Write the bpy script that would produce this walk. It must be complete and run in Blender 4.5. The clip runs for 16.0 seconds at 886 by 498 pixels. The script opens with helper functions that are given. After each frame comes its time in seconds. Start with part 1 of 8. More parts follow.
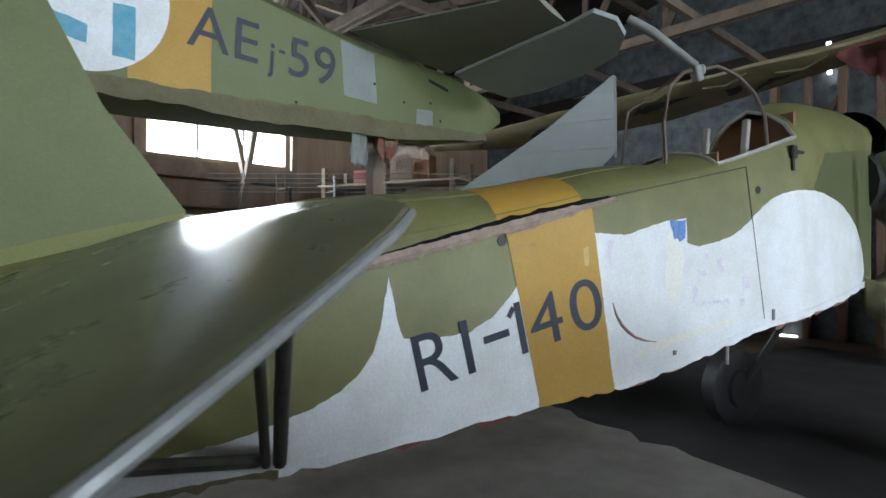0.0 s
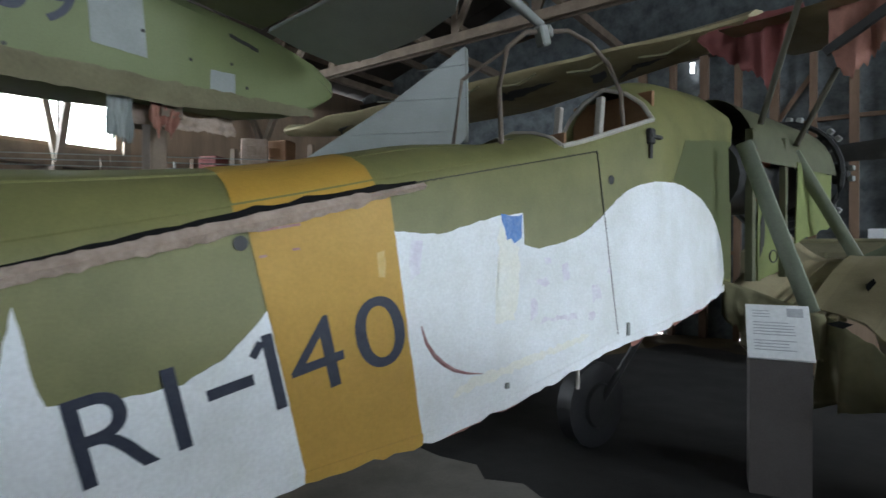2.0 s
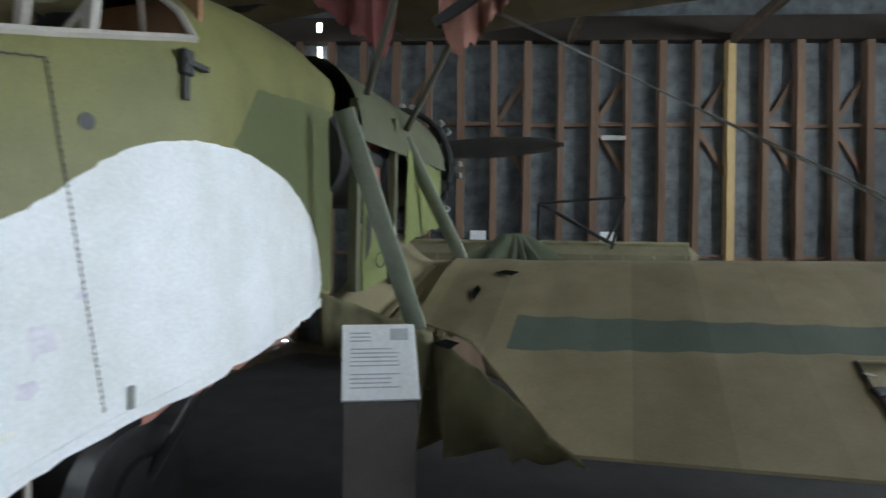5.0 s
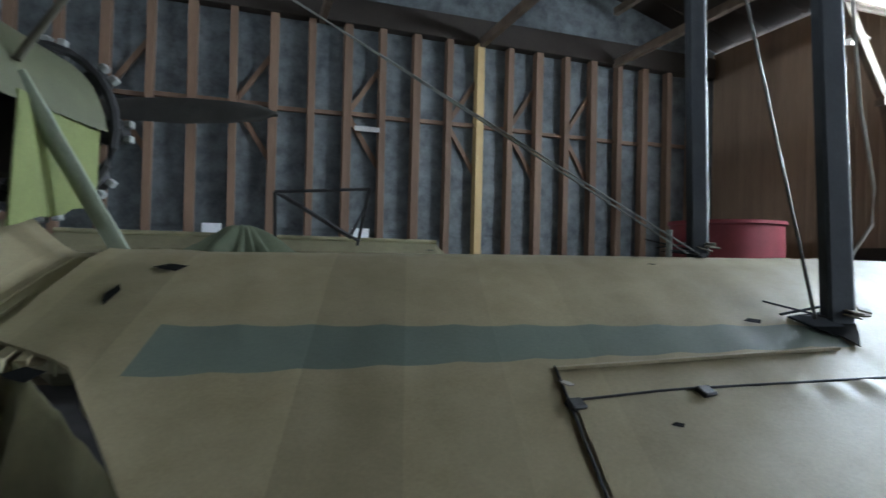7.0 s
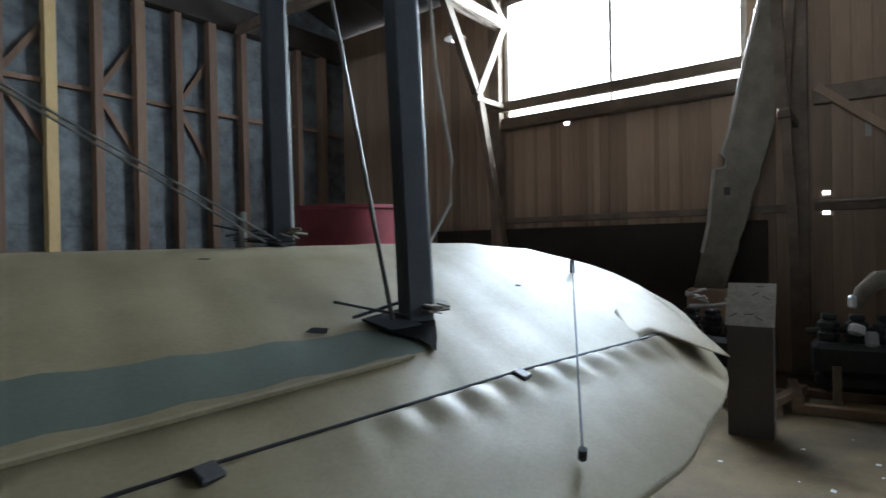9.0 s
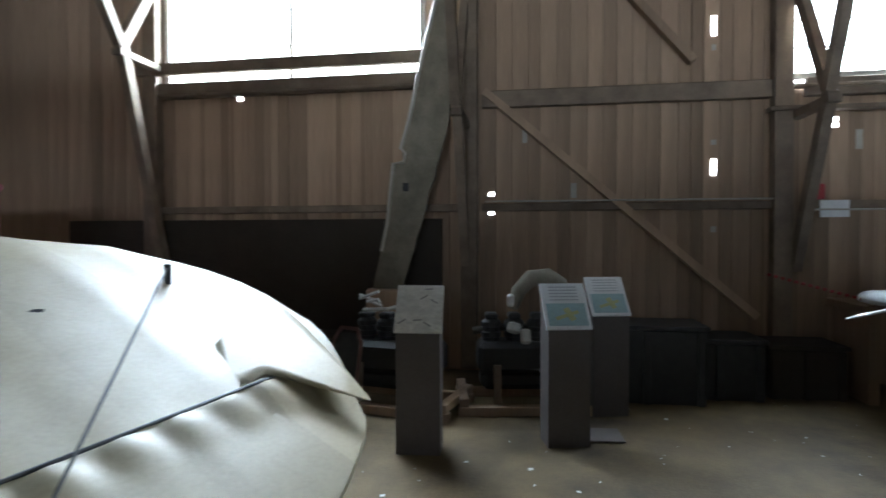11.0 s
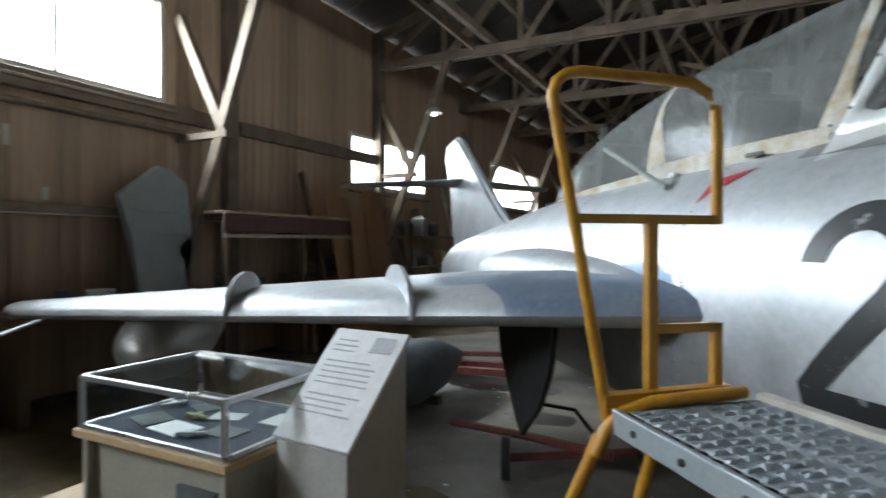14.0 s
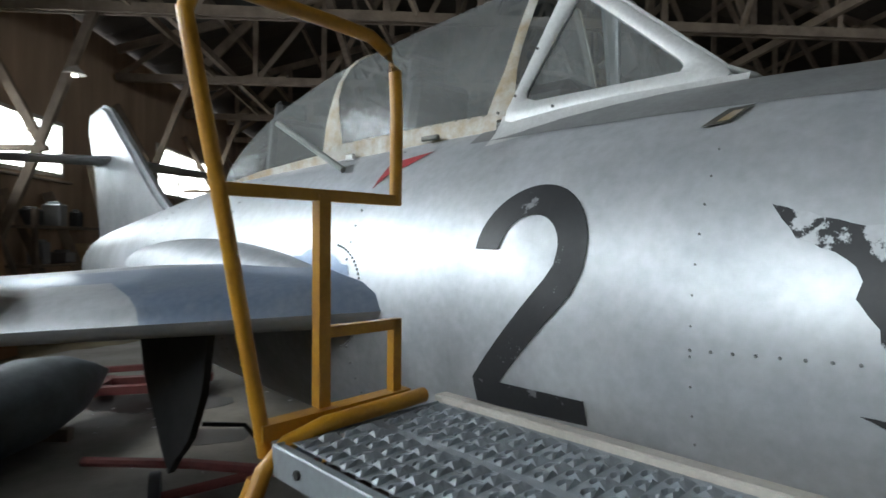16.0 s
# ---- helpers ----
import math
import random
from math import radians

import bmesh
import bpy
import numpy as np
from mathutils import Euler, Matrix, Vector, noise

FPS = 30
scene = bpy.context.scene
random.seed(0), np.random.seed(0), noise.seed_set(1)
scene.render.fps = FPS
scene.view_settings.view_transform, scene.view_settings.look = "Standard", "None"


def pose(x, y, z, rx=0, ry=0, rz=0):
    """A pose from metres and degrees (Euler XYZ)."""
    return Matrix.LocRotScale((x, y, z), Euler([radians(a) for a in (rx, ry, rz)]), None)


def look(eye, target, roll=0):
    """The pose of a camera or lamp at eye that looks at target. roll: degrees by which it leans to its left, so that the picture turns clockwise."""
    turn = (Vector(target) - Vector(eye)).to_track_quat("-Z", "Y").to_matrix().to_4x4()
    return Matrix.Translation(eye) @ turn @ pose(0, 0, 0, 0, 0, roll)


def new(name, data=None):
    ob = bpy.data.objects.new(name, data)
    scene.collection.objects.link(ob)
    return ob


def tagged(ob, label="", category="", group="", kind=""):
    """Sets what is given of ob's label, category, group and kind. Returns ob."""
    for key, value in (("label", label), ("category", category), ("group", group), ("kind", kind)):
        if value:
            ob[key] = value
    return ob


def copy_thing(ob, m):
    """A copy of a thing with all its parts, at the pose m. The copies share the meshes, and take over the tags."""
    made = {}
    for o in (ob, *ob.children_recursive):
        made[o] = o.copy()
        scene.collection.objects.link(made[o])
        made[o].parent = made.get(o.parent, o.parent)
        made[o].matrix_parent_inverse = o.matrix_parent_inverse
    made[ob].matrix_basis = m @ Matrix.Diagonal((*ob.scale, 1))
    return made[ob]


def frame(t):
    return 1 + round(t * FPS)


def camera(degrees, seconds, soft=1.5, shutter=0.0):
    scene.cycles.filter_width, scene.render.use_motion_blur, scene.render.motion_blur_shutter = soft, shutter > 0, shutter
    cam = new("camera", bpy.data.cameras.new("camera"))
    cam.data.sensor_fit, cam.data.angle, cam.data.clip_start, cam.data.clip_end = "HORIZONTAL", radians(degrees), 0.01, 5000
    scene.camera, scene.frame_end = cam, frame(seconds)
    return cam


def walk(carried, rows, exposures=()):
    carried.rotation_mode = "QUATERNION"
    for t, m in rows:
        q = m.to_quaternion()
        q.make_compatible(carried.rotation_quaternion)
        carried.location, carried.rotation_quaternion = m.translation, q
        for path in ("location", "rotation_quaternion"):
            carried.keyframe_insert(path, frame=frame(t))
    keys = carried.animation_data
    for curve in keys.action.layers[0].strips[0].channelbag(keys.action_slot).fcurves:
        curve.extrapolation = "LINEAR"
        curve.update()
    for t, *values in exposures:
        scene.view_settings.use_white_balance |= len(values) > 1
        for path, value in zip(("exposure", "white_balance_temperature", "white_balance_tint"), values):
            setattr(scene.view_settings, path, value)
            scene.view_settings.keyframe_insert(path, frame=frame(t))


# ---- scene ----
cam = camera(75.8, 16.0, shutter=0.4)
PATH = [
    (0, (0.18, -0.936, 1.615), (-1.295, 0.415, 1.633), 0.4),
    (0.5, (0.133, -0.694, 1.606), (-1.326, 0.673, 1.624), 0.3),
    (1, (-0.003, -0.436, 1.614), (-1.405, 0.99, 1.634), 0.2),
    (1.5, (-0.044, -0.151, 1.611), (-1.346, 1.367, 1.63), 0.1),
    (2, (-0.059, 0.178, 1.671), (-1.264, 1.774, 1.673), 0.3),
    (2.5, (-0.15, 0.489, 1.658), (-1.233, 2.17, 1.659), 0.4),
    (3, (-0.223, 0.747, 1.693), (-1.111, 2.539, 1.692), 0.4),
    (3.5, (-0.191, 1.018, 1.696), (-0.938, 2.873, 1.698), 0.5),
    (4, (-0.216, 1.309, 1.69), (-0.828, 3.213, 1.692), 0.5),
    (4.5, (-0.245, 1.568, 1.7), (-0.634, 3.53, 1.703), 0.6),
    (5, (-0.107, 1.768, 1.705), (-0.204, 3.765, 1.707), 0.7),
    (7.5, (0.748, 2.719, 1.633), (1.668, 4.495, 1.657), 0.3),
    (8, (0.987, 2.869, 1.679), (2.239, 4.429, 1.668), -0.8),
    (8.5, (1.279, 2.979, 1.668), (2.755, 4.328, 1.656), -0.9),
    (9, (1.577, 3.063, 1.659), (3.152, 4.295, 1.644), -1.0),
    (11.5, (2.907, 3.103, 1.658), (4.907, 3.113, 1.616), -0.1),
    (12, (3.133, 2.912, 1.661), (5.109, 2.606, 1.619), -0.3),
    (12.5, (3.323, 2.745, 1.63), (5.203, 2.065, 1.603), -0.1),
    (13, (3.392, 2.668, 1.631), (5.05, 1.55, 1.606), 0.2),
    (13.5, (3.285, 2.64, 1.654), (4.589, 1.124, 1.639), 0.4),
    (14, (3.184, 2.637, 1.665), (4.092, 0.855, 1.645), 0.1),
    (14.5, (3.154, 2.642, 1.66), (3.712, 0.721, 1.635), 0.1),
    (15, (3.123, 2.581, 1.646), (3.407, 0.601, 1.618), 0.1),
    (15.5, (3.139, 2.392, 1.613), (3.248, 0.395, 1.579), 0.0),
    (16, (3.21, 2.179, 1.629), (3.071, 0.184, 1.6), 0.5),
]
EXPOSURES = [(0, 0.46, 6300, 13), (3.0, 0.15, 6350, 12), (5.0, 0.34, 6400, 12), (7.5, 0.45, 5950, 12), (9.0, 0.15, 5950, 12), (11.5, 0.95, 5750, 9), (12.2, 1.3, 5600, 7), (13.0, 0.98, 5950, 7), (13.5, 0.6, 6300, 8), (14.5, 0.12, 6600, 12), (16.0, -0.1, 6650, 12)]
walk(cam, [(t, look(eye, target, roll)) for t, eye, target, roll in PATH], EXPOSURES)

# ---- light ----
world = bpy.data.worlds.new("world")
scene.world = world
world.use_nodes = True
wn = world.node_tree
bg = wn.nodes["Background"]
sky = wn.nodes.new("ShaderNodeTexSky")
sky.sky_type = "NISHITA"
sky.sun_disc = False
sky.sun_elevation = radians(38)
sky.sun_rotation = radians(100)
wn.links.new(sky.outputs[0], bg.inputs[0])
bg.inputs[1].default_value = 0.15
sun = new("sun", bpy.data.lights.new("sun", "SUN"))
sun.data.energy, sun.data.angle, sun.data.color = 1.5, radians(12), (1, 0.96, 0.9)
sun.matrix_world = look((30, 8, 26), (0, 0, 0))


def window_light(name, eye, target, w, h, watts, col=(0.80, 0.92, 1.0)):
    la = bpy.data.lights.new(name, "AREA")
    la.shape, la.size, la.size_y, la.energy, la.color = "RECTANGLE", w, h, watts, col
    ob = new(name, la)
    ob.matrix_world = look(eye, target)
    return ob


EX, NY, WX, SY = 9.72, 11.9, -12.0, -34.0       # inner faces of the four walls
window_light("window_light_a", (EX + 0.46, 6.24, 4.72), (EX - 5, 6.24, 3.26), 3.6, 1.9, 900)
window_light("window_light_b", (EX + 0.40, -1.0, 4.16), (EX - 5, -1.0, 2.70), 2.6, 1.3, 620)
window_light("window_light_c", (EX + 0.17, -8.6, 3.4), (EX - 5, -8.6, 3.4), 4.0, 1.1, 320)
# the lamp at y -2.2 is added fill, from an unseen window
for y, watts in ((3.78, 340), (-2.2, 220)):
    window_light("window_light_west", (WX - 0.17, y, 4.25), (WX + 5, y, 4.25), 2.6, 1.25, watts)

# ---- materials ----
def material(name, base, rough=0.7, metal=0.0, alt=None, scale=6.0, fine=60.0, bump=0.15, amount=0.5, spec=0.4, stretch=(1, 1, 1), per_object=0.0, island=0.0, strips=None):
    """Paint or stuff with broad stains (alt), fine grain and relief, at real size."""
    m = bpy.data.materials.new(name)
    m.use_nodes = True
    n, l = m.node_tree.nodes, m.node_tree.links
    b = n["Principled BSDF"]
    b.inputs["Metallic"].default_value = metal
    b.inputs["Specular IOR Level"].default_value = spec
    tc = n.new("ShaderNodeTexCoord")
    mp = n.new("ShaderNodeMapping")
    mp.inputs["Scale"].default_value = stretch
    l.new(tc.outputs["Object"], mp.inputs[0])
    big = n.new("ShaderNodeTexNoise")
    big.inputs["Scale"].default_value, big.inputs["Detail"].default_value, big.inputs["Roughness"].default_value = scale, 6, 0.65
    sm = n.new("ShaderNodeTexNoise")
    sm.inputs["Scale"].default_value, sm.inputs["Detail"].default_value = fine, 4
    l.new(mp.outputs[0], big.inputs["Vector"])
    l.new(mp.outputs[0], sm.inputs["Vector"])
    ramp = n.new("ShaderNodeValToRGB")
    ramp.color_ramp.elements[0].position, ramp.color_ramp.elements[1].position = 0.36, 0.68
    l.new(big.outputs[0], ramp.inputs[0])
    mix = n.new("ShaderNodeMix")
    mix.data_type = "RGBA"
    alt = alt or tuple(c * 0.7 for c in base)
    mix.inputs[6].default_value, mix.inputs[7].default_value = (*base, 1), (*alt, 1)
    mul = n.new("ShaderNodeMath")
    mul.operation = "MULTIPLY"
    mul.inputs[1].default_value = amount
    l.new(ramp.outputs[0], mul.inputs[0])
    l.new(mul.outputs[0], mix.inputs[0])
    hsv = n.new("ShaderNodeHueSaturation")
    l.new(mix.outputs[2], hsv.inputs["Color"])
    val = n.new("ShaderNodeMapRange")
    val.inputs[3].default_value, val.inputs[4].default_value = 0.82, 1.16
    l.new(sm.outputs[0], val.inputs[0])
    last = val.outputs[0]
    # tone steps per strip paint the light facets of fabric between ribs
    if strips:
        sx, fl, wn_, mr = n.new("ShaderNodeSeparateXYZ"), n.new("ShaderNodeMath"), n.new("ShaderNodeTexWhiteNoise"), n.new("ShaderNodeMapRange")
        sk, m3 = n.new("ShaderNodeMath"), n.new("ShaderNodeMath")
        l.new(tc.outputs["Object"], sx.inputs[0])
        sk.operation, fl.operation, m3.operation, wn_.noise_dimensions = "DIVIDE", "FLOOR", "MULTIPLY", "1D"
        sk.inputs[1].default_value = strips[0]
        l.new(sx.outputs[0], sk.inputs[0])
        l.new(sk.outputs[0], fl.inputs[0])
        l.new(fl.outputs[0], wn_.inputs["W"])
        mr.inputs[3].default_value, mr.inputs[4].default_value = 1 - strips[1], 1 + strips[1]
        l.new(wn_.outputs[0], mr.inputs[0])
        l.new(last, m3.inputs[0])
        l.new(mr.outputs[0], m3.inputs[1])
        last = m3.outputs[0]
    if per_object or island:
        if island:
            src = n.new("ShaderNodeNewGeometry").outputs["Random Per Island"]
        else:
            src = n.new("ShaderNodeObjectInfo").outputs["Random"]
        rr = n.new("ShaderNodeMapRange")
        k = per_object or island
        rr.inputs[3].default_value, rr.inputs[4].default_value = 1 - k, 1 + k
        l.new(src, rr.inputs[0])
        m2 = n.new("ShaderNodeMath")
        m2.operation = "MULTIPLY"
        l.new(last, m2.inputs[0])
        l.new(rr.outputs[0], m2.inputs[1])
        last = m2.outputs[0]
    l.new(last, hsv.inputs["Value"])
    l.new(hsv.outputs[0], b.inputs["Base Color"])
    rg = n.new("ShaderNodeMapRange")
    rg.inputs[3].default_value, rg.inputs[4].default_value = max(0.03, rough - 0.12), min(1, rough + 0.12)
    l.new(big.outputs[0], rg.inputs[0])
    l.new(rg.outputs[0], b.inputs["Roughness"])
    if bump:
        bp = n.new("ShaderNodeBump")
        bp.inputs["Strength"].default_value = bump
        bp.inputs["Distance"].default_value = 0.01
        l.new(sm.outputs[0], bp.inputs["Height"])
        l.new(bp.outputs[0], b.inputs["Normal"])
    return m


def glass(name, tint, rough=0.05, gloss=0.6, dust=0.0):
    m = bpy.data.materials.new(name)
    m.use_nodes = True
    n, l = m.node_tree.nodes, m.node_tree.links
    n.remove(n["Principled BSDF"])
    tr, gl, mx = n.new("ShaderNodeBsdfTransparent"), n.new("ShaderNodeBsdfGlossy"), n.new("ShaderNodeMixShader")
    lw, pw_, ml, ad = n.new("ShaderNodeLayerWeight"), n.new("ShaderNodeMath"), n.new("ShaderNodeMath"), n.new("ShaderNodeMath")
    pw_.operation, ml.operation, ad.operation = "POWER", "MULTIPLY", "ADD"
    lw.inputs["Blend"].default_value, pw_.inputs[1].default_value = 0.5, 4.0
    ml.inputs[1].default_value, ad.inputs[1].default_value = gloss, gloss * 0.07
    l.new(lw.outputs["Facing"], pw_.inputs[0])
    l.new(pw_.outputs[0], ml.inputs[0])
    l.new(ml.outputs[0], ad.inputs[0])
    tr.inputs[0].default_value = (*tint, 1)
    gl.inputs["Roughness"].default_value = rough
    l.new(ad.outputs[0], mx.inputs[0])
    if dust:
        df, md = n.new("ShaderNodeBsdfDiffuse"), n.new("ShaderNodeMixShader")
        ns, mr = n.new("ShaderNodeTexNoise"), n.new("ShaderNodeMath")
        ns.inputs["Scale"].default_value, ns.inputs["Detail"].default_value = 4.0, 6
        mr.operation, mr.inputs[1].default_value = "MULTIPLY", dust * 2
        l.new(ns.outputs[0], mr.inputs[0])
        l.new(mr.outputs[0], md.inputs[0])
        df.inputs[0].default_value = (0.6, 0.62, 0.6, 1)
        l.new(tr.outputs[0], md.inputs[1])
        l.new(df.outputs[0], md.inputs[2])
        l.new(md.outputs[0], mx.inputs[1])
    else:
        l.new(tr.outputs[0], mx.inputs[1])
    l.new(gl.outputs[0], mx.inputs[2])
    l.new(mx.outputs[0], n["Material Output"].inputs[0])
    return m


def glow(name, col, strength):
    m = bpy.data.materials.new(name)
    m.use_nodes = True
    n, l = m.node_tree.nodes, m.node_tree.links
    n.remove(n["Principled BSDF"])
    e = n.new("ShaderNodeEmission")
    e.inputs[0].default_value, e.inputs[1].default_value = (*col, 1), strength
    l.new(e.outputs[0], n["Material Output"].inputs[0])
    return m


M_floor = material("oiled_earth_floor", (0.175, 0.124, 0.056), 0.75, alt=(0.035, 0.029, 0.02), scale=0.9, fine=35, bump=0.4, amount=0.9)
M_plank = material("old_brown_planks", (0.38, 0.265, 0.18), 0.8, alt=(0.21, 0.15, 0.105), scale=2.0, fine=45, stretch=(1, 1, 0.08), bump=0.3, amount=0.8, per_object=0.25)
M_beam = material("weathered_timber", (0.20, 0.152, 0.112), 0.8, alt=(0.10, 0.075, 0.055), scale=3.0, fine=50, bump=0.3, amount=0.8, per_object=0.2)
M_stud = material("rough_stud_timber", (0.19, 0.12, 0.078), 0.8, alt=(0.12, 0.075, 0.05), scale=3.0, fine=60, stretch=(1, 1, 0.15), bump=0.3, amount=0.8, per_object=0.2)
M_newpost = material("fresh_pine", (0.55, 0.40, 0.18), 0.7, alt=(0.45, 0.30, 0.14), scale=4, fine=60, stretch=(1, 1, 0.15), per_object=0.1)
M_sheet = material("grey_blue_board", (0.15, 0.168, 0.175), 0.75, alt=(0.05, 0.058, 0.062), scale=4.0, fine=25, bump=0.15, amount=0.9, per_object=0.12)
M_roof = material("dark_roof_boards", (0.045, 0.036, 0.029), 0.9, scale=2, fine=40, island=0.3)
M_olive = material("faded_olive_dope", (0.20, 0.195, 0.074), 0.5, alt=(0.125, 0.128, 0.052), scale=1.8, fine=90, bump=0.08, amount=0.8)
M_green = material("dull_green_dope", (0.15, 0.175, 0.075), 0.55, alt=(0.12, 0.14, 0.06), scale=2.5, fine=80, bump=0.08)
M_white = material("chalky_white_paint", (0.80, 0.83, 0.86), 0.6, alt=(0.60, 0.61, 0.58), scale=2.2, fine=70, bump=0.05, amount=0.6)
M_yellow = material("ochre_yellow_band", (0.46, 0.275, 0.05), 0.55, alt=(0.38, 0.215, 0.035), scale=3, fine=80, bump=0.05)
M_lime = material("yellow_green_dope", (0.20, 0.205, 0.065), 0.5, alt=(0.15, 0.165, 0.06), scale=3, fine=80, bump=0.06)
M_navy = material("navy_lettering", (0.022, 0.028, 0.05), 0.5, alt=(0.05, 0.055, 0.07), scale=30, fine=120, bump=0.0, amount=0.5)
M_blue = material("cyan_blue_paint", (0.08, 0.33, 0.47), 0.55, alt=(0.25, 0.45, 0.55), scale=12, fine=100, bump=0.0)
M_royal = material("royal_blue_patch", (0.06, 0.18, 0.48), 0.55, alt=(0.3, 0.4, 0.6), scale=25, fine=100, bump=0.0)
M_grey = material("blue_grey_dope", (0.25, 0.27, 0.265), 0.5, alt=(0.19, 0.20, 0.19), scale=3, fine=80, bump=0.06)
M_gloss = material("glossy_olive_dope", (0.15, 0.15, 0.085), 0.3, alt=(0.12, 0.12, 0.065), scale=3.0, fine=60, bump=0.03, amount=0.8, spec=0.6)
M_trimg = material("worn_grey_edge", (0.40, 0.42, 0.41), 0.4, metal=0.3, scale=8, fine=60, bump=0.05)
M_tarnish = material("tarnished_tube", (0.045, 0.043, 0.035), 0.5, metal=0.2, alt=(0.11, 0.105, 0.09), scale=14, fine=80, bump=0.2, amount=0.7)
M_khaki = material("khaki_wing_fabric", (0.295, 0.25, 0.155), 0.5, alt=(0.215, 0.178, 0.10), scale=2.5, fine=70, bump=0.06, amount=0.8, strips=(0.41, 0.14))
M_under = material("pale_khaki_underside", (0.40, 0.345, 0.20), 0.6, alt=(0.26, 0.22, 0.12), scale=2.0, fine=60, bump=0.06, amount=0.8)
M_beige = material("weathered_beige_fabric", (0.235, 0.21, 0.16), 0.75, alt=(0.10, 0.088, 0.066), scale=2.2, fine=40, bump=0.2, amount=0.9)
M_band = material("green_grey_band", (0.125, 0.15, 0.12), 0.45, alt=(0.10, 0.12, 0.10), scale=3, fine=70, bump=0.06, strips=(0.41, 0.16))
M_torn = material("raw_torn_edge", (0.42, 0.33, 0.27), 0.9, alt=(0.22, 0.15, 0.11), scale=14, fine=60, bump=0.5)
M_cloth = material("dirty_fabric", (0.16, 0.145, 0.085), 0.9, alt=(0.09, 0.08, 0.05), scale=3, fine=40, bump=0.3)
M_red = material("faded_red_fabric", (0.19, 0.055, 0.05), 0.85, alt=(0.11, 0.035, 0.033), scale=5, fine=60, bump=0.2)
M_pink = material("salmon_fabric", (0.30, 0.14, 0.105), 0.85, alt=(0.2, 0.09, 0.07), scale=5, fine=60, bump=0.2)
M_ply = material("brown_plywood", (0.30, 0.165, 0.085), 0.7, alt=(0.22, 0.11, 0.055), scale=3, fine=50)
M_dark = material("dark_steel", (0.035, 0.035, 0.035), 0.55, metal=0.3, scale=5, fine=60)
M_black = material("black_paint", (0.02, 0.02, 0.022), 0.5, alt=(0.045, 0.045, 0.045), scale=10, fine=90, bump=0.03)
M_tube = material("grey_painted_tube", (0.24, 0.25, 0.235), 0.5, scale=6, fine=60, bump=0.05)
M_sage = material("sage_green_strut", (0.21, 0.235, 0.175), 0.5, alt=(0.17, 0.19, 0.14), scale=5, fine=60, bump=0.05)
M_strut = material("slate_strut", (0.040, 0.045, 0.052), 0.75, scale=4, fine=60, bump=0.05)
M_alu = material("silver_painted_skin", (0.52, 0.54, 0.56), 0.47, metal=0.55, alt=(0.36, 0.38, 0.40), scale=2.6, fine=30, bump=0.02, amount=0.8)
M_alub = material("blue_grey_worn_skin", (0.20, 0.26, 0.36), 0.33, metal=0.5, alt=(0.32, 0.36, 0.40), scale=5, fine=40, bump=0.02)
M_alud = material("dull_grey_skin", (0.27, 0.28, 0.28), 0.45, metal=0.5, alt=(0.2, 0.2, 0.2), scale=4, fine=50, bump=0.03, amount=0.8)
M_frame = material("white_canopy_frame", (0.62, 0.63, 0.62), 0.45, metal=0.3, scale=6, fine=70, bump=0.03)
M_rust = material("yellowed_sealant", (0.27, 0.205, 0.12), 0.6, alt=(0.42, 0.41, 0.38), scale=9, fine=80, bump=0.1, amount=1.0)
M_amber = material("yellow_rail_paint", (0.50, 0.25, 0.02), 0.42, alt=(0.32, 0.13, 0.02), scale=7, fine=90, bump=0.08, amount=0.7)
M_galv = material("galvanised_grating", (0.30, 0.33, 0.35), 0.5, metal=0.4, alt=(0.23, 0.25, 0.26), scale=8, fine=60, bump=0.05)
M_ped = material("grey_brown_pedestal", (0.115, 0.10, 0.095), 0.7, scale=3, fine=70, bump=0.03)
M_pedw = material("pale_grey_pedestal", (0.42, 0.41, 0.39), 0.7, scale=3, fine=70, bump=0.03)
M_paper = material("white_card", (0.72, 0.73, 0.74), 0.35, scale=3, fine=30, bump=0.0, amount=0.2)
M_ink = material("grey_print", (0.42, 0.43, 0.46), 0.5, scale=20, fine=60, bump=0.0)
M_crate = material("light_plywood", (0.50, 0.36, 0.21), 0.6, alt=(0.42, 0.29, 0.16), scale=4, fine=50, stretch=(1, 0.2, 1))
M_cream = material("cream_panel", (0.36, 0.34, 0.28), 0.7, scale=3, fine=50)
M_felt = material("dark_blue_felt", (0.045, 0.055, 0.085), 0.95, scale=10, fine=90)
M_trim = material("aluminium_trim", (0.62, 0.63, 0.64), 0.3, metal=0.9, scale=6, fine=60, bump=0.0)
M_glass = glass("clear_glass", (0.93, 0.96, 0.95))
M_canopy = glass("dusty_perspex", (0.50, 0.54, 0.55), 0.22, 0.14, 0.13)
M_wglass = glass("thin_window_glass", (0.96, 0.98, 0.97), 0.05, 0.12)
M_redp = material("red_paint", (0.34, 0.04, 0.045), 0.5, alt=(0.3, 0.03, 0.035), scale=6, fine=70)
M_silv = material("bare_worn_metal", (0.52, 0.52, 0.50), 0.4, metal=0.6, alt=(0.3, 0.3, 0.3), scale=5, fine=50)
M_wfr = material("painted_window_timber", (0.45, 0.42, 0.37), 0.7, scale=5, fine=60)
# near-black colour for the shade inside gaps, tears and holes
M_void = material("painted_opening_shade", (0.01, 0.01, 0.01), 0.95, scale=5, fine=40, bump=0.0, spec=0.1)
M_day = glow("daylight_haze", (0.95, 0.98, 1.0), 9.0)


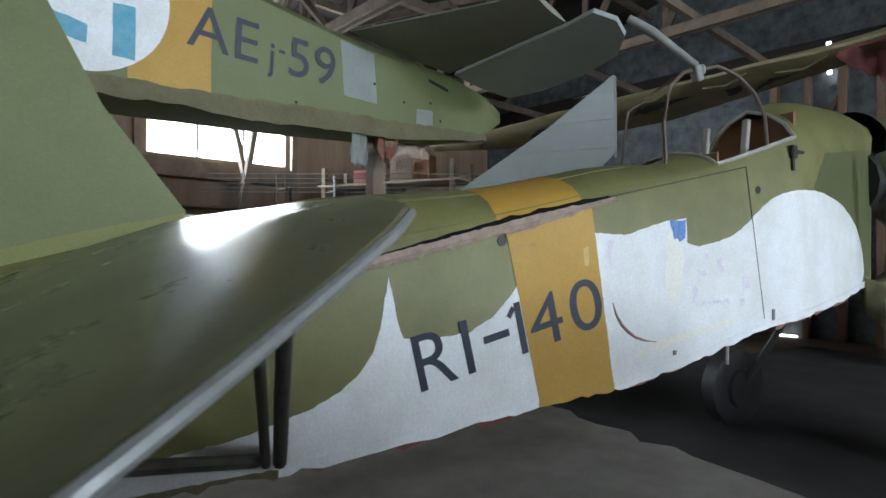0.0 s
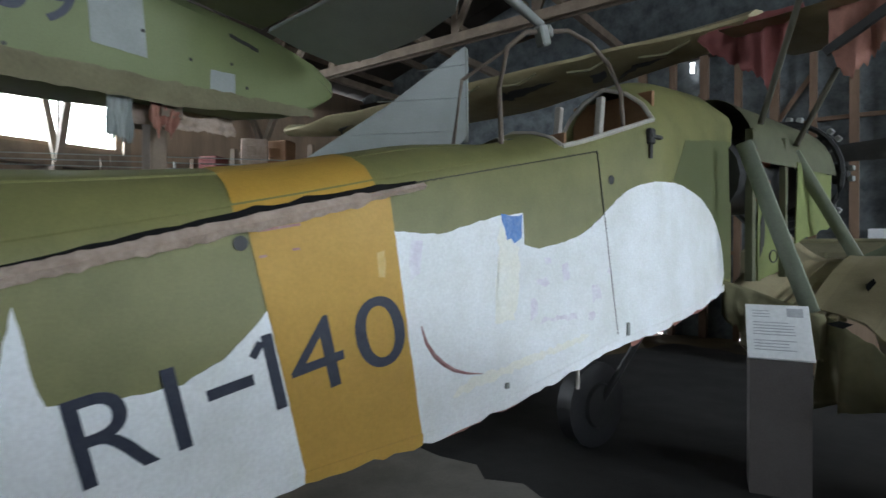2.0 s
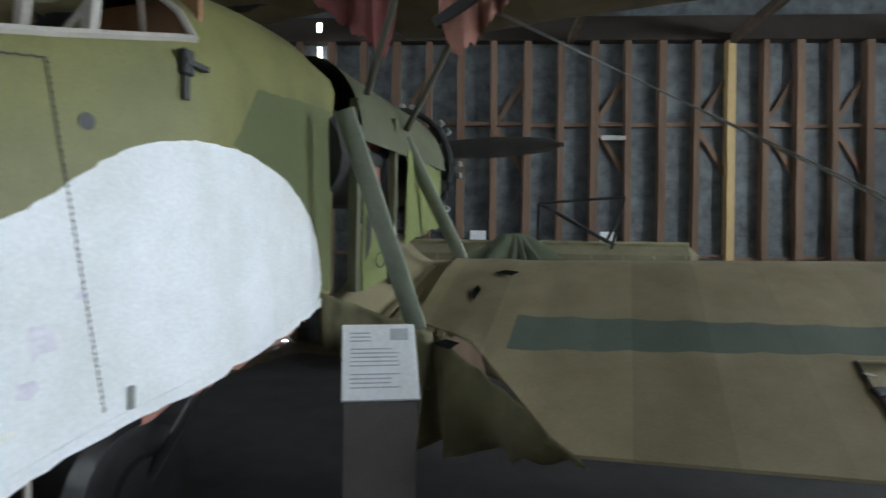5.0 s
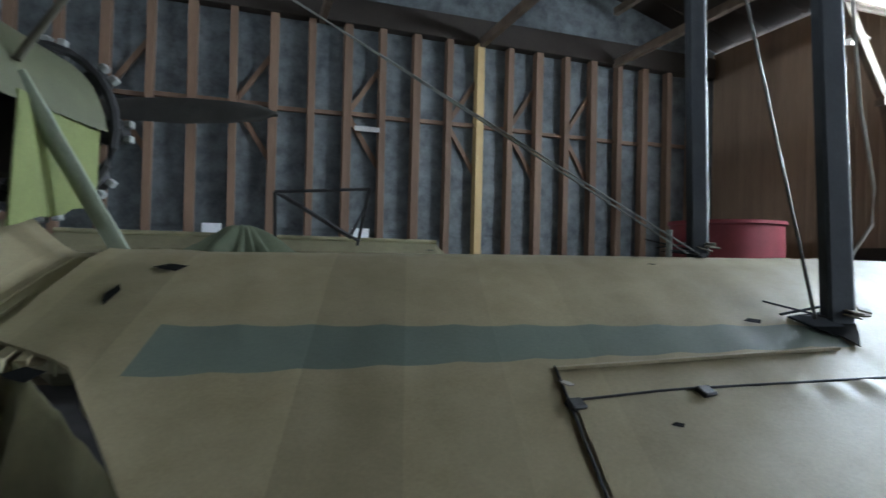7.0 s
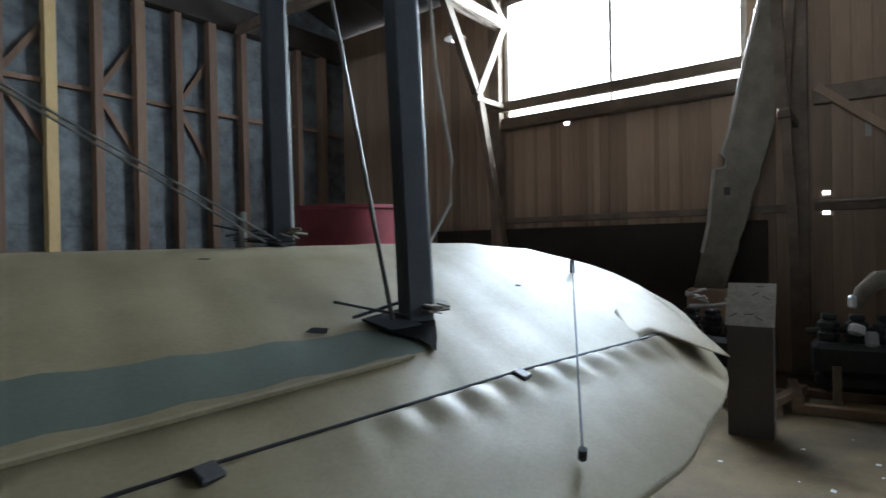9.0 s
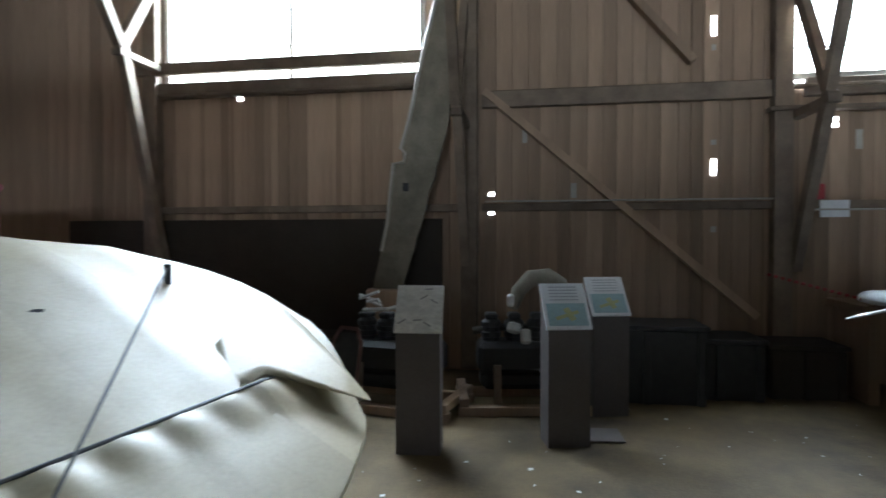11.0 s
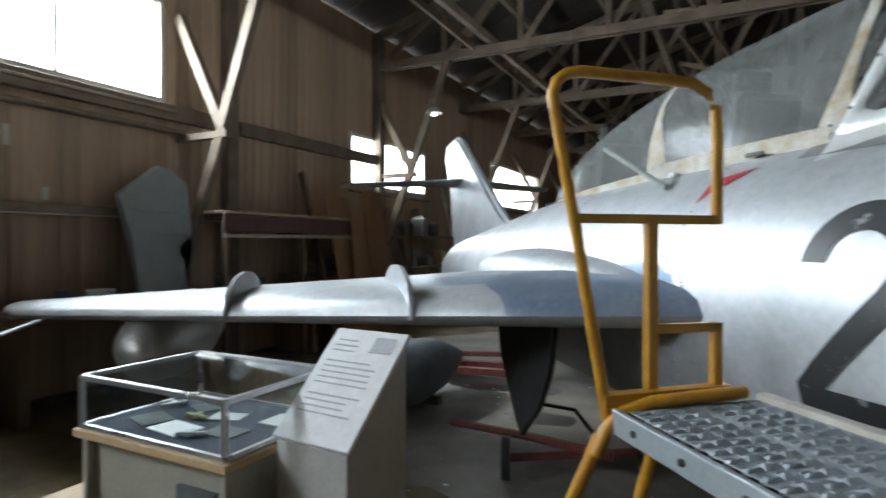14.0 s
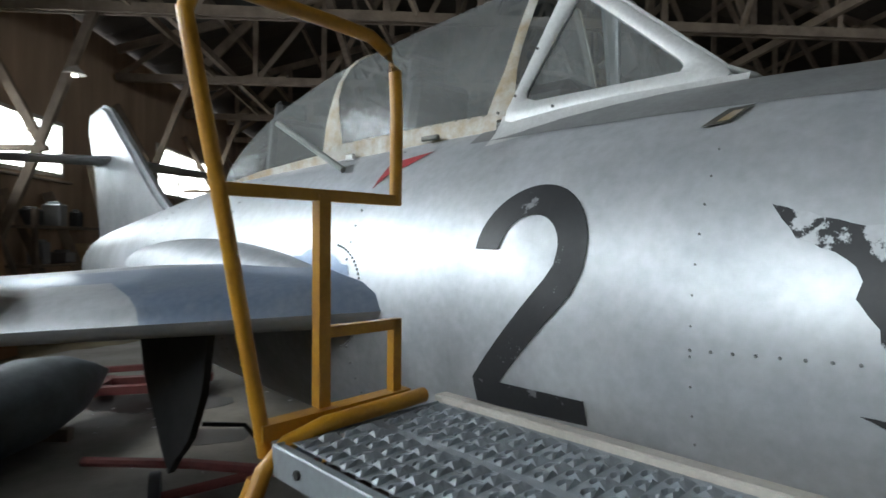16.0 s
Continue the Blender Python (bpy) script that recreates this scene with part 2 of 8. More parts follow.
# ---- mesh helpers ----
def part(name, bm, mat, parent=None, label="", smooth=False, mats=()):
    me = bpy.data.meshes.new(name)
    bmesh.ops.recalc_face_normals(bm, faces=bm.faces)
    bm.to_mesh(me)
    bm.free()
    me.materials.append(mat)
    for m in mats:
        me.materials.append(m)
    if smooth:
        me.polygons.foreach_set("use_smooth", [True] * len(me.polygons))
        try:
            me.set_sharp_from_angle(angle=radians(40))
        except AttributeError:
            pass
    ob = new(name, me)
    if parent:
        ob.parent = parent
    if label:
        ob["label"] = label
    return ob


def empty(name, m, label, category, group="", kind=""):
    ob = new(name)
    ob.matrix_world = m
    ob.empty_display_size = 0.1
    return tagged(ob, label, category, group, kind)


def box(bm, size, at=(0, 0, 0), rot=(0, 0, 0), bevel=0.0):
    r = bmesh.ops.create_cube(bm, size=1.0, matrix=pose(*at, *rot) @ Matrix.Diagonal((*size, 1)))
    if bevel:
        es = {e for v in r["verts"] for e in v.link_edges}
        bmesh.ops.bevel(bm, geom=list(es), offset=bevel, segments=1, affect="EDGES")
    return bm


def boxes(*args):
    bm = bmesh.new()
    for a in args:
        box(bm, *a)
    return bm


def one(size, at=(0, 0, 0), rot=(0, 0, 0), bevel=0.0):
    return box(bmesh.new(), size, at, rot, bevel)


def beam(bm, a, b, w, h, up=(0, 0, 1)):
    """A timber or bar of w by h from a to b."""
    a, b = Vector(a), Vector(b)
    d = (b - a)
    y = d.normalized()
    u = Vector(up)
    if abs(y.dot(u)) > 0.98:
        u = Vector((1, 0, 0))
    x = y.cross(u).normalized()
    z = x.cross(y)
    m = Matrix((x, y, z)).transposed().to_4x4()
    m.translation = (a + b) / 2
    bmesh.ops.create_cube(bm, size=1.0, matrix=m @ Matrix.Diagonal((w, d.length, h, 1)))
    return bm


def tube(bm, pts, rad, seg=8, caps=True, flat=1.0, axis=(0, 0, 1)):
    """A round bar through points; rad may be a list; flat squashes it across axis."""
    pts = [Vector(p) for p in pts]
    rings = []
    for i, p in enumerate(pts):
        d = (pts[min(i + 1, len(pts) - 1)] - pts[max(i - 1, 0)]).normalized()
        u = Vector(axis)
        if abs(d.dot(u)) > 0.95:
            u = Vector((1, 0, 0)) if abs(d.x) < 0.9 else Vector((0, 1, 0))
        s = d.cross(u).normalized()
        t = s.cross(d)
        r = rad[i] if isinstance(rad, (list, tuple)) else rad
        rings.append([bm.verts.new(p + s * math.cos(k * math.tau / seg) * r * flat + t * math.sin(k * math.tau / seg) * r) for k in range(seg)])
    for a, b in zip(rings, rings[1:]):
        for k in range(seg):
            bm.faces.new((a[k], a[(k + 1) % seg], b[(k + 1) % seg], b[k]))
    if caps:
        bm.faces.new(rings[0][::-1])
        bm.faces.new(rings[-1])
    return bm


def loft(bm, rings, closed=True, cap=True, skip=None):
    vs = [[bm.verts.new(p) for p in r] for r in rings]
    n = len(vs[0])
    for i, (a, b) in enumerate(zip(vs, vs[1:])):
        for k in range(n if closed else n - 1):
            if skip and skip(i, k):
                continue
            bm.faces.new((a[k], a[(k + 1) % n], b[(k + 1) % n], b[k]))
    if cap and closed:
        bm.faces.new(vs[0][::-1])
        bm.faces.new(vs[-1])
    return vs


def plate(bm, pts, axis, at, thick):
    """A flat piece with the outline pts (two coordinates), across the axis 'x', 'y' or 'z', from at to at + thick."""
    def put(p, w):
        return {"x": (w, p[0], p[1]), "y": (p[0], w, p[1]), "z": (p[0], p[1], w)}[axis]
    a = [bm.verts.new(put(p, at)) for p in pts]
    b = [bm.verts.new(put(p, at + thick)) for p in pts]
    n = len(pts)
    fa, fb = bm.faces.new(a[::-1]), bm.faces.new(b)
    for k in range(n):
        bm.faces.new((a[k], a[(k + 1) % n], b[(k + 1) % n], b[k]))
    bmesh.ops.triangulate(bm, faces=[fa, fb])
    return bm


def lerp(table, x):
    """Straight lines between (x, value) pairs."""
    xs = [p[0] for p in table]
    return float(np.interp(x, xs, [p[1] for p in table]))


def curve_table(table, x):
    """A smooth curve through (x, value) pairs."""
    i = max(1, min(len(table) - 1, next((k for k, p in enumerate(table) if p[0] >= x), len(table) - 1)))
    p0, p1, p2, p3 = table[max(0, i - 2)], table[i - 1], table[i], table[min(len(table) - 1, i + 1)]
    h = p2[0] - p1[0]
    u = max(0.0, min(1.0, (x - p1[0]) / h))
    m1 = (p2[1] - p0[1]) / (p2[0] - p0[0]) * h
    m2 = (p3[1] - p1[1]) / (p3[0] - p1[0]) * h
    return (2 * u**3 - 3 * u**2 + 1) * p1[1] + (u**3 - 2 * u**2 + u) * m1 + (3 * u**2 - 2 * u**3) * p2[1] + (u**3 - u**2) * m2


def ragged(pts, step=0.03, jitter=0.006, seed=1):
    """An outline with small irregular teeth."""
    rnd = random.Random(seed)
    out = []
    for a, b in zip(pts, pts[1:] + pts[:1]):
        n = max(1, int(math.dist(a, b) / step))
        for k in range(n):
            u = k / n
            out.append((a[0] + (b[0] - a[0]) * u + rnd.uniform(-jitter, jitter), a[1] + (b[1] - a[1]) * u + rnd.uniform(-jitter, jitter)))
    return out


def lettering(text, size, m, depth=0.001, squeeze=1.0, spacing=1.0, shear=0.0):
    cu = bpy.data.curves.new("text", "FONT")
    cu.body, cu.size, cu.extrude, cu.space_character, cu.shear, cu.resolution_u = text, size, depth, spacing, shear, 9
    ob = bpy.data.objects.new("text", cu)
    me = bpy.data.meshes.new_from_object(ob)
    bpy.data.objects.remove(ob)
    me.transform(m @ Matrix.Diagonal((squeeze, 1, 1, 1)))
    bm = bmesh.new()
    bm.from_mesh(me)
    bpy.data.meshes.remove(me)
    return bm


# ---- the hangar ----
floor = part("floor", one((64, 90, 0.3), (0, -12, -0.15)), M_floor)
tagged(floor, "dark oil-stained bare earth and concrete hangar floor", "floor", kind="structure")
M_dkfloor = material("near_black_floor", (0.030, 0.029, 0.028), 0.75, alt=(0.014, 0.014, 0.014), scale=1.3, fine=45, bump=0.3, amount=0.9)
M_conc = material("worn_grey_concrete", (0.225, 0.208, 0.182), 0.65, alt=(0.125, 0.112, 0.095), scale=1.6, fine=50, bump=0.2, amount=0.8)
slab = part("concrete_floor", plate(bmesh.new(), ragged([(3.3, -0.9), (4.6, -0.6), (6.2, -1.0), (7.6, -2.2), (8.2, -6.0), (5.0, -10.0), (-2.0, -10.0), (-0.5, -5.0), (1.8, -2.2)], 0.22, 0.07, 9), "z", 0.0005, 0.001), M_conc)
tagged(slab, "worn pale grey concrete stretch of floor under the jet", "floor", kind="structure")
slab = part("concrete_floor", plate(bmesh.new(), ragged([(-3.5, -6.0), (1.5, -6.0), (1.9, -1.2), (1.9, 1.2), (0.8, 0.95), (-3.5, 0.95)], 0.22, 0.05, 10), "z", 0.0005, 0.001), M_conc)
slab.matrix_world = pose(-1.5, 2.75, 0, 0, 0, -15)
tagged(slab, "worn grey concrete stretch of floor beside the biplane", "floor", kind="structure")
# near-black floor patch following the outline of the biplane and its wing
dkpatch = part("near_black_patch", plate(bmesh.new(), ragged([(-3.5, 0.7), (1.0, 0.8), (2.2, 1.5), (5.0, 2.4), (5.4, 3.6), (5.2, 6.5), (-3.5, 7.5)], 0.25, 0.09, 8), "z", 0.001, 0.003), M_dkfloor)
dkpatch.matrix_world = pose(-1.5, 2.75, 0, 0, 0, -15)
tagged(dkpatch, "near-black stretch of floor under the biplane", "floor", kind="structure")
backdrop = part("backdrop", one((400, 400, 0.2), (0, 0, -0.5)), M_floor)
tagged(backdrop, "plain open ground round the hangar", "ground", kind="structure")


def opening_pieces(y0, y1, z0, z1, holes):
    """Cuts the rectangle y0..y1, z0..z1 into pieces round the holes (ya, yb, za, zb)."""
    ys = sorted({y0, y1, *[v for h in holes for v in h[:2]]})
    out = []
    for a, b in zip(ys, ys[1:]):
        m = (a + b) / 2
        cuts = sorted((h[2], h[3]) for h in holes if h[0] < m < h[1])
        z = z0
        for c, d in cuts:
            if c > z:
                out.append((a, b, z, c))
            z = d
        if z < z1:
            out.append((a, b, z, z1))
    return out


EHOLES = [(4.53, 8.0, 3.72, 5.6), (-2.23, 0.26, 3.52, 4.75), (-9.2, -6.35, 2.83, 3.75), (-18.0, -13.5, 2.85, 4.1)]
# the second west opening is unseen, added to light the east wall
WHOLES = [(2.3, 5.25, 3.6, 4.9), (-3.6, -0.8, 3.6, 4.9)]
TOP = 6.0

wall_e = part("wall_east", boxes(*[((0.08, b - a, d - c), (EX + 0.10, (a + b) / 2, (c + d) / 2)) for a, b, c, d in opening_pieces(SY, NY + 0.2, 0, TOP, EHOLES)]), M_plank)
tagged(wall_e, "tall brown vertical-plank hangar wall with high windows", "wall", kind="structure")
rnd = random.Random(3)
plank_mesh = {}


def plank(w, h, parent, at, mat, t=0.022, along="y"):
    key = (round(w, 2), round(h, 2), along, mat.name)
    if key not in plank_mesh:
        bm = one((t, w - 0.006, h) if along == "y" else (w - 0.006, t, h), bevel=0.003)
        me = bpy.data.meshes.new("plank")
        bm.to_mesh(me)
        bm.free()
        me.materials.append(mat)
        plank_mesh[key] = me
    ob = new("plank", plank_mesh[key])
    ob.parent = parent
    ob.location = at
    return ob


y = 9.9
while y > -5.2:
    w = rnd.choice((0.14, 0.16, 0.18, 0.20))
    for a, b, c, d in opening_pieces(y - w, y, 0.0, TOP - 0.1, [(h[0] - w, h[1] + w, h[2], h[3]) for h in EHOLES if h[0] - w / 2 < y - w / 2 < h[1] + w / 2]):
        if b - a > w * 0.6:
            plank(w, round(d - c, 1), wall_e, (EX + 0.045 + rnd.uniform(-0.004, 0.004), (a + b) / 2, (c + d) / 2), M_plank)
    y -= w

wall_w = part("wall_west", boxes(*[((0.12, b - a, d - c), (WX - 0.06, (a + b) / 2, (c + d) / 2)) for a, b, c, d in opening_pieces(SY, NY + 0.2, 0, TOP, WHOLES)]), M_plank)
tagged(wall_w, "brown timber hangar wall with high windows", "wall", kind="structure")
wall_s = part("wall_south", one((EX - WX + 0.4, 0.15, 9), ((EX + WX) / 2, SY - 0.08, 4.5)), M_plank)
tagged(wall_s, "dark far timber end wall of the hangar", "wall", kind="structure")

wall_n = part("wall_north", one((EX - WX + 0.3, 0.05, 9.0), ((EX + WX) / 2, NY + 0.20, 4.5)), M_sheet)
tagged(wall_n, "grey-blue boarded wall with exposed timber studs", "wall", kind="structure")
SX = [4.386 + 0.587 * k for k in range(-14, 9)]
for i, x in enumerate(SX):
    for z, h in ((1.0, 1.95), (2.93, 1.82), (4.68, 1.45)):
        part("panel", one((0.50, 0.012, h), (x + 0.293, NY + 0.165, z), (0, 0, 0), 0.003), M_sheet, wall_n)
    part("stud", one((0.115 if i % 2 else 0.14, 0.17, 5.42), (x, NY + 0.055, 2.71), (rnd.uniform(-.2, .2), rnd.uniform(-.25, .25), 0), 0.006), M_newpost if abs(x - 4.386) < 0.01 else M_stud, wall_n)
    for z in (3.95, 1.62):
        part("girt", one((0.587 - 0.1, 0.07, 0.07 if z > 2 else 0.06), (x + 0.293, NY + 0.11, z + rnd.uniform(-.02, .02)), (0, rnd.uniform(-1, 1), 0), 0.004), M_stud, wall_n)
for k in (1, 4, 7, 10, 13, 15, 17):
    x = SX[k]
    bm = beam(bmesh.new(), (x + 0.05, NY + 0.12, 4.0), (x + 0.55, NY + 0.12, 4.75), 0.05, 0.08)
    part("brace", bm, M_stud, wall_n)
    part("brace", beam(bmesh.new(), (x + 0.55, NY + 0.12, 3.1), (x + 0.05, NY + 0.12, 3.9), 0.04, 0.08), M_stud, wall_n)
for x, z, w, h in ((-2.86, 5.22, 0.07, 0.2), (-3.57, 0.03, 0.35, 0.03), (-2.0, 0.03, 0.12, 0.025), (-1.35, 0.03, 0.5, 0.03), (-2.86, 5.65, 0.07, 0.16)):
    part("light_gap", one((w, 0.004, h), (x, NY - 0.012 if z < 5.5 else NY - 0.07, z)), M_day, wall_n)
part("top_plate", one((EX - WX - 0.2, 0.22, 0.42), ((EX + WX) / 2, NY + 0.05, 5.62), (0, 0, 0), 0.01), M_roof, wall_n)

# roof
RX, RZ = (EX + WX) / 2, 9.2
bm = bmesh.new()
for x0, x1 in ((WX - 0.3, RX), (RX, EX + 0.3)):
    z0, z1 = (TOP, RZ) if x0 < RX - 1 else (RZ, TOP)
    n = 60
    for k in range(n):
        a, b = SY + (NY + 0.4 - SY) * k / n, SY + (NY + 0.4 - SY) * (k + 1) / n - 0.012
        vs = [bm.verts.new(p) for p in ((x0, a, z0), (x1, a, z1), (x1, b, z1), (x0, b, z0), (x0, a, z0 + 0.06), (x1, a, z1 + 0.06), (x1, b, z1 + 0.06), (x0, b, z0 + 0.06))]
        for f in ((0, 1, 2, 3), (4, 5, 6, 7), (0, 1, 5, 4), (2, 3, 7, 6), (0, 3, 7, 4), (1, 2, 6, 5)):
            bm.faces.new([vs[q] for q in f])
    vs = [bm.verts.new(p) for p in ((x0, SY, z0 + 0.1), (x1, SY, z1 + 0.1), (x1, NY + 0.4, z1 + 0.1), (x0, NY + 0.4, z0 + 0.1))]
    bm.faces.new(vs)
ceiling = tagged(part("ceiling", bm, M_roof), "dark boarded gable roof underside", "ceiling", kind="structure")


def roof_truss(y, kz=3.13):
    tr = empty("roof_truss", pose(0, y, 0), "weathered timber roof truss with knee braces and crossed webs", "truss", "roof trusses")
    def bar(name, a, b, w=0.07, h=0.15):
        part(name, beam(bmesh.new(), a, b, w, h), M_beam, tr)
    zc = 5.25
    for s in (-0.07, 0.07):
        bar("bottom_chord", (WX + 0.05, s, zc), (EX - 0.05, s, zc), 0.05, 0.16)
    bar("top_chord", (WX + 0.05, 0, TOP - 0.12), (RX, 0, RZ - 0.12), 0.09, 0.18)
    bar("top_chord", (EX - 0.05, 0, TOP - 0.12), (RX, 0, RZ - 0.12), 0.09, 0.18)
    N = 7
    for side, xe in ((1, EX), (-1, WX)):
        L = abs(xe - RX)
        for k in range(N):
            xa, xb = RX + side * L * k / N, RX + side * L * (k + 1) / N
            za = RZ - 0.12 - (RZ - TOP) * k / N
            zb = RZ - 0.12 - (RZ - TOP) * (k + 1) / N
            bar("web_post", (xa, 0.02, zc), (xa, 0.02, za), 0.06, 0.11)
            bar("web_diagonal", (xb, -0.03, zc), (xa, -0.03, za), 0.05, 0.12)
        kx = xe - side * 0.82
        bar("knee", (xe - side * 0.06, 0, 1.3), (kx, 0, kz), 0.1, 0.14)
        bar("knee", (kx, 0.01, kz), (xe - side * 0.02, 0.01, min(5.3, kz + 1.5)), 0.1, 0.13)
        bar("knee", (kx, 0.02, kz), (xe - side * 1.67, 0.02, 5.3), 0.1, 0.13)
        bar("tie", (kx - side * 0.1, 0, kz - 0.10), (xe, 0, kz - 0.10), 0.12, 0.08)
        bar("shore", (xe - side * 1.67, 0, 5.2), (xe - side * 3.0, 0, 6.6), 0.08, 0.13)
    return tr


TY = [8.05, 3.95, 0.2, -2.5, -7.2, -11.2, -15.2, -19.2, -23.2, -27.2, -31.2]
roof_truss(TY[0], 4.0)
t0 = roof_truss(TY[1])
for y in TY[2:]:
    copy_thing(t0, pose(0, y, 0))
for k, x in enumerate((-9.5, -6.5, -3.8, 1.6, 4.4, 7.2)):
    bm = beam(bmesh.new(), (x, SY, 5.42), (x, NY, 5.42), 0.1, 0.14)
    z = RZ - 0.3 - abs(x - RX) / (EX - RX) * (RZ - TOP)
    beam(bm, (x, SY, z), (x, NY, z), 0.1, 0.14)
    tagged(part("purlin", bm, M_beam), "long weathered timber roof purlin", "beam", kind="structure", group="purlins")
for x in (-10.7, -8.0, -5.1, -2.4, 0.1, 3.0, 5.8, 8.5):
    z = RZ - 0.16 - abs(x - RX) / (EX - RX) * (RZ - TOP)
    tagged(part("purlin", beam(bmesh.new(), (x, SY, z), (x, NY, z), 0.07, 0.12), M_beam), "long weathered timber roof purlin", "beam", kind="structure", group="purlins")
bm = bmesh.new()
for i in range(len(TY) - 1):
    for x in (-8, -2.5, 3.0, 7.5):
        beam(bm, (x, TY[i], 5.3), (x + 1.6, TY[i + 1], 6.9), 0.06, 0.12)
        beam(bm, (x + 1.6, TY[i], 6.9), (x, TY[i + 1], 5.3), 0.06, 0.12)
tagged(part("cross_bracing", bm, M_beam), "crossed weathered timber roof bracing", "beam", kind="structure")

# east wall framing and windows
def frame_bar(name, size, at, rot=(0, 0, 0), mat=M_beam):
    return part(name, one(size, at, rot, 0.008), mat, wall_e)


frame_bar("sash_beam", (0.10, 4.35, 0.15), (EX - 0.12, 6.2, 3.90))
for y in (8.2, 3.95, 0.35, -3.3, -7.2):
    frame_bar("post", (0.16, 0.2, TOP - 0.1), (EX - 0.06, y + (0.0 if y != 3.95 else -0.05), TOP / 2))
for z, h in ((3.35, 0.2), (2.03, 0.09)):
    frame_bar("rail", (0.10, 4.3, h), (EX - 0.03, 6.15, z + (0.28 if z > 3 else 0)))
    frame_bar("rail", (0.10, 3.3, h), (EX - 0.03, 2.1, z))
    frame_bar("rail", (0.10, 3.4, h), (EX - 0.03, -1.6, z))
    frame_bar("rail", (0.10, 3.6, h), (EX - 0.03, -5.3, z))
part("brace", beam(bmesh.new(), (EX - 0.04, 3.72, 3.45), (EX - 0.04, 0.6, 0.75), 0.09, 0.16, (1, 0, 0)), M_plank, wall_e)
part("brace", beam(bmesh.new(), (EX - 0.04, 2.6, 5.2), (EX - 0.04, 1.3, 3.7), 0.09, 0.14, (1, 0, 0)), M_plank, wall_e)
frame_bar("sill_board", (0.06, 3.3, 0.02), (EX - 0.1, 2.05, 2.10), mat=M_wfr)
frame_bar("sill_board", (0.06, 3.3, 0.02), (EX - 0.1, -1.6, 1.97), mat=M_wfr)
# dark sheet over the lower wall standing in for shade below the rail
frame_bar("lower_lining", (0.03, 5.3, 1.9), (EX - 0.0, 6.9, 0.95), mat=M_roof)
for yy, zz, w, h in ((4.107, 3.226, 0.05, 0.06), (3.637, 2.2, 0.07, 0.045), (3.638, 1.963, 0.07, 0.04), (1.055, 4.12, 0.055, 0.23), (1.048, 2.48, 0.055, 0.19), (6.976, 3.51, 0.08, 0.05), (-0.225, 2.93, 0.09, 0.05), (-0.225, 2.995, 0.09, 0.05), (4.35, 4.55, 0.05, 0.05), (0.1, 3.36, 0.18, 0.025)):
    part("light_gap", one((0.004, w, h), (EX + 0.026, yy, zz)), M_day, wall_e, "chink of daylight between planks")
# dimmer chinks of daylight, painted as pale plates that don't glow
for yy, zz, w, h in ((1.054, 3.87, 0.05, 0.07), (1.049, 2.77, 0.06, 0.06), (1.044, 1.755, 0.06, 0.07), (3.229, 2.907, 0.06, 0.17), (2.642, 2.231, 0.07, 0.18), (-0.492, 2.763, 0.07, 0.22), (-0.862, 2.19, 0.07, 0.14)):
    part("dim_light_gap", one((0.006, w, h), (EX + 0.027, yy, zz), (0, 0, 0), 0.001), M_wfr, wall_e, "pale plate painted as a dim chink of daylight between planks")


def window(name, x, side, ya, yb, za, zb, bars, label):
    w = empty(name, pose(x, 0, 0), label, "window", kind="structure")
    bm = boxes(((0.14, yb - ya + 0.12, 0.07), (side * 0.08, (ya + yb) / 2, za - 0.03)), ((0.14, yb - ya + 0.12, 0.07), (side * 0.08, (ya + yb) / 2, zb + 0.03)),
               ((0.14, 0.07, zb - za), (side * 0.08, ya - 0.03, (za + zb) / 2)), ((0.14, 0.07, zb - za), (side * 0.08, yb + 0.03, (za + zb) / 2)))
    wf = part("window_frame", bm, M_wfr, w)
    for k in range(1, bars):
        yy = ya + (yb - ya) * k / bars
        part("mullion", one((0.05, 0.05, zb - za), (side * 0.07, yy, (za + zb) / 2)), M_wfr, wf)
    for k in range(1, 4):
        part("glazing_bar", one((0.02, yb - ya, 0.012), (side * 0.075, (ya + yb) / 2, za + (zb - za) * k / 4)), M_wfr, wf)
    g = part("pane", one((0.004, yb - ya, zb - za), (side * 0.06, (ya + yb) / 2, (za + zb) / 2)), M_wglass, wf)
    g.visible_shadow = False
    part("window_sill", one((0.12, yb - ya + 0.3, 0.04), (-side * 0.05, (ya + yb) / 2, za - 0.16), (0, 0, 0), 0.008), M_beam, w)
    if side > 0 and -4 < ya < 0:
        part("ledge", one((0.16, yb - ya + 0.5, 0.05), (-0.10, (ya + yb) / 2, za - 0.42), (0, 0, 0), 0.01), M_beam, w, "weathered lit ledge board")
        for k in range(4):
            part("light_slot", one((0.004, (yb - ya) / 4 - 0.05 - 0.08 * (k % 2), 0.045), (-0.006, ya + (yb - ya) * (k + 0.5) / 4, za - 0.10)), M_day, w, "thin slot of daylight under the frame")
    return w


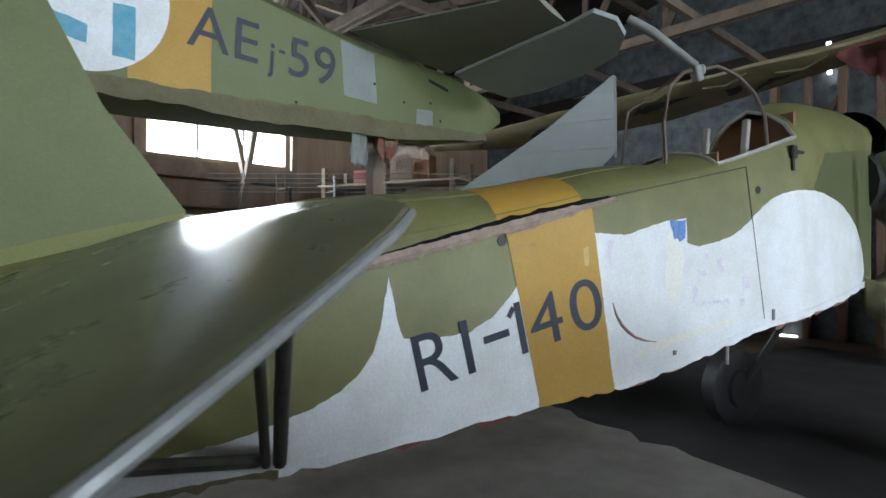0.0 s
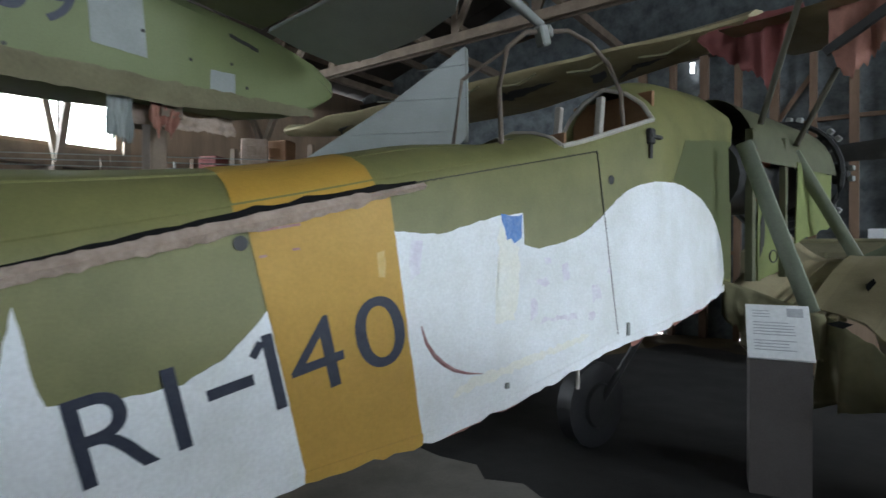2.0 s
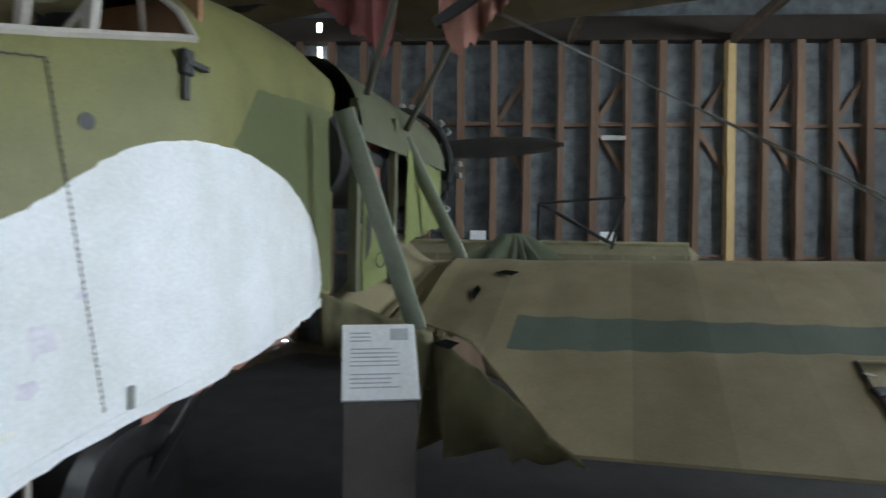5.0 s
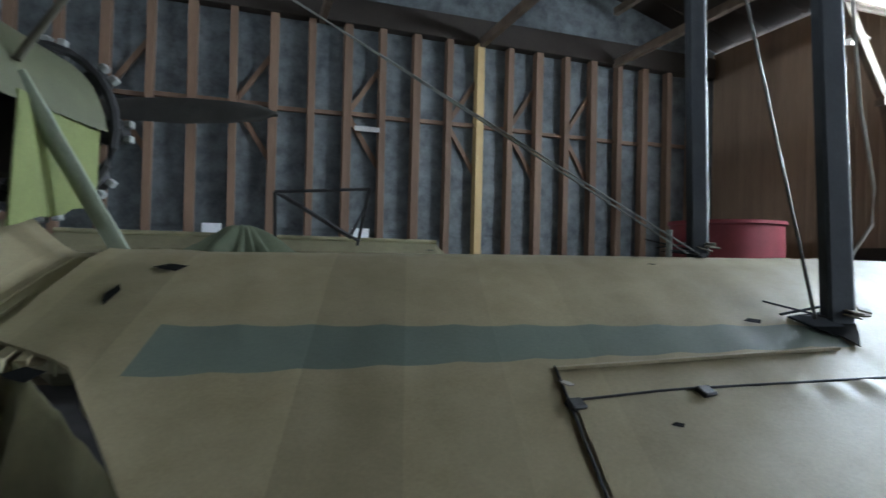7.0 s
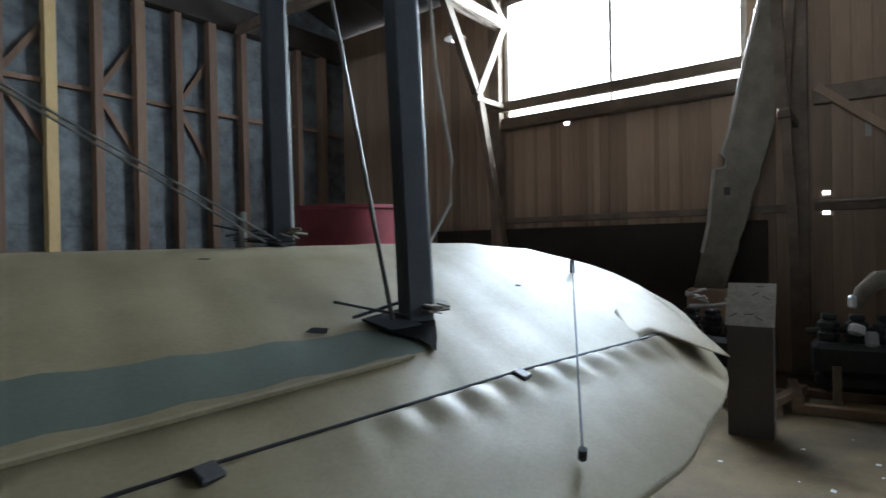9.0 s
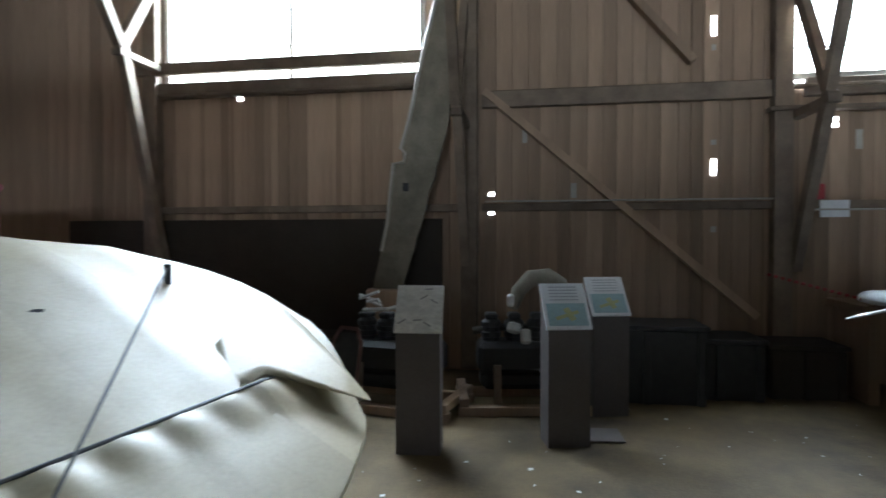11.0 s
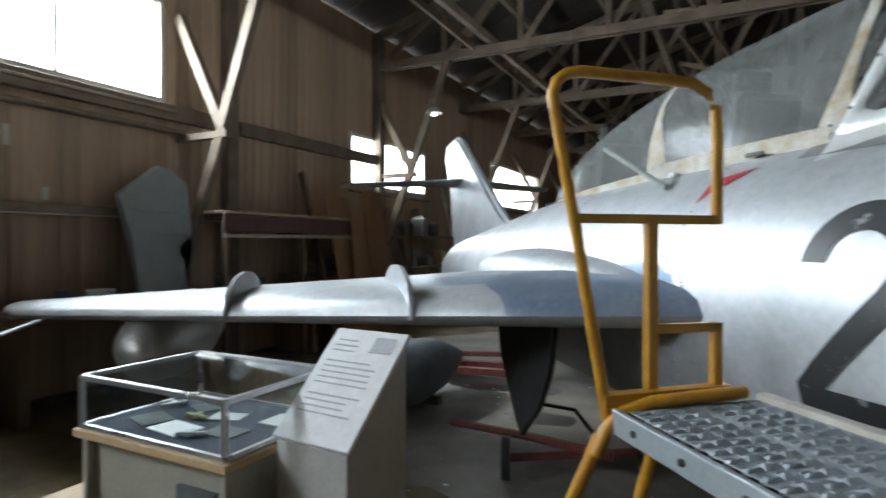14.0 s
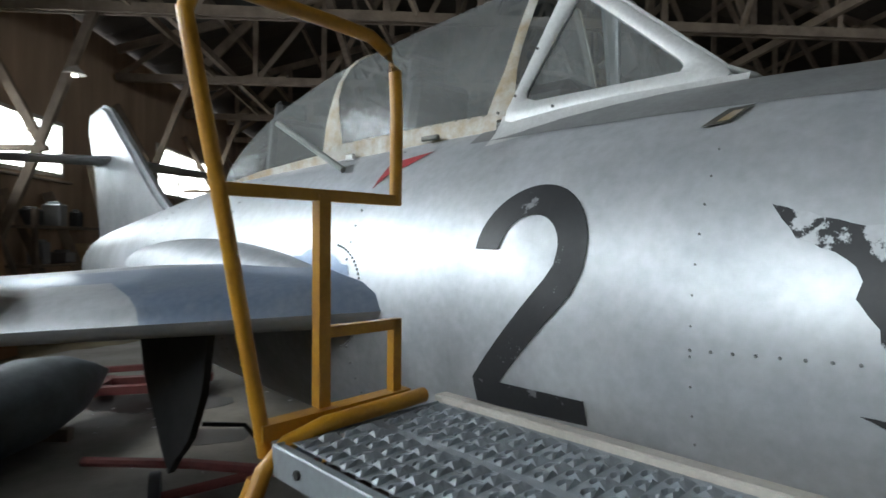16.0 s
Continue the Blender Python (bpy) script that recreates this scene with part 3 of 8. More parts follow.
for k, (a, b, c, d) in enumerate(EHOLES):
    window("window_%d" % (k + 1), EX, 1, a, b, c, d, 2 if k < 2 else 3, "wide high timber window with thin glazing bars, glaring daylight, the southern one added unseen")
# the second of these is the added, unseen one
for k, (a, b, c, d) in enumerate(WHOLES):
    window("window_%d" % (k + 5), WX, -1, a, b, c, d, 3, "high timber window with thin glazing bars, glaring daylight, the southern one added unseen")
for nm, x in (("daylight_haze_east", EX + 3), ("daylight_haze_west", WX - 3)):
    ob = part(nm, one((0.05, 60, 9), (x, -10, 5.5)), M_day)
    ob.visible_shadow = False
    tagged(ob, "blank white overcast daylight beyond the windows", "backdrop", kind="structure")
bm = boxes(((0.3, 3.2, 0.35), (WX + 0.2, 3.7, 3.3)), ((0.5, 4.5, 0.05), (WX + 0.3, 4.0, 2.55)), ((0.12, 0.12, 5), (WX + 0.1, 5.4, 2.5)), ((0.12, 0.12, 5), (WX + 0.1, 2.1, 2.5)))
part("shelf_beam", bm, M_beam, wall_w)


# ---- the torpedo biplane, nose to local +y, its right wing along local +x ----
ZB = [(-5.2, 0.62), (-3.5, 0.63), (-2.4, 0.66), (-1.2, 0.78), (-0.5, 0.83), (0.0, 0.92), (0.8, 1.1), (2.08, 1.28), (2.40, 1.35), (2.66, 1.42)]
ZS = [(-5.2, 0.86), (-2.55, 1.48), (-1.34, 1.785), (-0.7, 1.94), (0.53, 2.235), (1.2, 2.40), (2.25, 2.55), (2.66, 2.60)]
ZT = [(-5.2, 1.12), (-2.9, 1.76), (-2.35, 1.90), (-1.75, 1.965), (-1.2, 2.04), (-0.5, 2.205), (0.0, 2.28), (0.5, 2.43), (0.9, 2.62), (1.5, 2.90), (2.25, 2.97), (2.66, 2.90)]
WID = [(-5.2, 0.12), (-3.5, 0.5), (-1.5, 0.8), (2.66, 0.86)]
RIP = pose(-1.5, 2.75, 0, 0, 0, -15)
ripon = empty("biplane", RIP, "derelict olive and white torpedo biplane with torn fabric skin", "aircraft")


def deck_ring(y):
    zb, zs, zt, w = lerp(ZB, y), lerp(ZS, y), curve_table(ZT, y), lerp(WID, y)
    up = [(0.0, 0.0), (0.045, 0.30), (0.14, 0.60), (0.29, 0.84), (0.5, 1.0)]
    right = [(-w * u, y, zs + (zt - zs) * v) for u, v in up]
    left = [(-w * (1 - u), y, zs + (zt - zs) * v) for u, v in up[:-1]][::-1]
    bend = 0.14 * max(0.0, y - 1.3)
    right = [(p[0] - bend * (1 - i / 4), p[1], p[2]) for i, p in enumerate(right)]
    return [(-bend, y, zb)] + right + left + [(-w, y, zb)]


ys = sorted({round(v, 3) for v in [-5.2 + 0.15 * k for k in range(53)] if v < 2.6} | {1.3, 2.66})
bm = bmesh.new()


def cockpit_hole(i, k):
    ym = (ys[i] + ys[i + 1]) / 2
    return 0.36 < ym < 1.26 and 2 <= k <= 7 or -0.12 < ym < 0.2 and 4 <= k <= 5


loft(bm, [deck_ring(v) for v in ys], cap=False, skip=cockpit_hole)
fus = part("fuselage_skin", bm, M_olive, ripon, "faded olive doped fuselage skin", smooth=True)
part("firewall", plate(bmesh.new(), [(p[0] * 0.98 - 0.01, p[2]) for p in deck_ring(2.66)], "y", 2.60, 0.02), M_dark, ripon)
# cockpit tub
cp = boxes(((0.66, 0.02, 0.7), (-0.43, 0.46, 2.0)), ((0.66, 0.03, 1.0), (-0.43, 1.36, 2.25)), ((0.02, 0.95, 0.75), (-0.74, 0.9, 2.0)), ((0.02, 0.95, 0.5), (-0.09, 0.9, 1.95)), ((0.7, 1.0, 0.02), (-0.43, 0.9, 1.65)))
part("cockpit_tub", cp, M_ply, ripon, "bare brown plywood cockpit lining")
for xx in (-0.25, -0.6):
    part("cockpit_frame", one((0.05, 0.04, 0.85), (xx, 0.95, 2.25), (-6, 0, 0), 0.005), M_wfr, ripon)
def rim_point(y, k):
    r = deck_ring(y)
    return r[k]
rim = [rim_point(0.36 + 0.09 * k, 2) for k in range(11)] + [rim_point(1.26, k) for k in (2, 3, 4, 5, 6, 7, 8)] + [rim_point(1.26 - 0.09 * k, 8) for k in range(11)] + [rim_point(0.36, k) for k in (8, 7, 6, 5, 4, 3, 2)]
part("cockpit_rim", tube(bmesh.new(), rim, 0.016, 6), M_wfr, ripon, "pale leather-bound cockpit rim", smooth=True)
# gun ring hoops
M_hoop = material("rusty_tube", (0.10, 0.075, 0.056), 0.6, metal=0.1, alt=(0.18, 0.14, 0.105), scale=14, fine=80, bump=0.1)
part("gun_hoop", tube(bmesh.new(), [(-0.2, 0.05, 2.25), (-0.2, 0.03, 2.55), (-0.23, 0.12, 2.8), (-0.28, 0.32, 2.95), (-0.3, 0.5, 3.0)], 0.015, 12), M_hoop, ripon, "rusty bent tube hoop over the cockpit", smooth=True)
part("gun_hoop", tube(bmesh.new(), [(-0.3, 0.5, 3.0), (-0.3, 0.72, 3.06), (-0.28, 0.92, 3.02), (-0.24, 1.06, 2.9), (-0.2, 1.14, 2.72), (-0.19, 1.16, 2.45)], 0.015, 12), M_hoop, ripon, smooth=True)
part("gun_hoop", tube(bmesh.new(), [(-0.62, 0.05, 2.3), (-0.6, 0.1, 2.7), (-0.45, 0.4, 2.95), (-0.3, 0.5, 3.0)], 0.012, 12), M_hoop, ripon, smooth=True)
part("gun_arm", tube(bmesh.new(), [(-0.3, 0.48, 3.03), (-0.42, 0.16, 3.26), (-0.5, 0.0, 3.36)], [0.028, 0.036, 0.03], 10), M_tube, ripon, "grey telescopic gun arm", smooth=True)
part("gun_clamp", boxes(((0.1, 0.08, 0.06), (-0.3, 0.5, 3.0), (0, 0, 30), 0.01), ((0.07, 0.07, 0.12), (-0.28, 0.46, 2.96), (20, 0, 0), 0.01)), M_tube, ripon)
part("rim_latch", boxes(((0.04, 0.06, 0.1), (0.01, 1.16, 2.4), (0, 0, 0), 0.008), ((0.03, 0.12, 0.02), (0.02, 1.2, 2.40)), ((0.01, 0.03, 0.1), (0.012, 1.16, 2.31))), M_dark, ripon)

# painted areas on the flat side, 2 to 4 mm proud
def bent(bm):
    """Follows the side where it turns in ahead of the cockpit."""
    bmesh.ops.bisect_plane(bm, geom=bm.verts[:] + bm.edges[:] + bm.faces[:], plane_co=(0, 1.3, 0), plane_no=(0, 1, 0))
    for v in bm.verts:
        v.co.x -= 0.14 * max(0.0, v.co.y - 1.3)
    return bm



M_redtr = material("dull_red_trace", (0.30, 0.13, 0.13), 0.7, alt=(0.5, 0.4, 0.4), scale=30, fine=80)


def paint(name, pts, mat, lift, label="", seed=1, jitter=0.004, thick=0.0015):
    pts = [(y if y < 1.2 else 1.2 + (y - 1.2) * 1.17, z) for y, z in pts]
    return part(name, bent(plate(bmesh.new(), ragged(pts, 0.03, jitter, seed), "x", lift, thick)), mat, ripon, label)


WF = [(-0.79, 1.75), (-0.54, 1.74), (-0.45, 1.76), (-0.32, 1.8), (-0.15, 1.84), (0.01, 1.86), (0.02, 1.7), (0.13, 1.68), (0.31, 1.71), (0.51, 1.77), (0.66, 1.86), (0.83, 1.99),
      (0.94, 2.045), (1.06, 2.085), (1.22, 2.12), (1.399, 2.13), (1.586, 2.125), (1.762, 2.09), (1.916, 2.04), (2.048, 1.96), (2.158, 1.87), (2.235, 1.75), (2.279, 1.62), (2.301, 1.48), (2.257, 1.375), (2.158, 1.325), (1.95, 1.285), (0.8, 1.105), (0.0, 0.925), (-0.5, 0.835), (-0.62, 0.825)]
paint("white_camouflage", WF, M_white, 0.002, "chalky white painted camouflage area", 2)
WT = [(-5.1, 0.63), (-3.5, 0.635), (-2.4, 0.665), (-1.2, 0.785), (-1.17, 0.79), (-1.32, 1.45), (-1.40, 1.36), (-1.49, 1.28), (-1.62, 1.21), (-1.80, 1.19), (-2.0, 1.20), (-2.03, 1.28), (-2.06, 1.40), (-2.085, 1.50),
      (-2.10, 1.40), (-2.12, 1.25), (-2.16, 1.14), (-2.22, 1.05), (-2.32, 0.97), (-2.45, 0.91), (-2.6, 0.86), (-2.8, 0.81), (-3.2, 0.765), (-4.0, 0.73), (-5.1, 0.70)]
paint("white_camouflage", WT, M_white, 0.002, "chalky white painted camouflage area", 4)
paint("yellow_band", [(-1.17, 0.79), (-0.62, 0.825), (-0.80, 1.90), (-1.41, 1.765)], M_yellow, 0.004, "ochre yellow fuselage band", 5, 0.002)
# the band over the deck
def deck_at(y):
    i = max(0, min(len(ys) - 2, next(k for k in range(len(ys)) if ys[k + 1] >= y)))
    u = (y - ys[i]) / (ys[i + 1] - ys[i])
    return [Vector(a).lerp(Vector(b), u) for a, b in zip(deck_ring(ys[i]), deck_ring(ys[i + 1]))]


bm = bmesh.new()
cuts = sorted({-1.45, -0.86, *[v for v in ys if -1.45 < v < -0.86]})
rr = []
for yk in cuts:
    ring = deck_at(yk)
    mid = Vector((-0.4, yk, lerp(ZS, yk)))
    rr.append([p + (p - mid).normalized() * 0.005 for p in ring[1:10]])
loft(bm, rr, closed=False)
part("yellow_band_top", bm, M_yellow, ripon, smooth=True)
L = Matrix(((0, 0, 1, 0), (1, 0, 0, 0), (0, 1, 0, 0), (0, 0, 0, 1)))
serial = bmesh.new()
SB = Matrix.Translation((0.006, -1.904, 0.924)) @ Matrix.Rotation(radians(13.2), 4, "X") @ L
for ch, s0, s1, h0, h1 in (("R", 0.0, 0.222, 0, 0.285), ("I", 0.282, 0.327, 0, 0.285), ("-", 0.406, 0.572, 0.125, 0.165), ("I", 0.630, 0.672, 0, 0.290), ("4", 0.712, 0.940, 0, 0.290), ("0", 1.005, 1.245, -0.004, 0.298)):
    g = lettering(ch, 0.4, Matrix.Identity(4), 0.0008)
    xa, xb = min(v.co.x for v in g.verts), max(v.co.x for v in g.verts)
    ya, yb = min(v.co.y for v in g.verts), max(v.co.y for v in g.verts)
    g.transform(SB @ Matrix.Translation((s0, h0, 0)) @ Matrix.Diagonal(((s1 - s0) / (xb - xa), (h1 - h0) / (yb - ya), 1, 1)) @ Matrix.Translation((-xa, -ya, 0)))
    tmp = bpy.data.meshes.new("glyph")
    g.to_mesh(tmp)
    g.free()
    serial.from_mesh(tmp)
    bpy.data.meshes.remove(tmp)
box(serial, (0.0016, 0.062, 0.030), SB @ Vector((0.606, 0.245, 0)), (48 + 13.2, 0, 0))
part("serial_lettering", serial, M_navy, ripon, "navy RI-140 serial lettering")
# darker copy of the olive, painting the shade where the side turns in
M_shadeolive = material("shaded_olive_dope", (0.10, 0.115, 0.05), 0.5, alt=(0.13, 0.14, 0.06), scale=3, fine=80, bump=0.06)
paint("olive_shade_area", [(1.45, 2.14), (1.75, 2.10), (2.0, 1.97), (2.16, 1.75), (2.30, 1.46), (2.42, 1.43), (2.42, 2.57), (1.62, 2.45)], M_shadeolive, 0.001, "olive area painted darker for the shade where the side turns in", 14, 0.008)
paint("blue_patch", [(-0.14, 1.84), (0.0, 1.855), (0.01, 1.74), (-0.04, 1.71), (-0.1, 1.73)], M_royal, 0.004, "worn royal blue paint remnant", 8, 0.012)
M_cream2 = material("yellowed_white", (0.78, 0.775, 0.70), 0.6, alt=(0.80, 0.82, 0.83), scale=7, fine=70, bump=0.0)
M_violet = material("violet_smudge", (0.64, 0.60, 0.69), 0.6, alt=(0.79, 0.81, 0.84), scale=14, fine=70, bump=0.0, amount=0.9)
paint("yellowed_streak", [(-0.17, 1.30), (-0.04, 1.32), (-0.01, 1.68), (-0.16, 1.78)], M_cream2, 0.0036, "", 21, 0.015, 0.0005)
for yy, zz, a, b in ((0.16, 1.50, 0.05, 0.02), (0.10, 1.36, 0.02, 0.06), (0.35, 1.55, 0.03, 0.05), (0.30, 1.30, 0.16, 0.015), (0.62, 1.42, 0.04, 0.05), (0.58, 1.30, 0.03, 0.03), (-0.66, 1.62, 0.03, 0.10), (0.2, 1.62, 0.03, 0.02), (0.75, 1.55, 0.02, 0.02)):
    paint("violet_smudge", [(yy - a, zz - b), (yy + a, zz - b * 0.6), (yy + a * 0.8, zz + b), (yy - a * 0.9, zz + b * 0.8)], M_violet, 0.0036, "", int(yy * 100 + 90), 0.012, 0.0005)
paint("grey_streak", [(-0.45, 0.98), (0.5, 1.16), (0.55, 1.2), (-0.4, 1.04)], M_cream2, 0.0036, "", 33, 0.012, 0.0005)
arc = [(-0.63, 1.33), (-0.60, 1.25), (-0.555, 1.19), (-0.50, 1.145), (-0.44, 1.11), (-0.36, 1.085), (-0.26, 1.07)]
part("red_trace", tube(bmesh.new(), [(0.003, a, b) for a, b in arc], [0.003, 0.009, 0.011, 0.011, 0.009, 0.006, 0.002], 8), M_redtr, ripon, "dull red curved paint trace", smooth=True)
def hole(y, z, r=0.028):
    pts = [(y + r * math.cos(k * 0.52), z + r * math.sin(k * 0.52)) for k in range(12)]
    part("inspection_hole", plate(bmesh.new(), pts, "x", 0.0035, 0.002), M_black, ripon)
hole(-1.43, 1.69)
hole(0.755, 2.09)
# laced panel joints
def lacing(a, b, n):
    bm = bmesh.new()
    for k in range(n):
        u = (k + 0.5) / n
        yy, zz = a[0] + (b[0] - a[0]) * u, a[1] + (b[1] - a[1]) * u
        box(bm, (0.004, 0.013, 0.0035), (0.005, yy, zz), (40 if k % 2 else -25, 0, 0))
    beam(bm, (0.003, *a), (0.003, *b), 0.003, 0.004, (1, 0, 0))
    return part("lacing", bm, M_dark, ripon, "dark stitched lacing of a fabric panel")
lacing((-0.67, 1.965), (0.62, 2.245), 60)
lacing((0.62, 2.245), (0.83, 1.165), 52)
part("latch", one((0.012, 0.03, 0.08), (0.008, 0.93, 1.19), (0, 0, 0), 0.004), M_tube, ripon)
part("latch", one((0.012, 0.03, 0.03), (0.008, -0.1, 0.99), (0, 0, 0), 0.004), M_tube, ripon)
# torn longeron seam
bm = bmesh.new()
r2 = random.Random(12)
top, bot = [], []
for k in range(70):
    yy = -2.75 + 2.12 * k / 69
    zz = lerp(ZS, yy)
    wd = (0.040 if k < 60 else 0.022) * (0.8 + 0.35 * r2.random())
    top.append((0.012 + 0.012 * r2.random(), yy, zz + wd * 0.55))
    bot.append((0.016 + 0.012 * r2.random(), yy, zz - wd))
loft(bm, [bot, [(0.034 + 0.01 * r2.random(), (a[1]), (a[2] + b[2]) / 2) for a, b in zip(bot, top)], top], closed=False)
part("torn_seam", bm, M_torn, ripon, "splintered raw wood along the split longeron")
M_scuff = material("scuffed_yellow", (0.56, 0.41, 0.17), 0.6, alt=(0.46, 0.28, 0.06), scale=20, fine=80, bump=0.0)
# the deck gap isn't cut: a black strip paints the shade within it
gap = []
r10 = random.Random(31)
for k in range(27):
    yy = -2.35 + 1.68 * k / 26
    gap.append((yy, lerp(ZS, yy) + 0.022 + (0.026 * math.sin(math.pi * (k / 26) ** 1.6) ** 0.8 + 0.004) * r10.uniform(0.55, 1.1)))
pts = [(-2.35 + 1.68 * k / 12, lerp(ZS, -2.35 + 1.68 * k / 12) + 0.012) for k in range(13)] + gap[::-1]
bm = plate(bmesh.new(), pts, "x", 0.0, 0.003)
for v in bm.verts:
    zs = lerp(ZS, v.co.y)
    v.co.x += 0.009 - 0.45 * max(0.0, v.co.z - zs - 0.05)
part("split", bm, M_void, ripon, "black sheet painted as the shade in the gap where the deck has come away")
for y0, z0, y1, z1 in ((-1.37, 1.735, -1.205, 1.765), (-1.362, 1.64, -1.335, 1.645), (-1.235, 1.668, -1.205, 1.672)):
    part("stencil_mark", beam(bmesh.new(), (0.0068, y0, z0), (0.0068, y1, z1), 0.001, 0.010, (0, 0, 1)), M_redtr, ripon, "faint red stencilled mark on the yellow band")
part("paint_scuff", plate(bmesh.new(), ragged([(-0.86, 1.66), (-0.825, 1.67), (-0.82, 1.555), (-0.85, 1.55)], 0.02, 0.005, 4), "x", 0.006, 0.001), M_scuff, ripon, "pale scuffed paint")
# stringers showing through the deck fabric
for q in (2, 4, 6):
    run = [deck_at(yk)[q] for yk in np.linspace(-3.2, -0.2, 16)]
    part("stringer_ridge", tube(bmesh.new(), [(p[0], p[1], p[2] - 0.004) for p in run], 0.008, 6), M_olive, ripon, smooth=True)
# frayed lower hem
def hem(y0, y1, drop, mat, lift, seed, label=""):
    r3 = random.Random(seed)
    n = max(6, int((y1 - y0) / 0.05))
    pts = [(y0 + (y1 - y0) * k / n, lerp(ZB, y0 + (y1 - y0) * k / n) + 0.03) for k in range(n + 1)]
    low = [(p[0], p[1] - 0.03 - drop * r3.uniform(0.3, 1.1)) for p in pts]
    return part("torn_hem", bent(plate(bmesh.new(), pts + low[::-1], "x", lift, 0.003)), mat, ripon, label)
hem(-0.62, 2.55, 0.028, M_white, 0.006, 1, "frayed white fabric hem")
hem(-2.6, -1.18, 0.03, M_white, 0.006, 2)
hem(-1.18, -0.62, 0.028, M_yellow, 0.0065, 3)
hem(-2.3, -1.3, 0.06, M_red, -0.03, 4, "torn red underlayer of the hem")
hem(-0.5, 0.4, 0.05, M_pink, -0.03, 5)
hem(-3.6, -2.2, 0.05, M_cloth, -0.02, 8)
hem(1.0, 2.3, 0.06, M_pink, -0.02, 6)
part("hanging_rod", tube(bmesh.new(), [(-0.24, 0.76, 1.1), (-0.24, 0.76, 0.80)], 0.012, 8), M_wfr, ripon)

# tail: fin, stabiliser and its struts
fin = plate(bmesh.new(), [(-2.95, 1.78), (-3.3, 2.25), (-3.62, 2.9), (-4.1, 3.2), (-5.0, 3.1), (-5.2, 1.1), (-4.2, 1.35), (-3.3, 1.62)], "x", -0.36, 0.08)
bmesh.ops.bevel(fin, geom=[e for e in fin.edges if e.calc_face_angle(0) > 0.5], offset=0.02, segments=2, affect="EDGES")
part("fin", fin, M_green, ripon, "dull green fabric fin", smooth=True)
FINX = -0.279
part("rudder_band", plate(bmesh.new(), ragged([(-4.6, 1.38), (-3.65, 1.625), (-2.97, 1.80), (-2.99, 1.745), (-3.65, 1.44), (-4.6, 1.15)], 0.08, 0.005, 3), "x", FINX, 0.002), M_lime, ripon, "yellower green lower band of the fin")
part("fin_seam", tube(bmesh.new(), [(FINX + 0.002, -4.6, 1.145), (FINX + 0.002, -3.65, 1.435), (FINX + 0.002, -3.3, 1.60), (FINX + 0.002, -2.98, 1.745)], 0.006, 6), M_black, ripon)
bm = bmesh.new()
rings = []
SL = [(-0.05, -2.86), (0.5, -2.76), (1.0, -2.67), (1.38, -2.62), (1.50, -2.64), (1.62, -2.72), (1.80, -2.88), (1.98, -3.05), (2.1, -3.18), (2.18, -3.32), (2.2, -3.45)]
for x, yl in SL:
    c = yl + 4.6
    t = 0.075 if x < 1.4 else 0.075 * (2.35 - x)
    def sz(y):
        return 1.70 + 0.40 * (y + 2.64) + 0.085 * (1.5 - x)
    top = [(x, yl - c * v, sz(yl - c * v) + t * s) for v, s in ((0.0, 0.0), (0.006, 0.35), (0.03, 0.7), (0.12, 1.0), (0.3, 1.1), (0.6, 0.8), (1.0, 0.05))]
    lowr = [(x, yl - c * v, sz(yl - c * v) - t * s) for v, s in ((1.0, 0.05), (0.6, 0.4), (0.3, 0.5), (0.12, 0.5), (0.03, 0.45), (0.006, 0.25))]
    rings.append(top + lowr)
loft(bm, rings)
part("stabiliser", bm, M_gloss, ripon, "glossy olive tailplane with a pale worn edge", smooth=True)
part("stabiliser_edge", tube(bmesh.new(), [(x, yl, 1.70 + 0.40 * (yl + 2.64) + 0.085 * (1.5 - x)) for x, yl in SL[3:]], 0.011, 8), M_trimg, ripon, "pale worn metal edge strip", smooth=True)
for a, b, r in (((0.03, -2.60, 0.70), (0.98, -2.78, 1.60), 0.034), ((0.03, -2.66, 0.70), (0.93, -2.86, 1.55), 0.024)):
    part("tail_strut", tube(bmesh.new(), [a, Vector(a).lerp(Vector(b), 0.5), b], [r, r, r * 0.9], 10, flat=0.9, axis=(1, 0, 0)), M_tarnish, ripon, "dark tarnished tailplane strut", smooth=True)
part("strut_fork", boxes(((0.05, 0.06, 0.09), (0.97, -2.79, 1.60), (0, 30, 0), 0.01)), M_tarnish, ripon)
part("tail_strut", tube(bmesh.new(), [(0.03, -2.7, 0.72), (0.9, -4.1, 1.15)], 0.03, 8, flat=1.2), M_tarnish, ripon, smooth=True)

# nose: cowling, engine and propeller
M_cowl = material("dull_olive_cowl", (0.105, 0.11, 0.062), 0.55, alt=(0.075, 0.078, 0.05), scale=3, fine=70, bump=0.06)
CX = -0.43
M_prop = material("worn_grey_blade", (0.085, 0.082, 0.075), 0.6, alt=(0.05, 0.05, 0.047), scale=6, fine=60, bump=0.05)
bm = bmesh.new()
rings = []
for k in range(8):
    u = k / 7
    y = 2.72 + 1.48 * u
    w, zlo, zhi = 0.43 + 0.08 * u, 1.45 + 0.45 * u, 2.98 - 0.06 * u
    ring = []
    for q in range(17):
        a = math.pi * (0.02 + 0.96 * q / 16)
        ring.append((CX + w * math.cos(a), y, 2.36 + (zhi - 2.36) * math.sin(a)))
    rings.append(ring)
loft(bm, rings, closed=False)
part("cowl_top", bm, M_cowl, ripon, "dull olive engine cowl top", smooth=True)
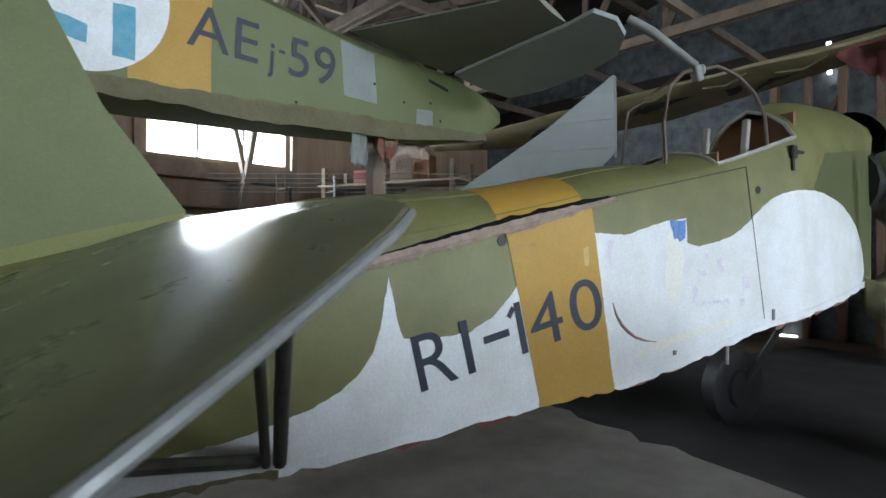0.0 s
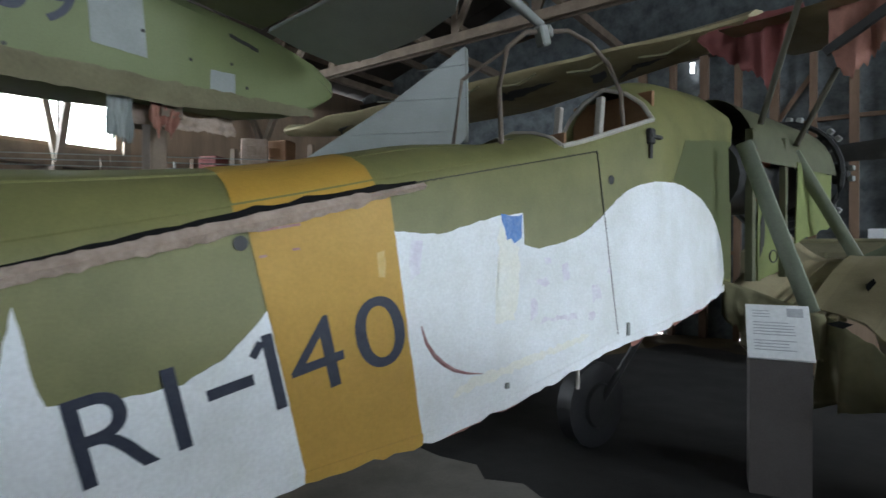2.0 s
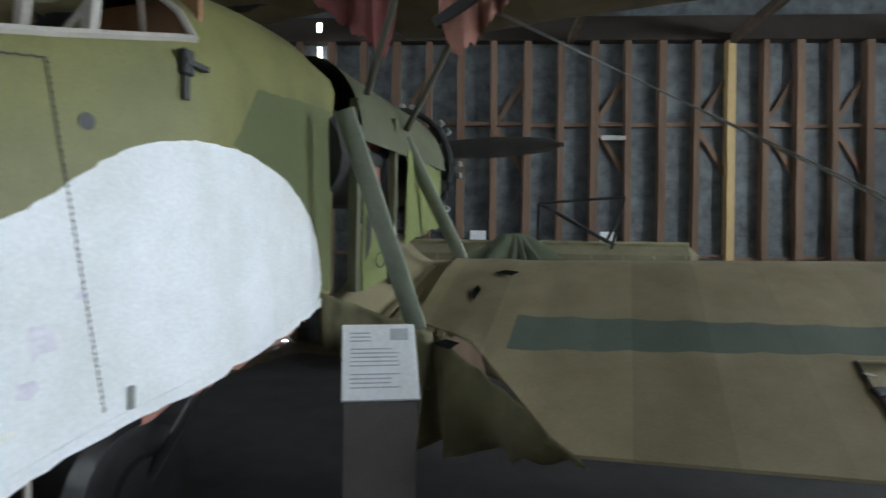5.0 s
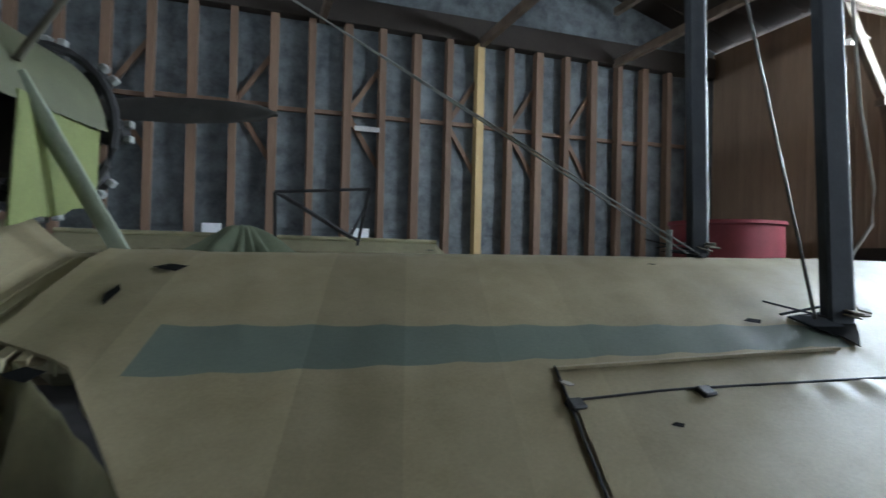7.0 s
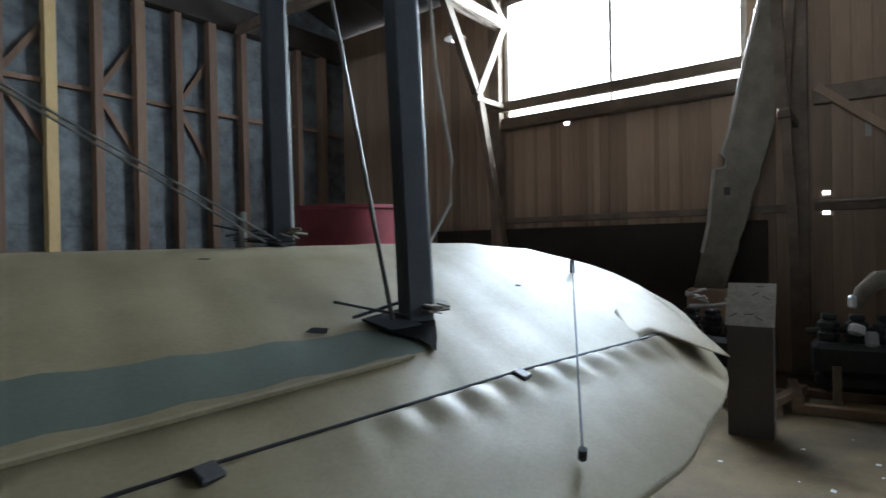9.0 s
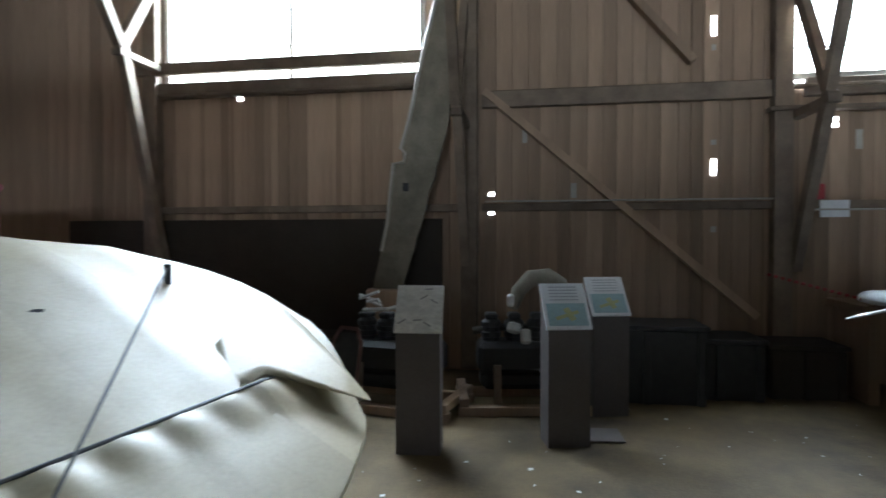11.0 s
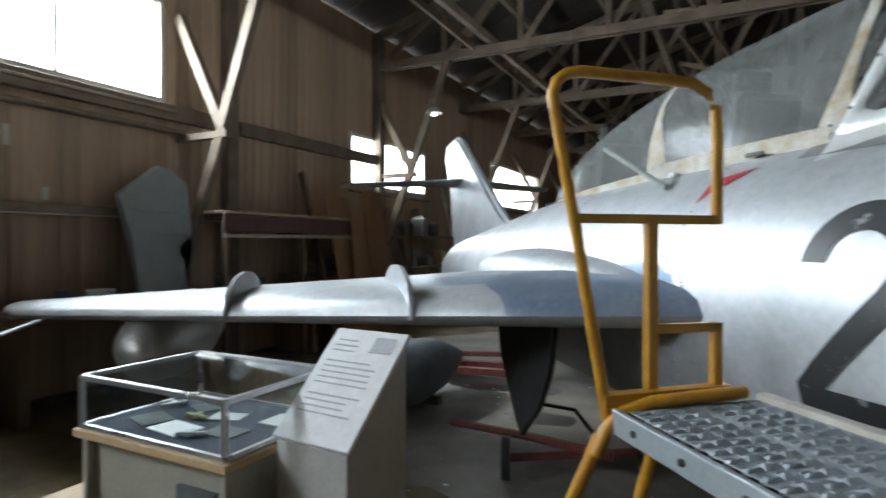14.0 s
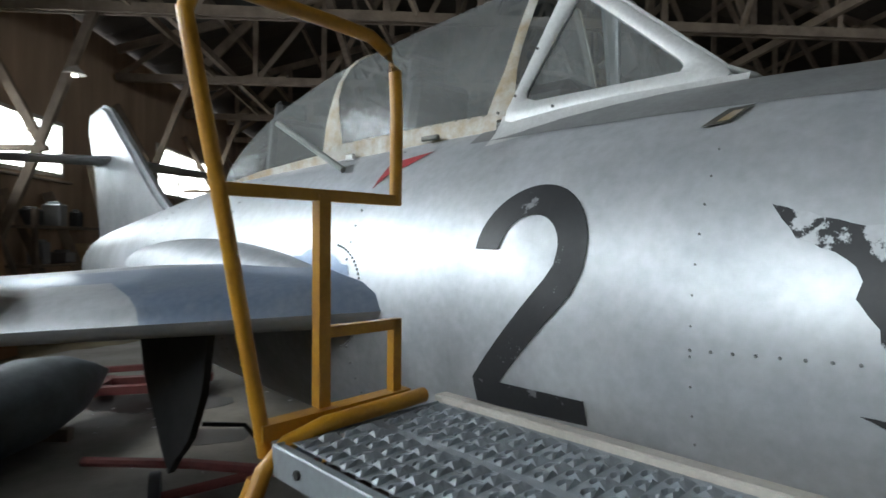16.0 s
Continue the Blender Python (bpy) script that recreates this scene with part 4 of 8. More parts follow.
GR = material("yellow_green_panel", (0.17, 0.195, 0.065), 0.55, alt=(0.12, 0.14, 0.055), scale=4, fine=60, bump=0.05)
part("cowl_panel", plate(bmesh.new(), ragged([(3.35, 1.75), (4.15, 1.9), (4.18, 2.4), (3.4, 2.45)], 0.08, 0.015, 4), "x", 0.03, 0.01), GR, ripon, "yellow-green side cowl panel")
part("cowl_panel", plate(bmesh.new(), ragged([(2.82, 1.42), (3.28, 1.5), (3.2, 1.95), (3.02, 2.18), (2.84, 2.1)], 0.05, 0.012, 6), "x", -0.06, 0.01), GR, ripon)
part("cowl_tear", plate(bmesh.new(), ragged([(2.86, 1.62), (2.93, 1.72), (2.95, 1.88), (2.91, 2.02), (2.87, 1.9)], 0.03, 0.006, 3), "x", -0.047, 0.003), M_black, ripon, "dark tear in the cowl panel")
part("bay_frame", boxes(((0.06, 0.06, 1.25), (-0.08, 2.76, 2.05)), ((0.05, 0.05, 1.2), (-0.02, 3.25, 2.05))), M_cowl, ripon)
part("bay_cloth", plate(bmesh.new(), ragged([(2.85, 2.1), (3.2, 2.0), (3.15, 2.6), (2.95, 2.62)], 0.07, 0.02, 9), "x", -0.1, 0.006), M_pink, ripon)
core = part("engine_core", tube(bmesh.new(), [(CX, 2.6, 2.3), (CX, 4.1, 2.42), (CX, 4.5, 2.42)], [0.34, 0.36, 0.2], 16), M_dark, ripon, smooth=True)
for k in range(9):
    a = k * math.tau / 9
    d = Vector((math.cos(a), 0, math.sin(a)))
    c0 = Vector((CX, 4.3, 2.42))
    part("cylinder", tube(bmesh.new(), [c0 + d * r for r in (0.2, 0.30, 0.31, 0.35, 0.36, 0.40, 0.41, 0.45, 0.46, 0.52, 0.58)], [0.10, 0.10, 0.085, 0.085, 0.10, 0.10, 0.085, 0.085, 0.10, 0.10, 0.06], 10), M_dark, core)
    for off in (-0.05, 0.05):
        part("rocker_box", one((0.05, 0.07, 0.05), c0 + d * 0.6 + Vector((-d.z, 0, d.x)) * off, (0, -math.degrees(a), 0), 0.008), M_tube, core, "pale valve rocker box")
ring = [(CX + 0.55 * math.cos(k * math.tau / 28), 4.22, 2.42 + 0.55 * math.sin(k * math.tau / 28)) for k in range(29)]
part("cowl_ring", tube(bmesh.new(), ring, 0.03, 6), M_dark, ripon)
bm = bmesh.new()
rings = []
for u in (0, 0.1, 0.25, 0.5, 0.75, 0.9, 0.98, 1.0):
    x = CX + 0.12 + 1.36 * u
    c = 0.05 + 0.075 * math.sin(math.pi * min(1, 0.15 + 0.85 * u)) if u < 0.98 else 0.02
    tw = radians(35 - 20 * u)
    rings.append([(x, 4.75 + (c * math.cos(q * math.tau / 10) * math.sin(tw) + 0.018 * math.sin(q * math.tau / 10) * math.cos(tw)), 2.69 + c * math.cos(q * math.tau / 10) * math.cos(tw) - 0.018 * math.sin(q * math.tau / 10) * math.sin(tw)) for q in range(10)])
loft(bm, rings)
part("propeller_blade", bm, M_prop, ripon, "dark grey propeller blade", smooth=True)
part("propeller_hub", tube(bmesh.new(), [(CX, 4.5, 2.6), (CX, 4.9, 2.66)], 0.13, 12), M_dark, ripon)
# centre-section struts and rigging
M_cabane = material("dark_olive_strut", (0.065, 0.06, 0.038), 0.6, alt=(0.04, 0.036, 0.026), scale=5, fine=60, bump=0.05)
def strut(name, a, b, c, mat, t=0.35, label=""):
    return part(name, tube(bmesh.new(), [a, b], c, 10, flat=t, axis=(1, 0, 0)), mat, ripon, label, smooth=True)
strut("root_strut", (0.05, 2.35, 2.5), (0.40, 2.66, 1.22), 0.065, M_sage, 0.5, "grey-green streamlined root strut")
strut("root_strut", (-0.02, 3.45, 2.55), (0.34, 3.9, 1.60), 0.058, M_sage, 0.5)
strut("cabane_strut", (0.0, 2.75, 2.7), (0.25, 2.9, 3.75), 0.026, M_cabane, 0.7)
strut("cabane_strut", (0.02, 3.4, 2.6), (0.45, 3.9, 3.85), 0.026, M_cabane, 0.7)
wheel = part("wheel", tube(bmesh.new(), [(-1.10, 1.9, 0.36), (-1.08, 1.9, 0.36), (-0.94, 1.9, 0.36), (-0.92, 1.9, 0.36)], [0.28, 0.36, 0.36, 0.28], 24), M_black, ripon, "dark main wheel", smooth=True)
part("wheel_hub", tube(bmesh.new(), [(-0.93, 1.9, 0.36), (-0.89, 1.9, 0.36), (-0.87, 1.9, 0.36)], [0.2, 0.18, 0.05], 18), M_dark, wheel, smooth=True)
part("undercarriage_leg", tube(bmesh.new(), [(-0.9, 1.9, 0.4), (-0.5, 2.3, 1.4)], 0.03, 8), M_dark, ripon)
ringpts = [(0.03, 2.93 + 0.07 * math.cos(k * math.tau / 16), 1.63 + 0.05 * math.sin(k * math.tau / 16)) for k in range(17)]
part("bracing_ring", tube(bmesh.new(), ringpts, 0.006, 6), M_dark, ripon)

# lower right wing
WZ = [(1.5, 0.655), (1.8, 0.79), (2.0, 0.88), (2.4, 1.06), (2.7, 1.19), (3.06, 1.345), (3.33, 1.47), (3.6, 1.575), (3.9, 1.655), (4.1, 1.69), (4.4, 1.715)]


def wing_top(y):
    return curve_table(WZ, y)


LE = [(0.3, 3.97), (1.5, 4.06), (3.0, 4.17), (4.2, 4.24), (5.0, 4.27), (5.35, 4.16), (5.6, 3.95), (5.78, 3.68), (5.88, 3.45), (5.93, 3.25), (5.96, 3.1)]
TE = [(0.3, 2.85), (0.72, 2.68), (1.36, 1.90), (2.5, 1.95), (3.6, 2.02), (4.3, 2.07), (4.65, 2.11), (5.24, 2.29), (5.5, 2.40), (5.62, 2.47), (5.8, 2.70), (5.9, 2.85), (5.96, 3.0)]
xs = [0.3 + 0.11 * k for k in range(43)] + [5.1, 5.2, 5.3, 5.4, 5.5, 5.6, 5.7, 5.78, 5.84, 5.9, 5.94]
VV = (0, 0.015, 0.05, 0.12, 0.22, 0.34, 0.46, 0.52, 0.6, 0.7, 0.8, 0.9, 1.0)
SLOT = [(2.70, 2.48), (3.11, 2.545), (4.41, 2.66), (5.585, 2.72)]


def droop(x, y):
    """How far the loose aileron end hangs below the wing tip."""
    d = lerp(SLOT, x) - 0.02 - y
    return 0.0 if d <= 0 or x < 5.0 else min(0.05, 0.09 * (x - 5.0)) * min(1.0, d / 0.12)


bm = bmesh.new()
grid_t, grid_b = [], []
for x in xs:
    le, te = lerp(LE, x), lerp(TE, x)
    c = le - te
    rib = 0.013 * math.sin(math.pi * (x - 0.3) / 0.33) ** 2
    tk = 0.20 * min(1, c / 2.0) ** 0.8
    ys_ = [le - c * v for v in VV]
    hi, lo = 2.975 + 0.026 * (x - 1.4), 2.64 + 0.085 * (x - 1.4)
    if lo > te + 0.06 and x < 4.5:
        ys_ = [le - (le - hi) * v / 0.46 if v < 0.46 else lo - (lo - te) * (v - 0.6) / 0.4 for v in VV]
        ys_[6], ys_[7], ys_[8] = hi, (hi + lo) / 2, lo
    top, lowr = [], []
    for v, yy in zip(VV, ys_):
        hh = -(rib if 0.05 < v < 1 else 0)
        nose = -0.075 * max(0, 1 - v / 0.12) ** 2
        top.append((x, yy, wing_top(yy) + hh + nose - droop(x, yy)))
        lowr.append((x, yy, wing_top(yy) + nose - droop(x, yy) - 0.015 - tk * (0.28 if v == 0 else math.sin(math.pi * min(1, 0.12 + v * 0.88)) ** 0.7)))
    grid_t.append(top)
    grid_b.append(lowr)
vt = loft(bm, grid_t, closed=False)
vb = loft(bm, grid_b, closed=False)
for a, b in ((vt, vb),):
    for i in range(len(xs) - 1):
        bm.faces.new((a[i][0], a[i + 1][0], b[i + 1][0], b[i][0]))
        bm.faces.new((a[i][-1], a[i + 1][-1], b[i + 1][-1], b[i][-1]))
    for q in range(len(VV) - 1):
        bm.faces.new((a[0][q], a[0][q + 1], b[0][q + 1], b[0][q]))
        bm.faces.new((a[-1][q], a[-1][q + 1], b[-1][q + 1], b[-1][q]))
for f in bm.faces:
    c = f.calc_center_median()
    if 2.64 + 0.085 * (c.x - 1.4) < c.y < 2.975 + 0.026 * (c.x - 1.4) and 0.98 < c.x < 4.1 and c.z > wing_top(c.y) - 0.02:
        f.material_index = 1
wing = part("lower_wing", bm, M_khaki, ripon, "khaki fabric-covered lower wing with a green-grey band", smooth=True, mats=(M_band,))
# aileron slot and hinges
part("aileron_gap", tube(bmesh.new(), [(xx, lerp(SLOT, xx), wing_top(lerp(SLOT, xx)) + 0.001) for xx in np.linspace(2.70, 5.50, 24)], 0.0055, 6), M_black, wing)
part("aileron_gap", tube(bmesh.new(), [(2.68, 2.685 - 0.07 * k, wing_top(2.685 - 0.07 * k) + 0.001) for k in range(11)], 0.006, 6), M_black, wing)
part("torn_corner", plate(bmesh.new(), ragged([(2.665, 2.62), (2.70, 2.61), (2.715, 2.53), (2.69, 2.51), (2.675, 2.56)], 0.03, 0.005, 2), "z", wing_top(2.56) + 0.012, 0.004), M_wfr, wing, "pale torn chip at the aileron corner")
part("false_edge", beam(bmesh.new(), (2.68, 2.67, wing_top(2.67) + 0.004), (4.05, 2.84, wing_top(2.84) + 0.002), 0.03, 0.012), M_khaki, wing)
for x in (2.7, 3.25, 4.4):
    part("hinge", one((0.07, 0.06, 0.03), (x, lerp(SLOT, x) - 0.03, wing_top(lerp(SLOT, x) - 0.03) + 0.004), (23, 0, 20), 0.006), M_dark, wing)
bm = bmesh.new()
rows = []
for k in range(151):
    x = 2.70 + 2.82 * k / 150
    y0, y1 = lerp(SLOT, x) - 0.02, lerp(TE, x) + 0.006
    row = []
    for q in range(15):
        yy = y0 + (y1 - y0) * (q / 14) ** 1.5
        dd = y0 - yy
        swell = 0.017 * abs(math.sin(math.pi * (x - 3.55) / 0.172)) ** 1.6 * math.exp(-((dd - 0.035) / 0.055) ** 2) * max(0, min(1, (x - 3.5) * 2))
        row.append((x, yy, wing_top(yy) + 0.0025 - droop(x, yy) + swell + 0.004 * noise.noise(Vector((x * 5, yy * 6, 3))) * min(1, dd * 8)))
    rows.append(row)
loft(bm, rows, closed=False)
part("aileron_skin", bm, M_khaki, wing, "puckered khaki aileron fabric", smooth=True)
# the fabric tip, standing free over the aileron end
bm = bmesh.new()
rows = []
for k in range(5, 17):
    u = k / 16
    a = Vector((5.10 + 0.40 * u, lerp(SLOT, 5.10 + 0.40 * u) + 0.012, 0)) if u < 0.8 else Vector((5.42, 2.705, 0)).lerp(Vector((5.605, 2.445, 0)), (u - 0.8) / 0.2)
    xe = 5.30 + 0.62 * min(1.0, u / 0.7) ** 0.7 if u < 0.7 else 5.92 - 0.30 * ((u - 0.7) / 0.3) ** 1.3
    ye = 3.35 - 0.20 * u / 0.7 if u < 0.7 else 3.15 - 0.69 * (u - 0.7) / 0.3
    b = Vector((xe, ye, 0))
    row = []
    for q in range(9):
        p = a.lerp(b, q / 8)
        row.append((p.x, p.y, wing_top(p.y) - 0.016 + 0.034 * max(0.0, (u - 0.3) / 0.7) ** 0.8 + 0.004 * u * noise.noise(Vector((p.x * 6, p.y * 6, 9)))))
    rows.append(row)
loft(bm, rows, closed=False)
tf = part("tip_flap", bm, M_khaki, wing, "torn pointed fabric flap of the wing tip", smooth=True)
tf.modifiers.new("thickness", "SOLIDIFY").thickness = 0.003
part("aileron_rod", tube(bmesh.new(), [(5.56, 3.36, 1.54), (4.26, 2.23, 1.03)], 0.0045, 6), M_dark, wing)
part("aileron_nut", tube(bmesh.new(), [(5.56, 3.36, 1.46), (5.56, 3.36, 1.555)], 0.015, 8), M_dark, wing)
part("aileron_nut", tube(bmesh.new(), [(4.26, 2.23, 1.0), (4.25, 2.22, 1.035)], 0.014, 8), M_dark, wing)
# holes in the fabric, their inner shade painted as flat black pieces
def tear(x, y, w, h, seed, mat=M_void):
    pts = [(x - w, y), (x - 0.2 * w, y + h), (x + w, y + 0.4 * h), (x + 0.5 * w, y - h), (x - 0.5 * w, y - 0.5 * h)]
    bm = bmesh.new()
    vs = [bm.verts.new((p[0], p[1], wing_top(p[1]) + 0.004)) for p in pts]
    bm.faces.new(vs)
    part("tear", bm, mat, wing)
tear(0.78, 3.5, 0.09, 0.05, 1)
tear(0.62, 3.2, 0.03, 0.10, 2)
tear(3.78, 3.06, 0.05, 0.025, 3)
tear(3.8, 2.55, 0.03, 0.02, 4)
tear(0.6, 2.6, 0.08, 0.05, 5)
tear(2.2, 3.95, 0.03, 0.02, 6)
tear(3.55, 3.72, 0.035, 0.012, 7)
tear(5.0, 3.25, 0.025, 0.012, 8)
tear(3.05, 2.35, 0.028, 0.014, 9)
# interplane struts standing in torn holes
def strut_section(x, y, z, hw, hd):
    return [(x + hw * a, y + hd * b, z) for a, b in ((-1, -0.75), (-0.8, -1), (0.8, -1), (1, -0.75), (1, 0.75), (0.8, 1), (-0.8, 1), (-1, 0.75))]


for x0, y0, z0, hw in ((4.23, 3.07, 1.345, 0.068), (4.06, 4.14, 1.66, 0.062)):
    bm = bmesh.new()
    loft(bm, [strut_section(x0 + 0.06 * u, y0 + 0.25 * u, z0 + 2.65 * u, hw, 0.04) for u in (0, 0.33, 0.66, 1)])
    st_ = part("interplane_strut", bm, M_strut, ripon, "dark slate streamlined interplane strut")
    part("edge_strip", tube(bmesh.new(), [(x0 + hw + 0.006, y0 - 0.02, z0 + 0.02), (x0 + 0.06 + hw + 0.006, y0 + 0.23, z0 + 2.6)], 0.007, 6), M_trimg, st_, "pale perforated edge strip")
    def on_wing(pts, lift):
        b2 = bmesh.new()
        up = [b2.verts.new((p[0], p[1], wing_top(p[1]) + lift)) for p in pts]
        dn = [b2.verts.new((p[0], p[1], wing_top(p[1]) + lift - 0.004)) for p in pts]
        f1, f2 = b2.faces.new(up), b2.faces.new(dn[::-1])
        for q in range(len(pts)):
            b2.faces.new((up[q], up[(q + 1) % len(pts)], dn[(q + 1) % len(pts)], dn[q]))
        bmesh.ops.triangulate(b2, faces=[f1, f2])
        return b2
    # black piece on the skin paints the shade inside the torn hole
    part("torn_hole_shade", on_wing([(x0 - 0.245, y0 + 0.03), (x0 - 0.02, y0 + 0.08), (x0 + 0.087, y0 + 0.03), (x0 + 0.075, y0 - 0.03), (x0 + 0.01, y0 - 0.13), (x0 - 0.06, y0 - 0.22), (x0 - 0.085, y0 - 0.14), (x0 - 0.18, y0 - 0.07)], 0.006), M_void, st_, "black sheet painted as the shade of the torn opening round the strut foot")
    part("torn_flap", beam(bmesh.new(), (x0 - 0.28, y0 + 0.03, wing_top(y0) + 0.03), (x0 - 0.02, y0 + 0.06, wing_top(y0) + 0.075), 0.012, 0.012), M_dark, st_)
    part("torn_flap", beam(bmesh.new(), (x0 - 0.33, y0 + 0.10, wing_top(y0) + 0.09), (x0 - 0.06, y0 - 0.03, wing_top(y0) + 0.02), 0.014, 0.01), M_dark, st_)
    part("torn_flap", on_wing([(x0 - 0.25, y0 + 0.01), (x0 - 0.05, y0 + 0.03), (x0 - 0.02, y0 - 0.07), (x0 - 0.18, y0 - 0.08)], 0.02), M_strut, st_)
    b2 = bmesh.new()
    r9 = random.Random(int(x0 * 100))
    for q in range(4):
        box(b2, (0.12 - 0.02 * q, 0.05, 0.008), (x0 + 0.07 + r9.uniform(-0.03, 0.03), y0 - 0.02 - 0.012 * q, wing_top(y0) + 0.03 + 0.012 * q), (r9.uniform(-10, 25), r9.uniform(-20, 20), r9.uniform(-30, 30)), 0.002)
    part("split_ply", b2, M_beige, st_, "splintered pale plywood at the strut foot")
for a, b in (((4.05, 4.1, 1.69), (0.0, 3.72, 3.9)), ((3.95, 4.06, 1.69), (0.0, 3.85, 3.97)), ((4.1, 3.05, 1.36), (4.1, 3.9, 3.9))):
    part("flying_wire", tube(bmesh.new(), [a, b], 0.006, 5, flat=1.8), M_tube if a[1] > 4 else M_tarnish, ripon)
part("aileron_cable", tube(bmesh.new(), [(4.40, 3.3, 4.0), (4.44, 3.25, 3.0), (4.46, 3.22, 2.5), (4.53, 3.2, 2.05), (4.52, 3.2, 1.85), (4.40, 3.18, 1.70), (4.33, 3.16, 1.62)], 0.009, 8), M_wfr, ripon)
part("strut_step", tube(bmesh.new(), [(3.85, 4.12, 1.64), (3.85, 4.12, 1.85)], 0.022, 8), M_tube, ripon)
# wing root: walkway ribs and hanging cloth
for k in range(6):
    part("walkway_rib", beam(bmesh.new(), (0.12 + 0.08 * k, 3.75, wing_top(3.75) - 0.05), (0.08 + 0.09 * k, 2.7, wing_top(2.7) - 0.02), 0.05, 0.03), M_khaki, wing)
bm = bmesh.new()
loft(bm, [[(x, yy, wing_top(yy) - 0.035 - 0.10 * (0.5 - max(0.0, x)) ** 2 + 0.9 * max(0.0, 0.05 - x) + 0.012 * noise.noise(Vector((x * 9, yy * 5, 2)))) for yy in (2.72, 2.8, 2.9, 3.05, 3.2, 3.35, 3.5, 3.62, 3.75, 3.9)] for x in (-0.22, -0.14, -0.06, 0.0, 0.08, 0.15, 0.22, 0.3, 0.38, 0.45, 0.52, 0.6)], closed=False)
ob = part("root_sheet", bm, M_khaki, ripon, "cracked khaki walkway sheet at the wing root", smooth=True)
ob.modifiers.new("thickness", "SOLIDIFY").thickness = 0.01
def drape(name, p0, p1, drop, mat, folds, seed, label, depth=0.06, parent=ripon, shape=None):
    r4 = random.Random(seed)
    p0, p1 = Vector(p0), Vector(p1)
    side = (p1 - p0).cross(Vector((0, 0, 1))).normalized()
    rows = []
    ends = [drop * r4.uniform(0.9, 1.05) * (lerp(shape, k / 40) if shape else 1) for k in range(41)]
    for j in range(13):
        v = j / 12
        rows.append([tuple(p0.lerp(p1, k / 40) + Vector((0, 0, -ends[k] * v)) + side * (depth * v ** 0.7 * math.sin(folds * math.tau * k / 40 + 0.8 * math.sin(k * 0.5)) + 0.04 * noise.noise(Vector((k * 0.2, v * 2, seed))))) for k in range(41)])
    bm = bmesh.new()
    loft(bm, rows, closed=False)
    ob = part(name, bm, mat, parent, label, smooth=True)
    so = ob.modifiers.new("thickness", "SOLIDIFY")
    so.thickness = 0.004
    return ob
M_sack = material("creased_khaki_fabric", (0.26, 0.24, 0.135), 0.85, alt=(0.13, 0.12, 0.07), scale=2.5, fine=40, bump=0.3, amount=0.9)
bm = bmesh.new()
apex, far = Vector((0.50, 2.70, 1.19)), Vector((1.42, 1.92, 0.835))
rows = []
for k in range(49):
    u = k / 48
    top = apex.lerp(far, max(0.0, u - 0.12) / 0.88)
    low = Vector((0.42 + 1.05 * u, 2.62 - 0.66 * u + 0.10 * math.sin(u * 17) * (1 - u), 0.52 + 0.25 * u + 0.03 * noise.noise(Vector((u * 9, 0, 4)))))
    row = []
    for q in range(13):
        v = q / 12
        p = top.lerp(low, v)
        fold = 0.075 * math.sin(u * 21 + 1.5 * math.sin(u * 6)) * v ** 0.8 * (1 - 0.6 * u)
        row.append((p.x - 0.5 * fold, p.y - fold - 0.04 * math.sin(math.pi * v), p.z + 0.02 * noise.noise(Vector((u * 12, v * 4, 1)))))
    rows.append(row)
loft(bm, rows, closed=False)
hc = part("hanging_cloth", bm, M_sack, ripon, "creased khaki fabric hanging in folds under the wing root", smooth=True)
hc.modifiers.new("thickness", "SOLIDIFY").thickness = 0.004
drape("hanging_cloth", (-0.18, 2.50, 1.44), (0.50, 2.66, 1.20), 0.40, M_sack, 1.3, 5, "", 0.05, shape=[(0, 0.7), (0.3, 1.0), (0.7, 0.95), (1, 0.8)])
# upper wing with hanging red fabric
bm = bmesh.new()
rings = []
for k in range(14):
    x = -0.5 + 0.5 * k
    z = 3.78 + 0.035 * abs(x)
    end = 1 - 0.55 * max(0, abs(x) - 5) ** 2
    rings.append([(x, 4.0 + 0.95 * a * end, z + b + 0.12 * a + 0.03 * noise.noise(Vector((x * 1.3, a, 2)))) for a, b in ((-1, 0.0), (-0.5, 0.07), (0.3, 0.11), (0.85, 0.07), (1, 0.0), (0.8, -0.07), (0.2, -0.09), (-0.5, -0.05))])
loft(bm, rings)
part("upper_wing", bm, M_khaki, ripon, "khaki torn upper wing overhead", smooth=True)
# port upper wing, swung back on its hinge
bm = bmesh.new()
rings = []
for k in range(23):
    u = k / 22
    x = -0.35 - 7.15 * u
    ch = 1.75 * min(1.0, 0.28 + 1.5 * u) * (1 - 0.85 * max(0, u - 0.8) / 0.2 * max(0, u - 0.8) / 0.2)
    y0 = 3.4 + 0.233 * x + max(0.0, u - 0.8) * 0.7
    z = 3.84 - 0.10 * u
    wob = 0.035 * noise.noise(Vector((x * 1.7, 0.3, 5)))
    rings.append([(x, y0 + ch * a, z + b + wob * (1 - a)) for a, b in ((0, 0.0), (0.02, -0.03), (0.3, -0.085), (0.65, -0.09), (0.95, -0.05), (1, 0.0), (0.9, 0.07), (0.6, 0.12), (0.3, 0.09))])
loft(bm, rings)
pw = part("port_upper_wing", bm, M_under, ripon, "pale khaki torn upper wing swung back over the fuselage", smooth=True)
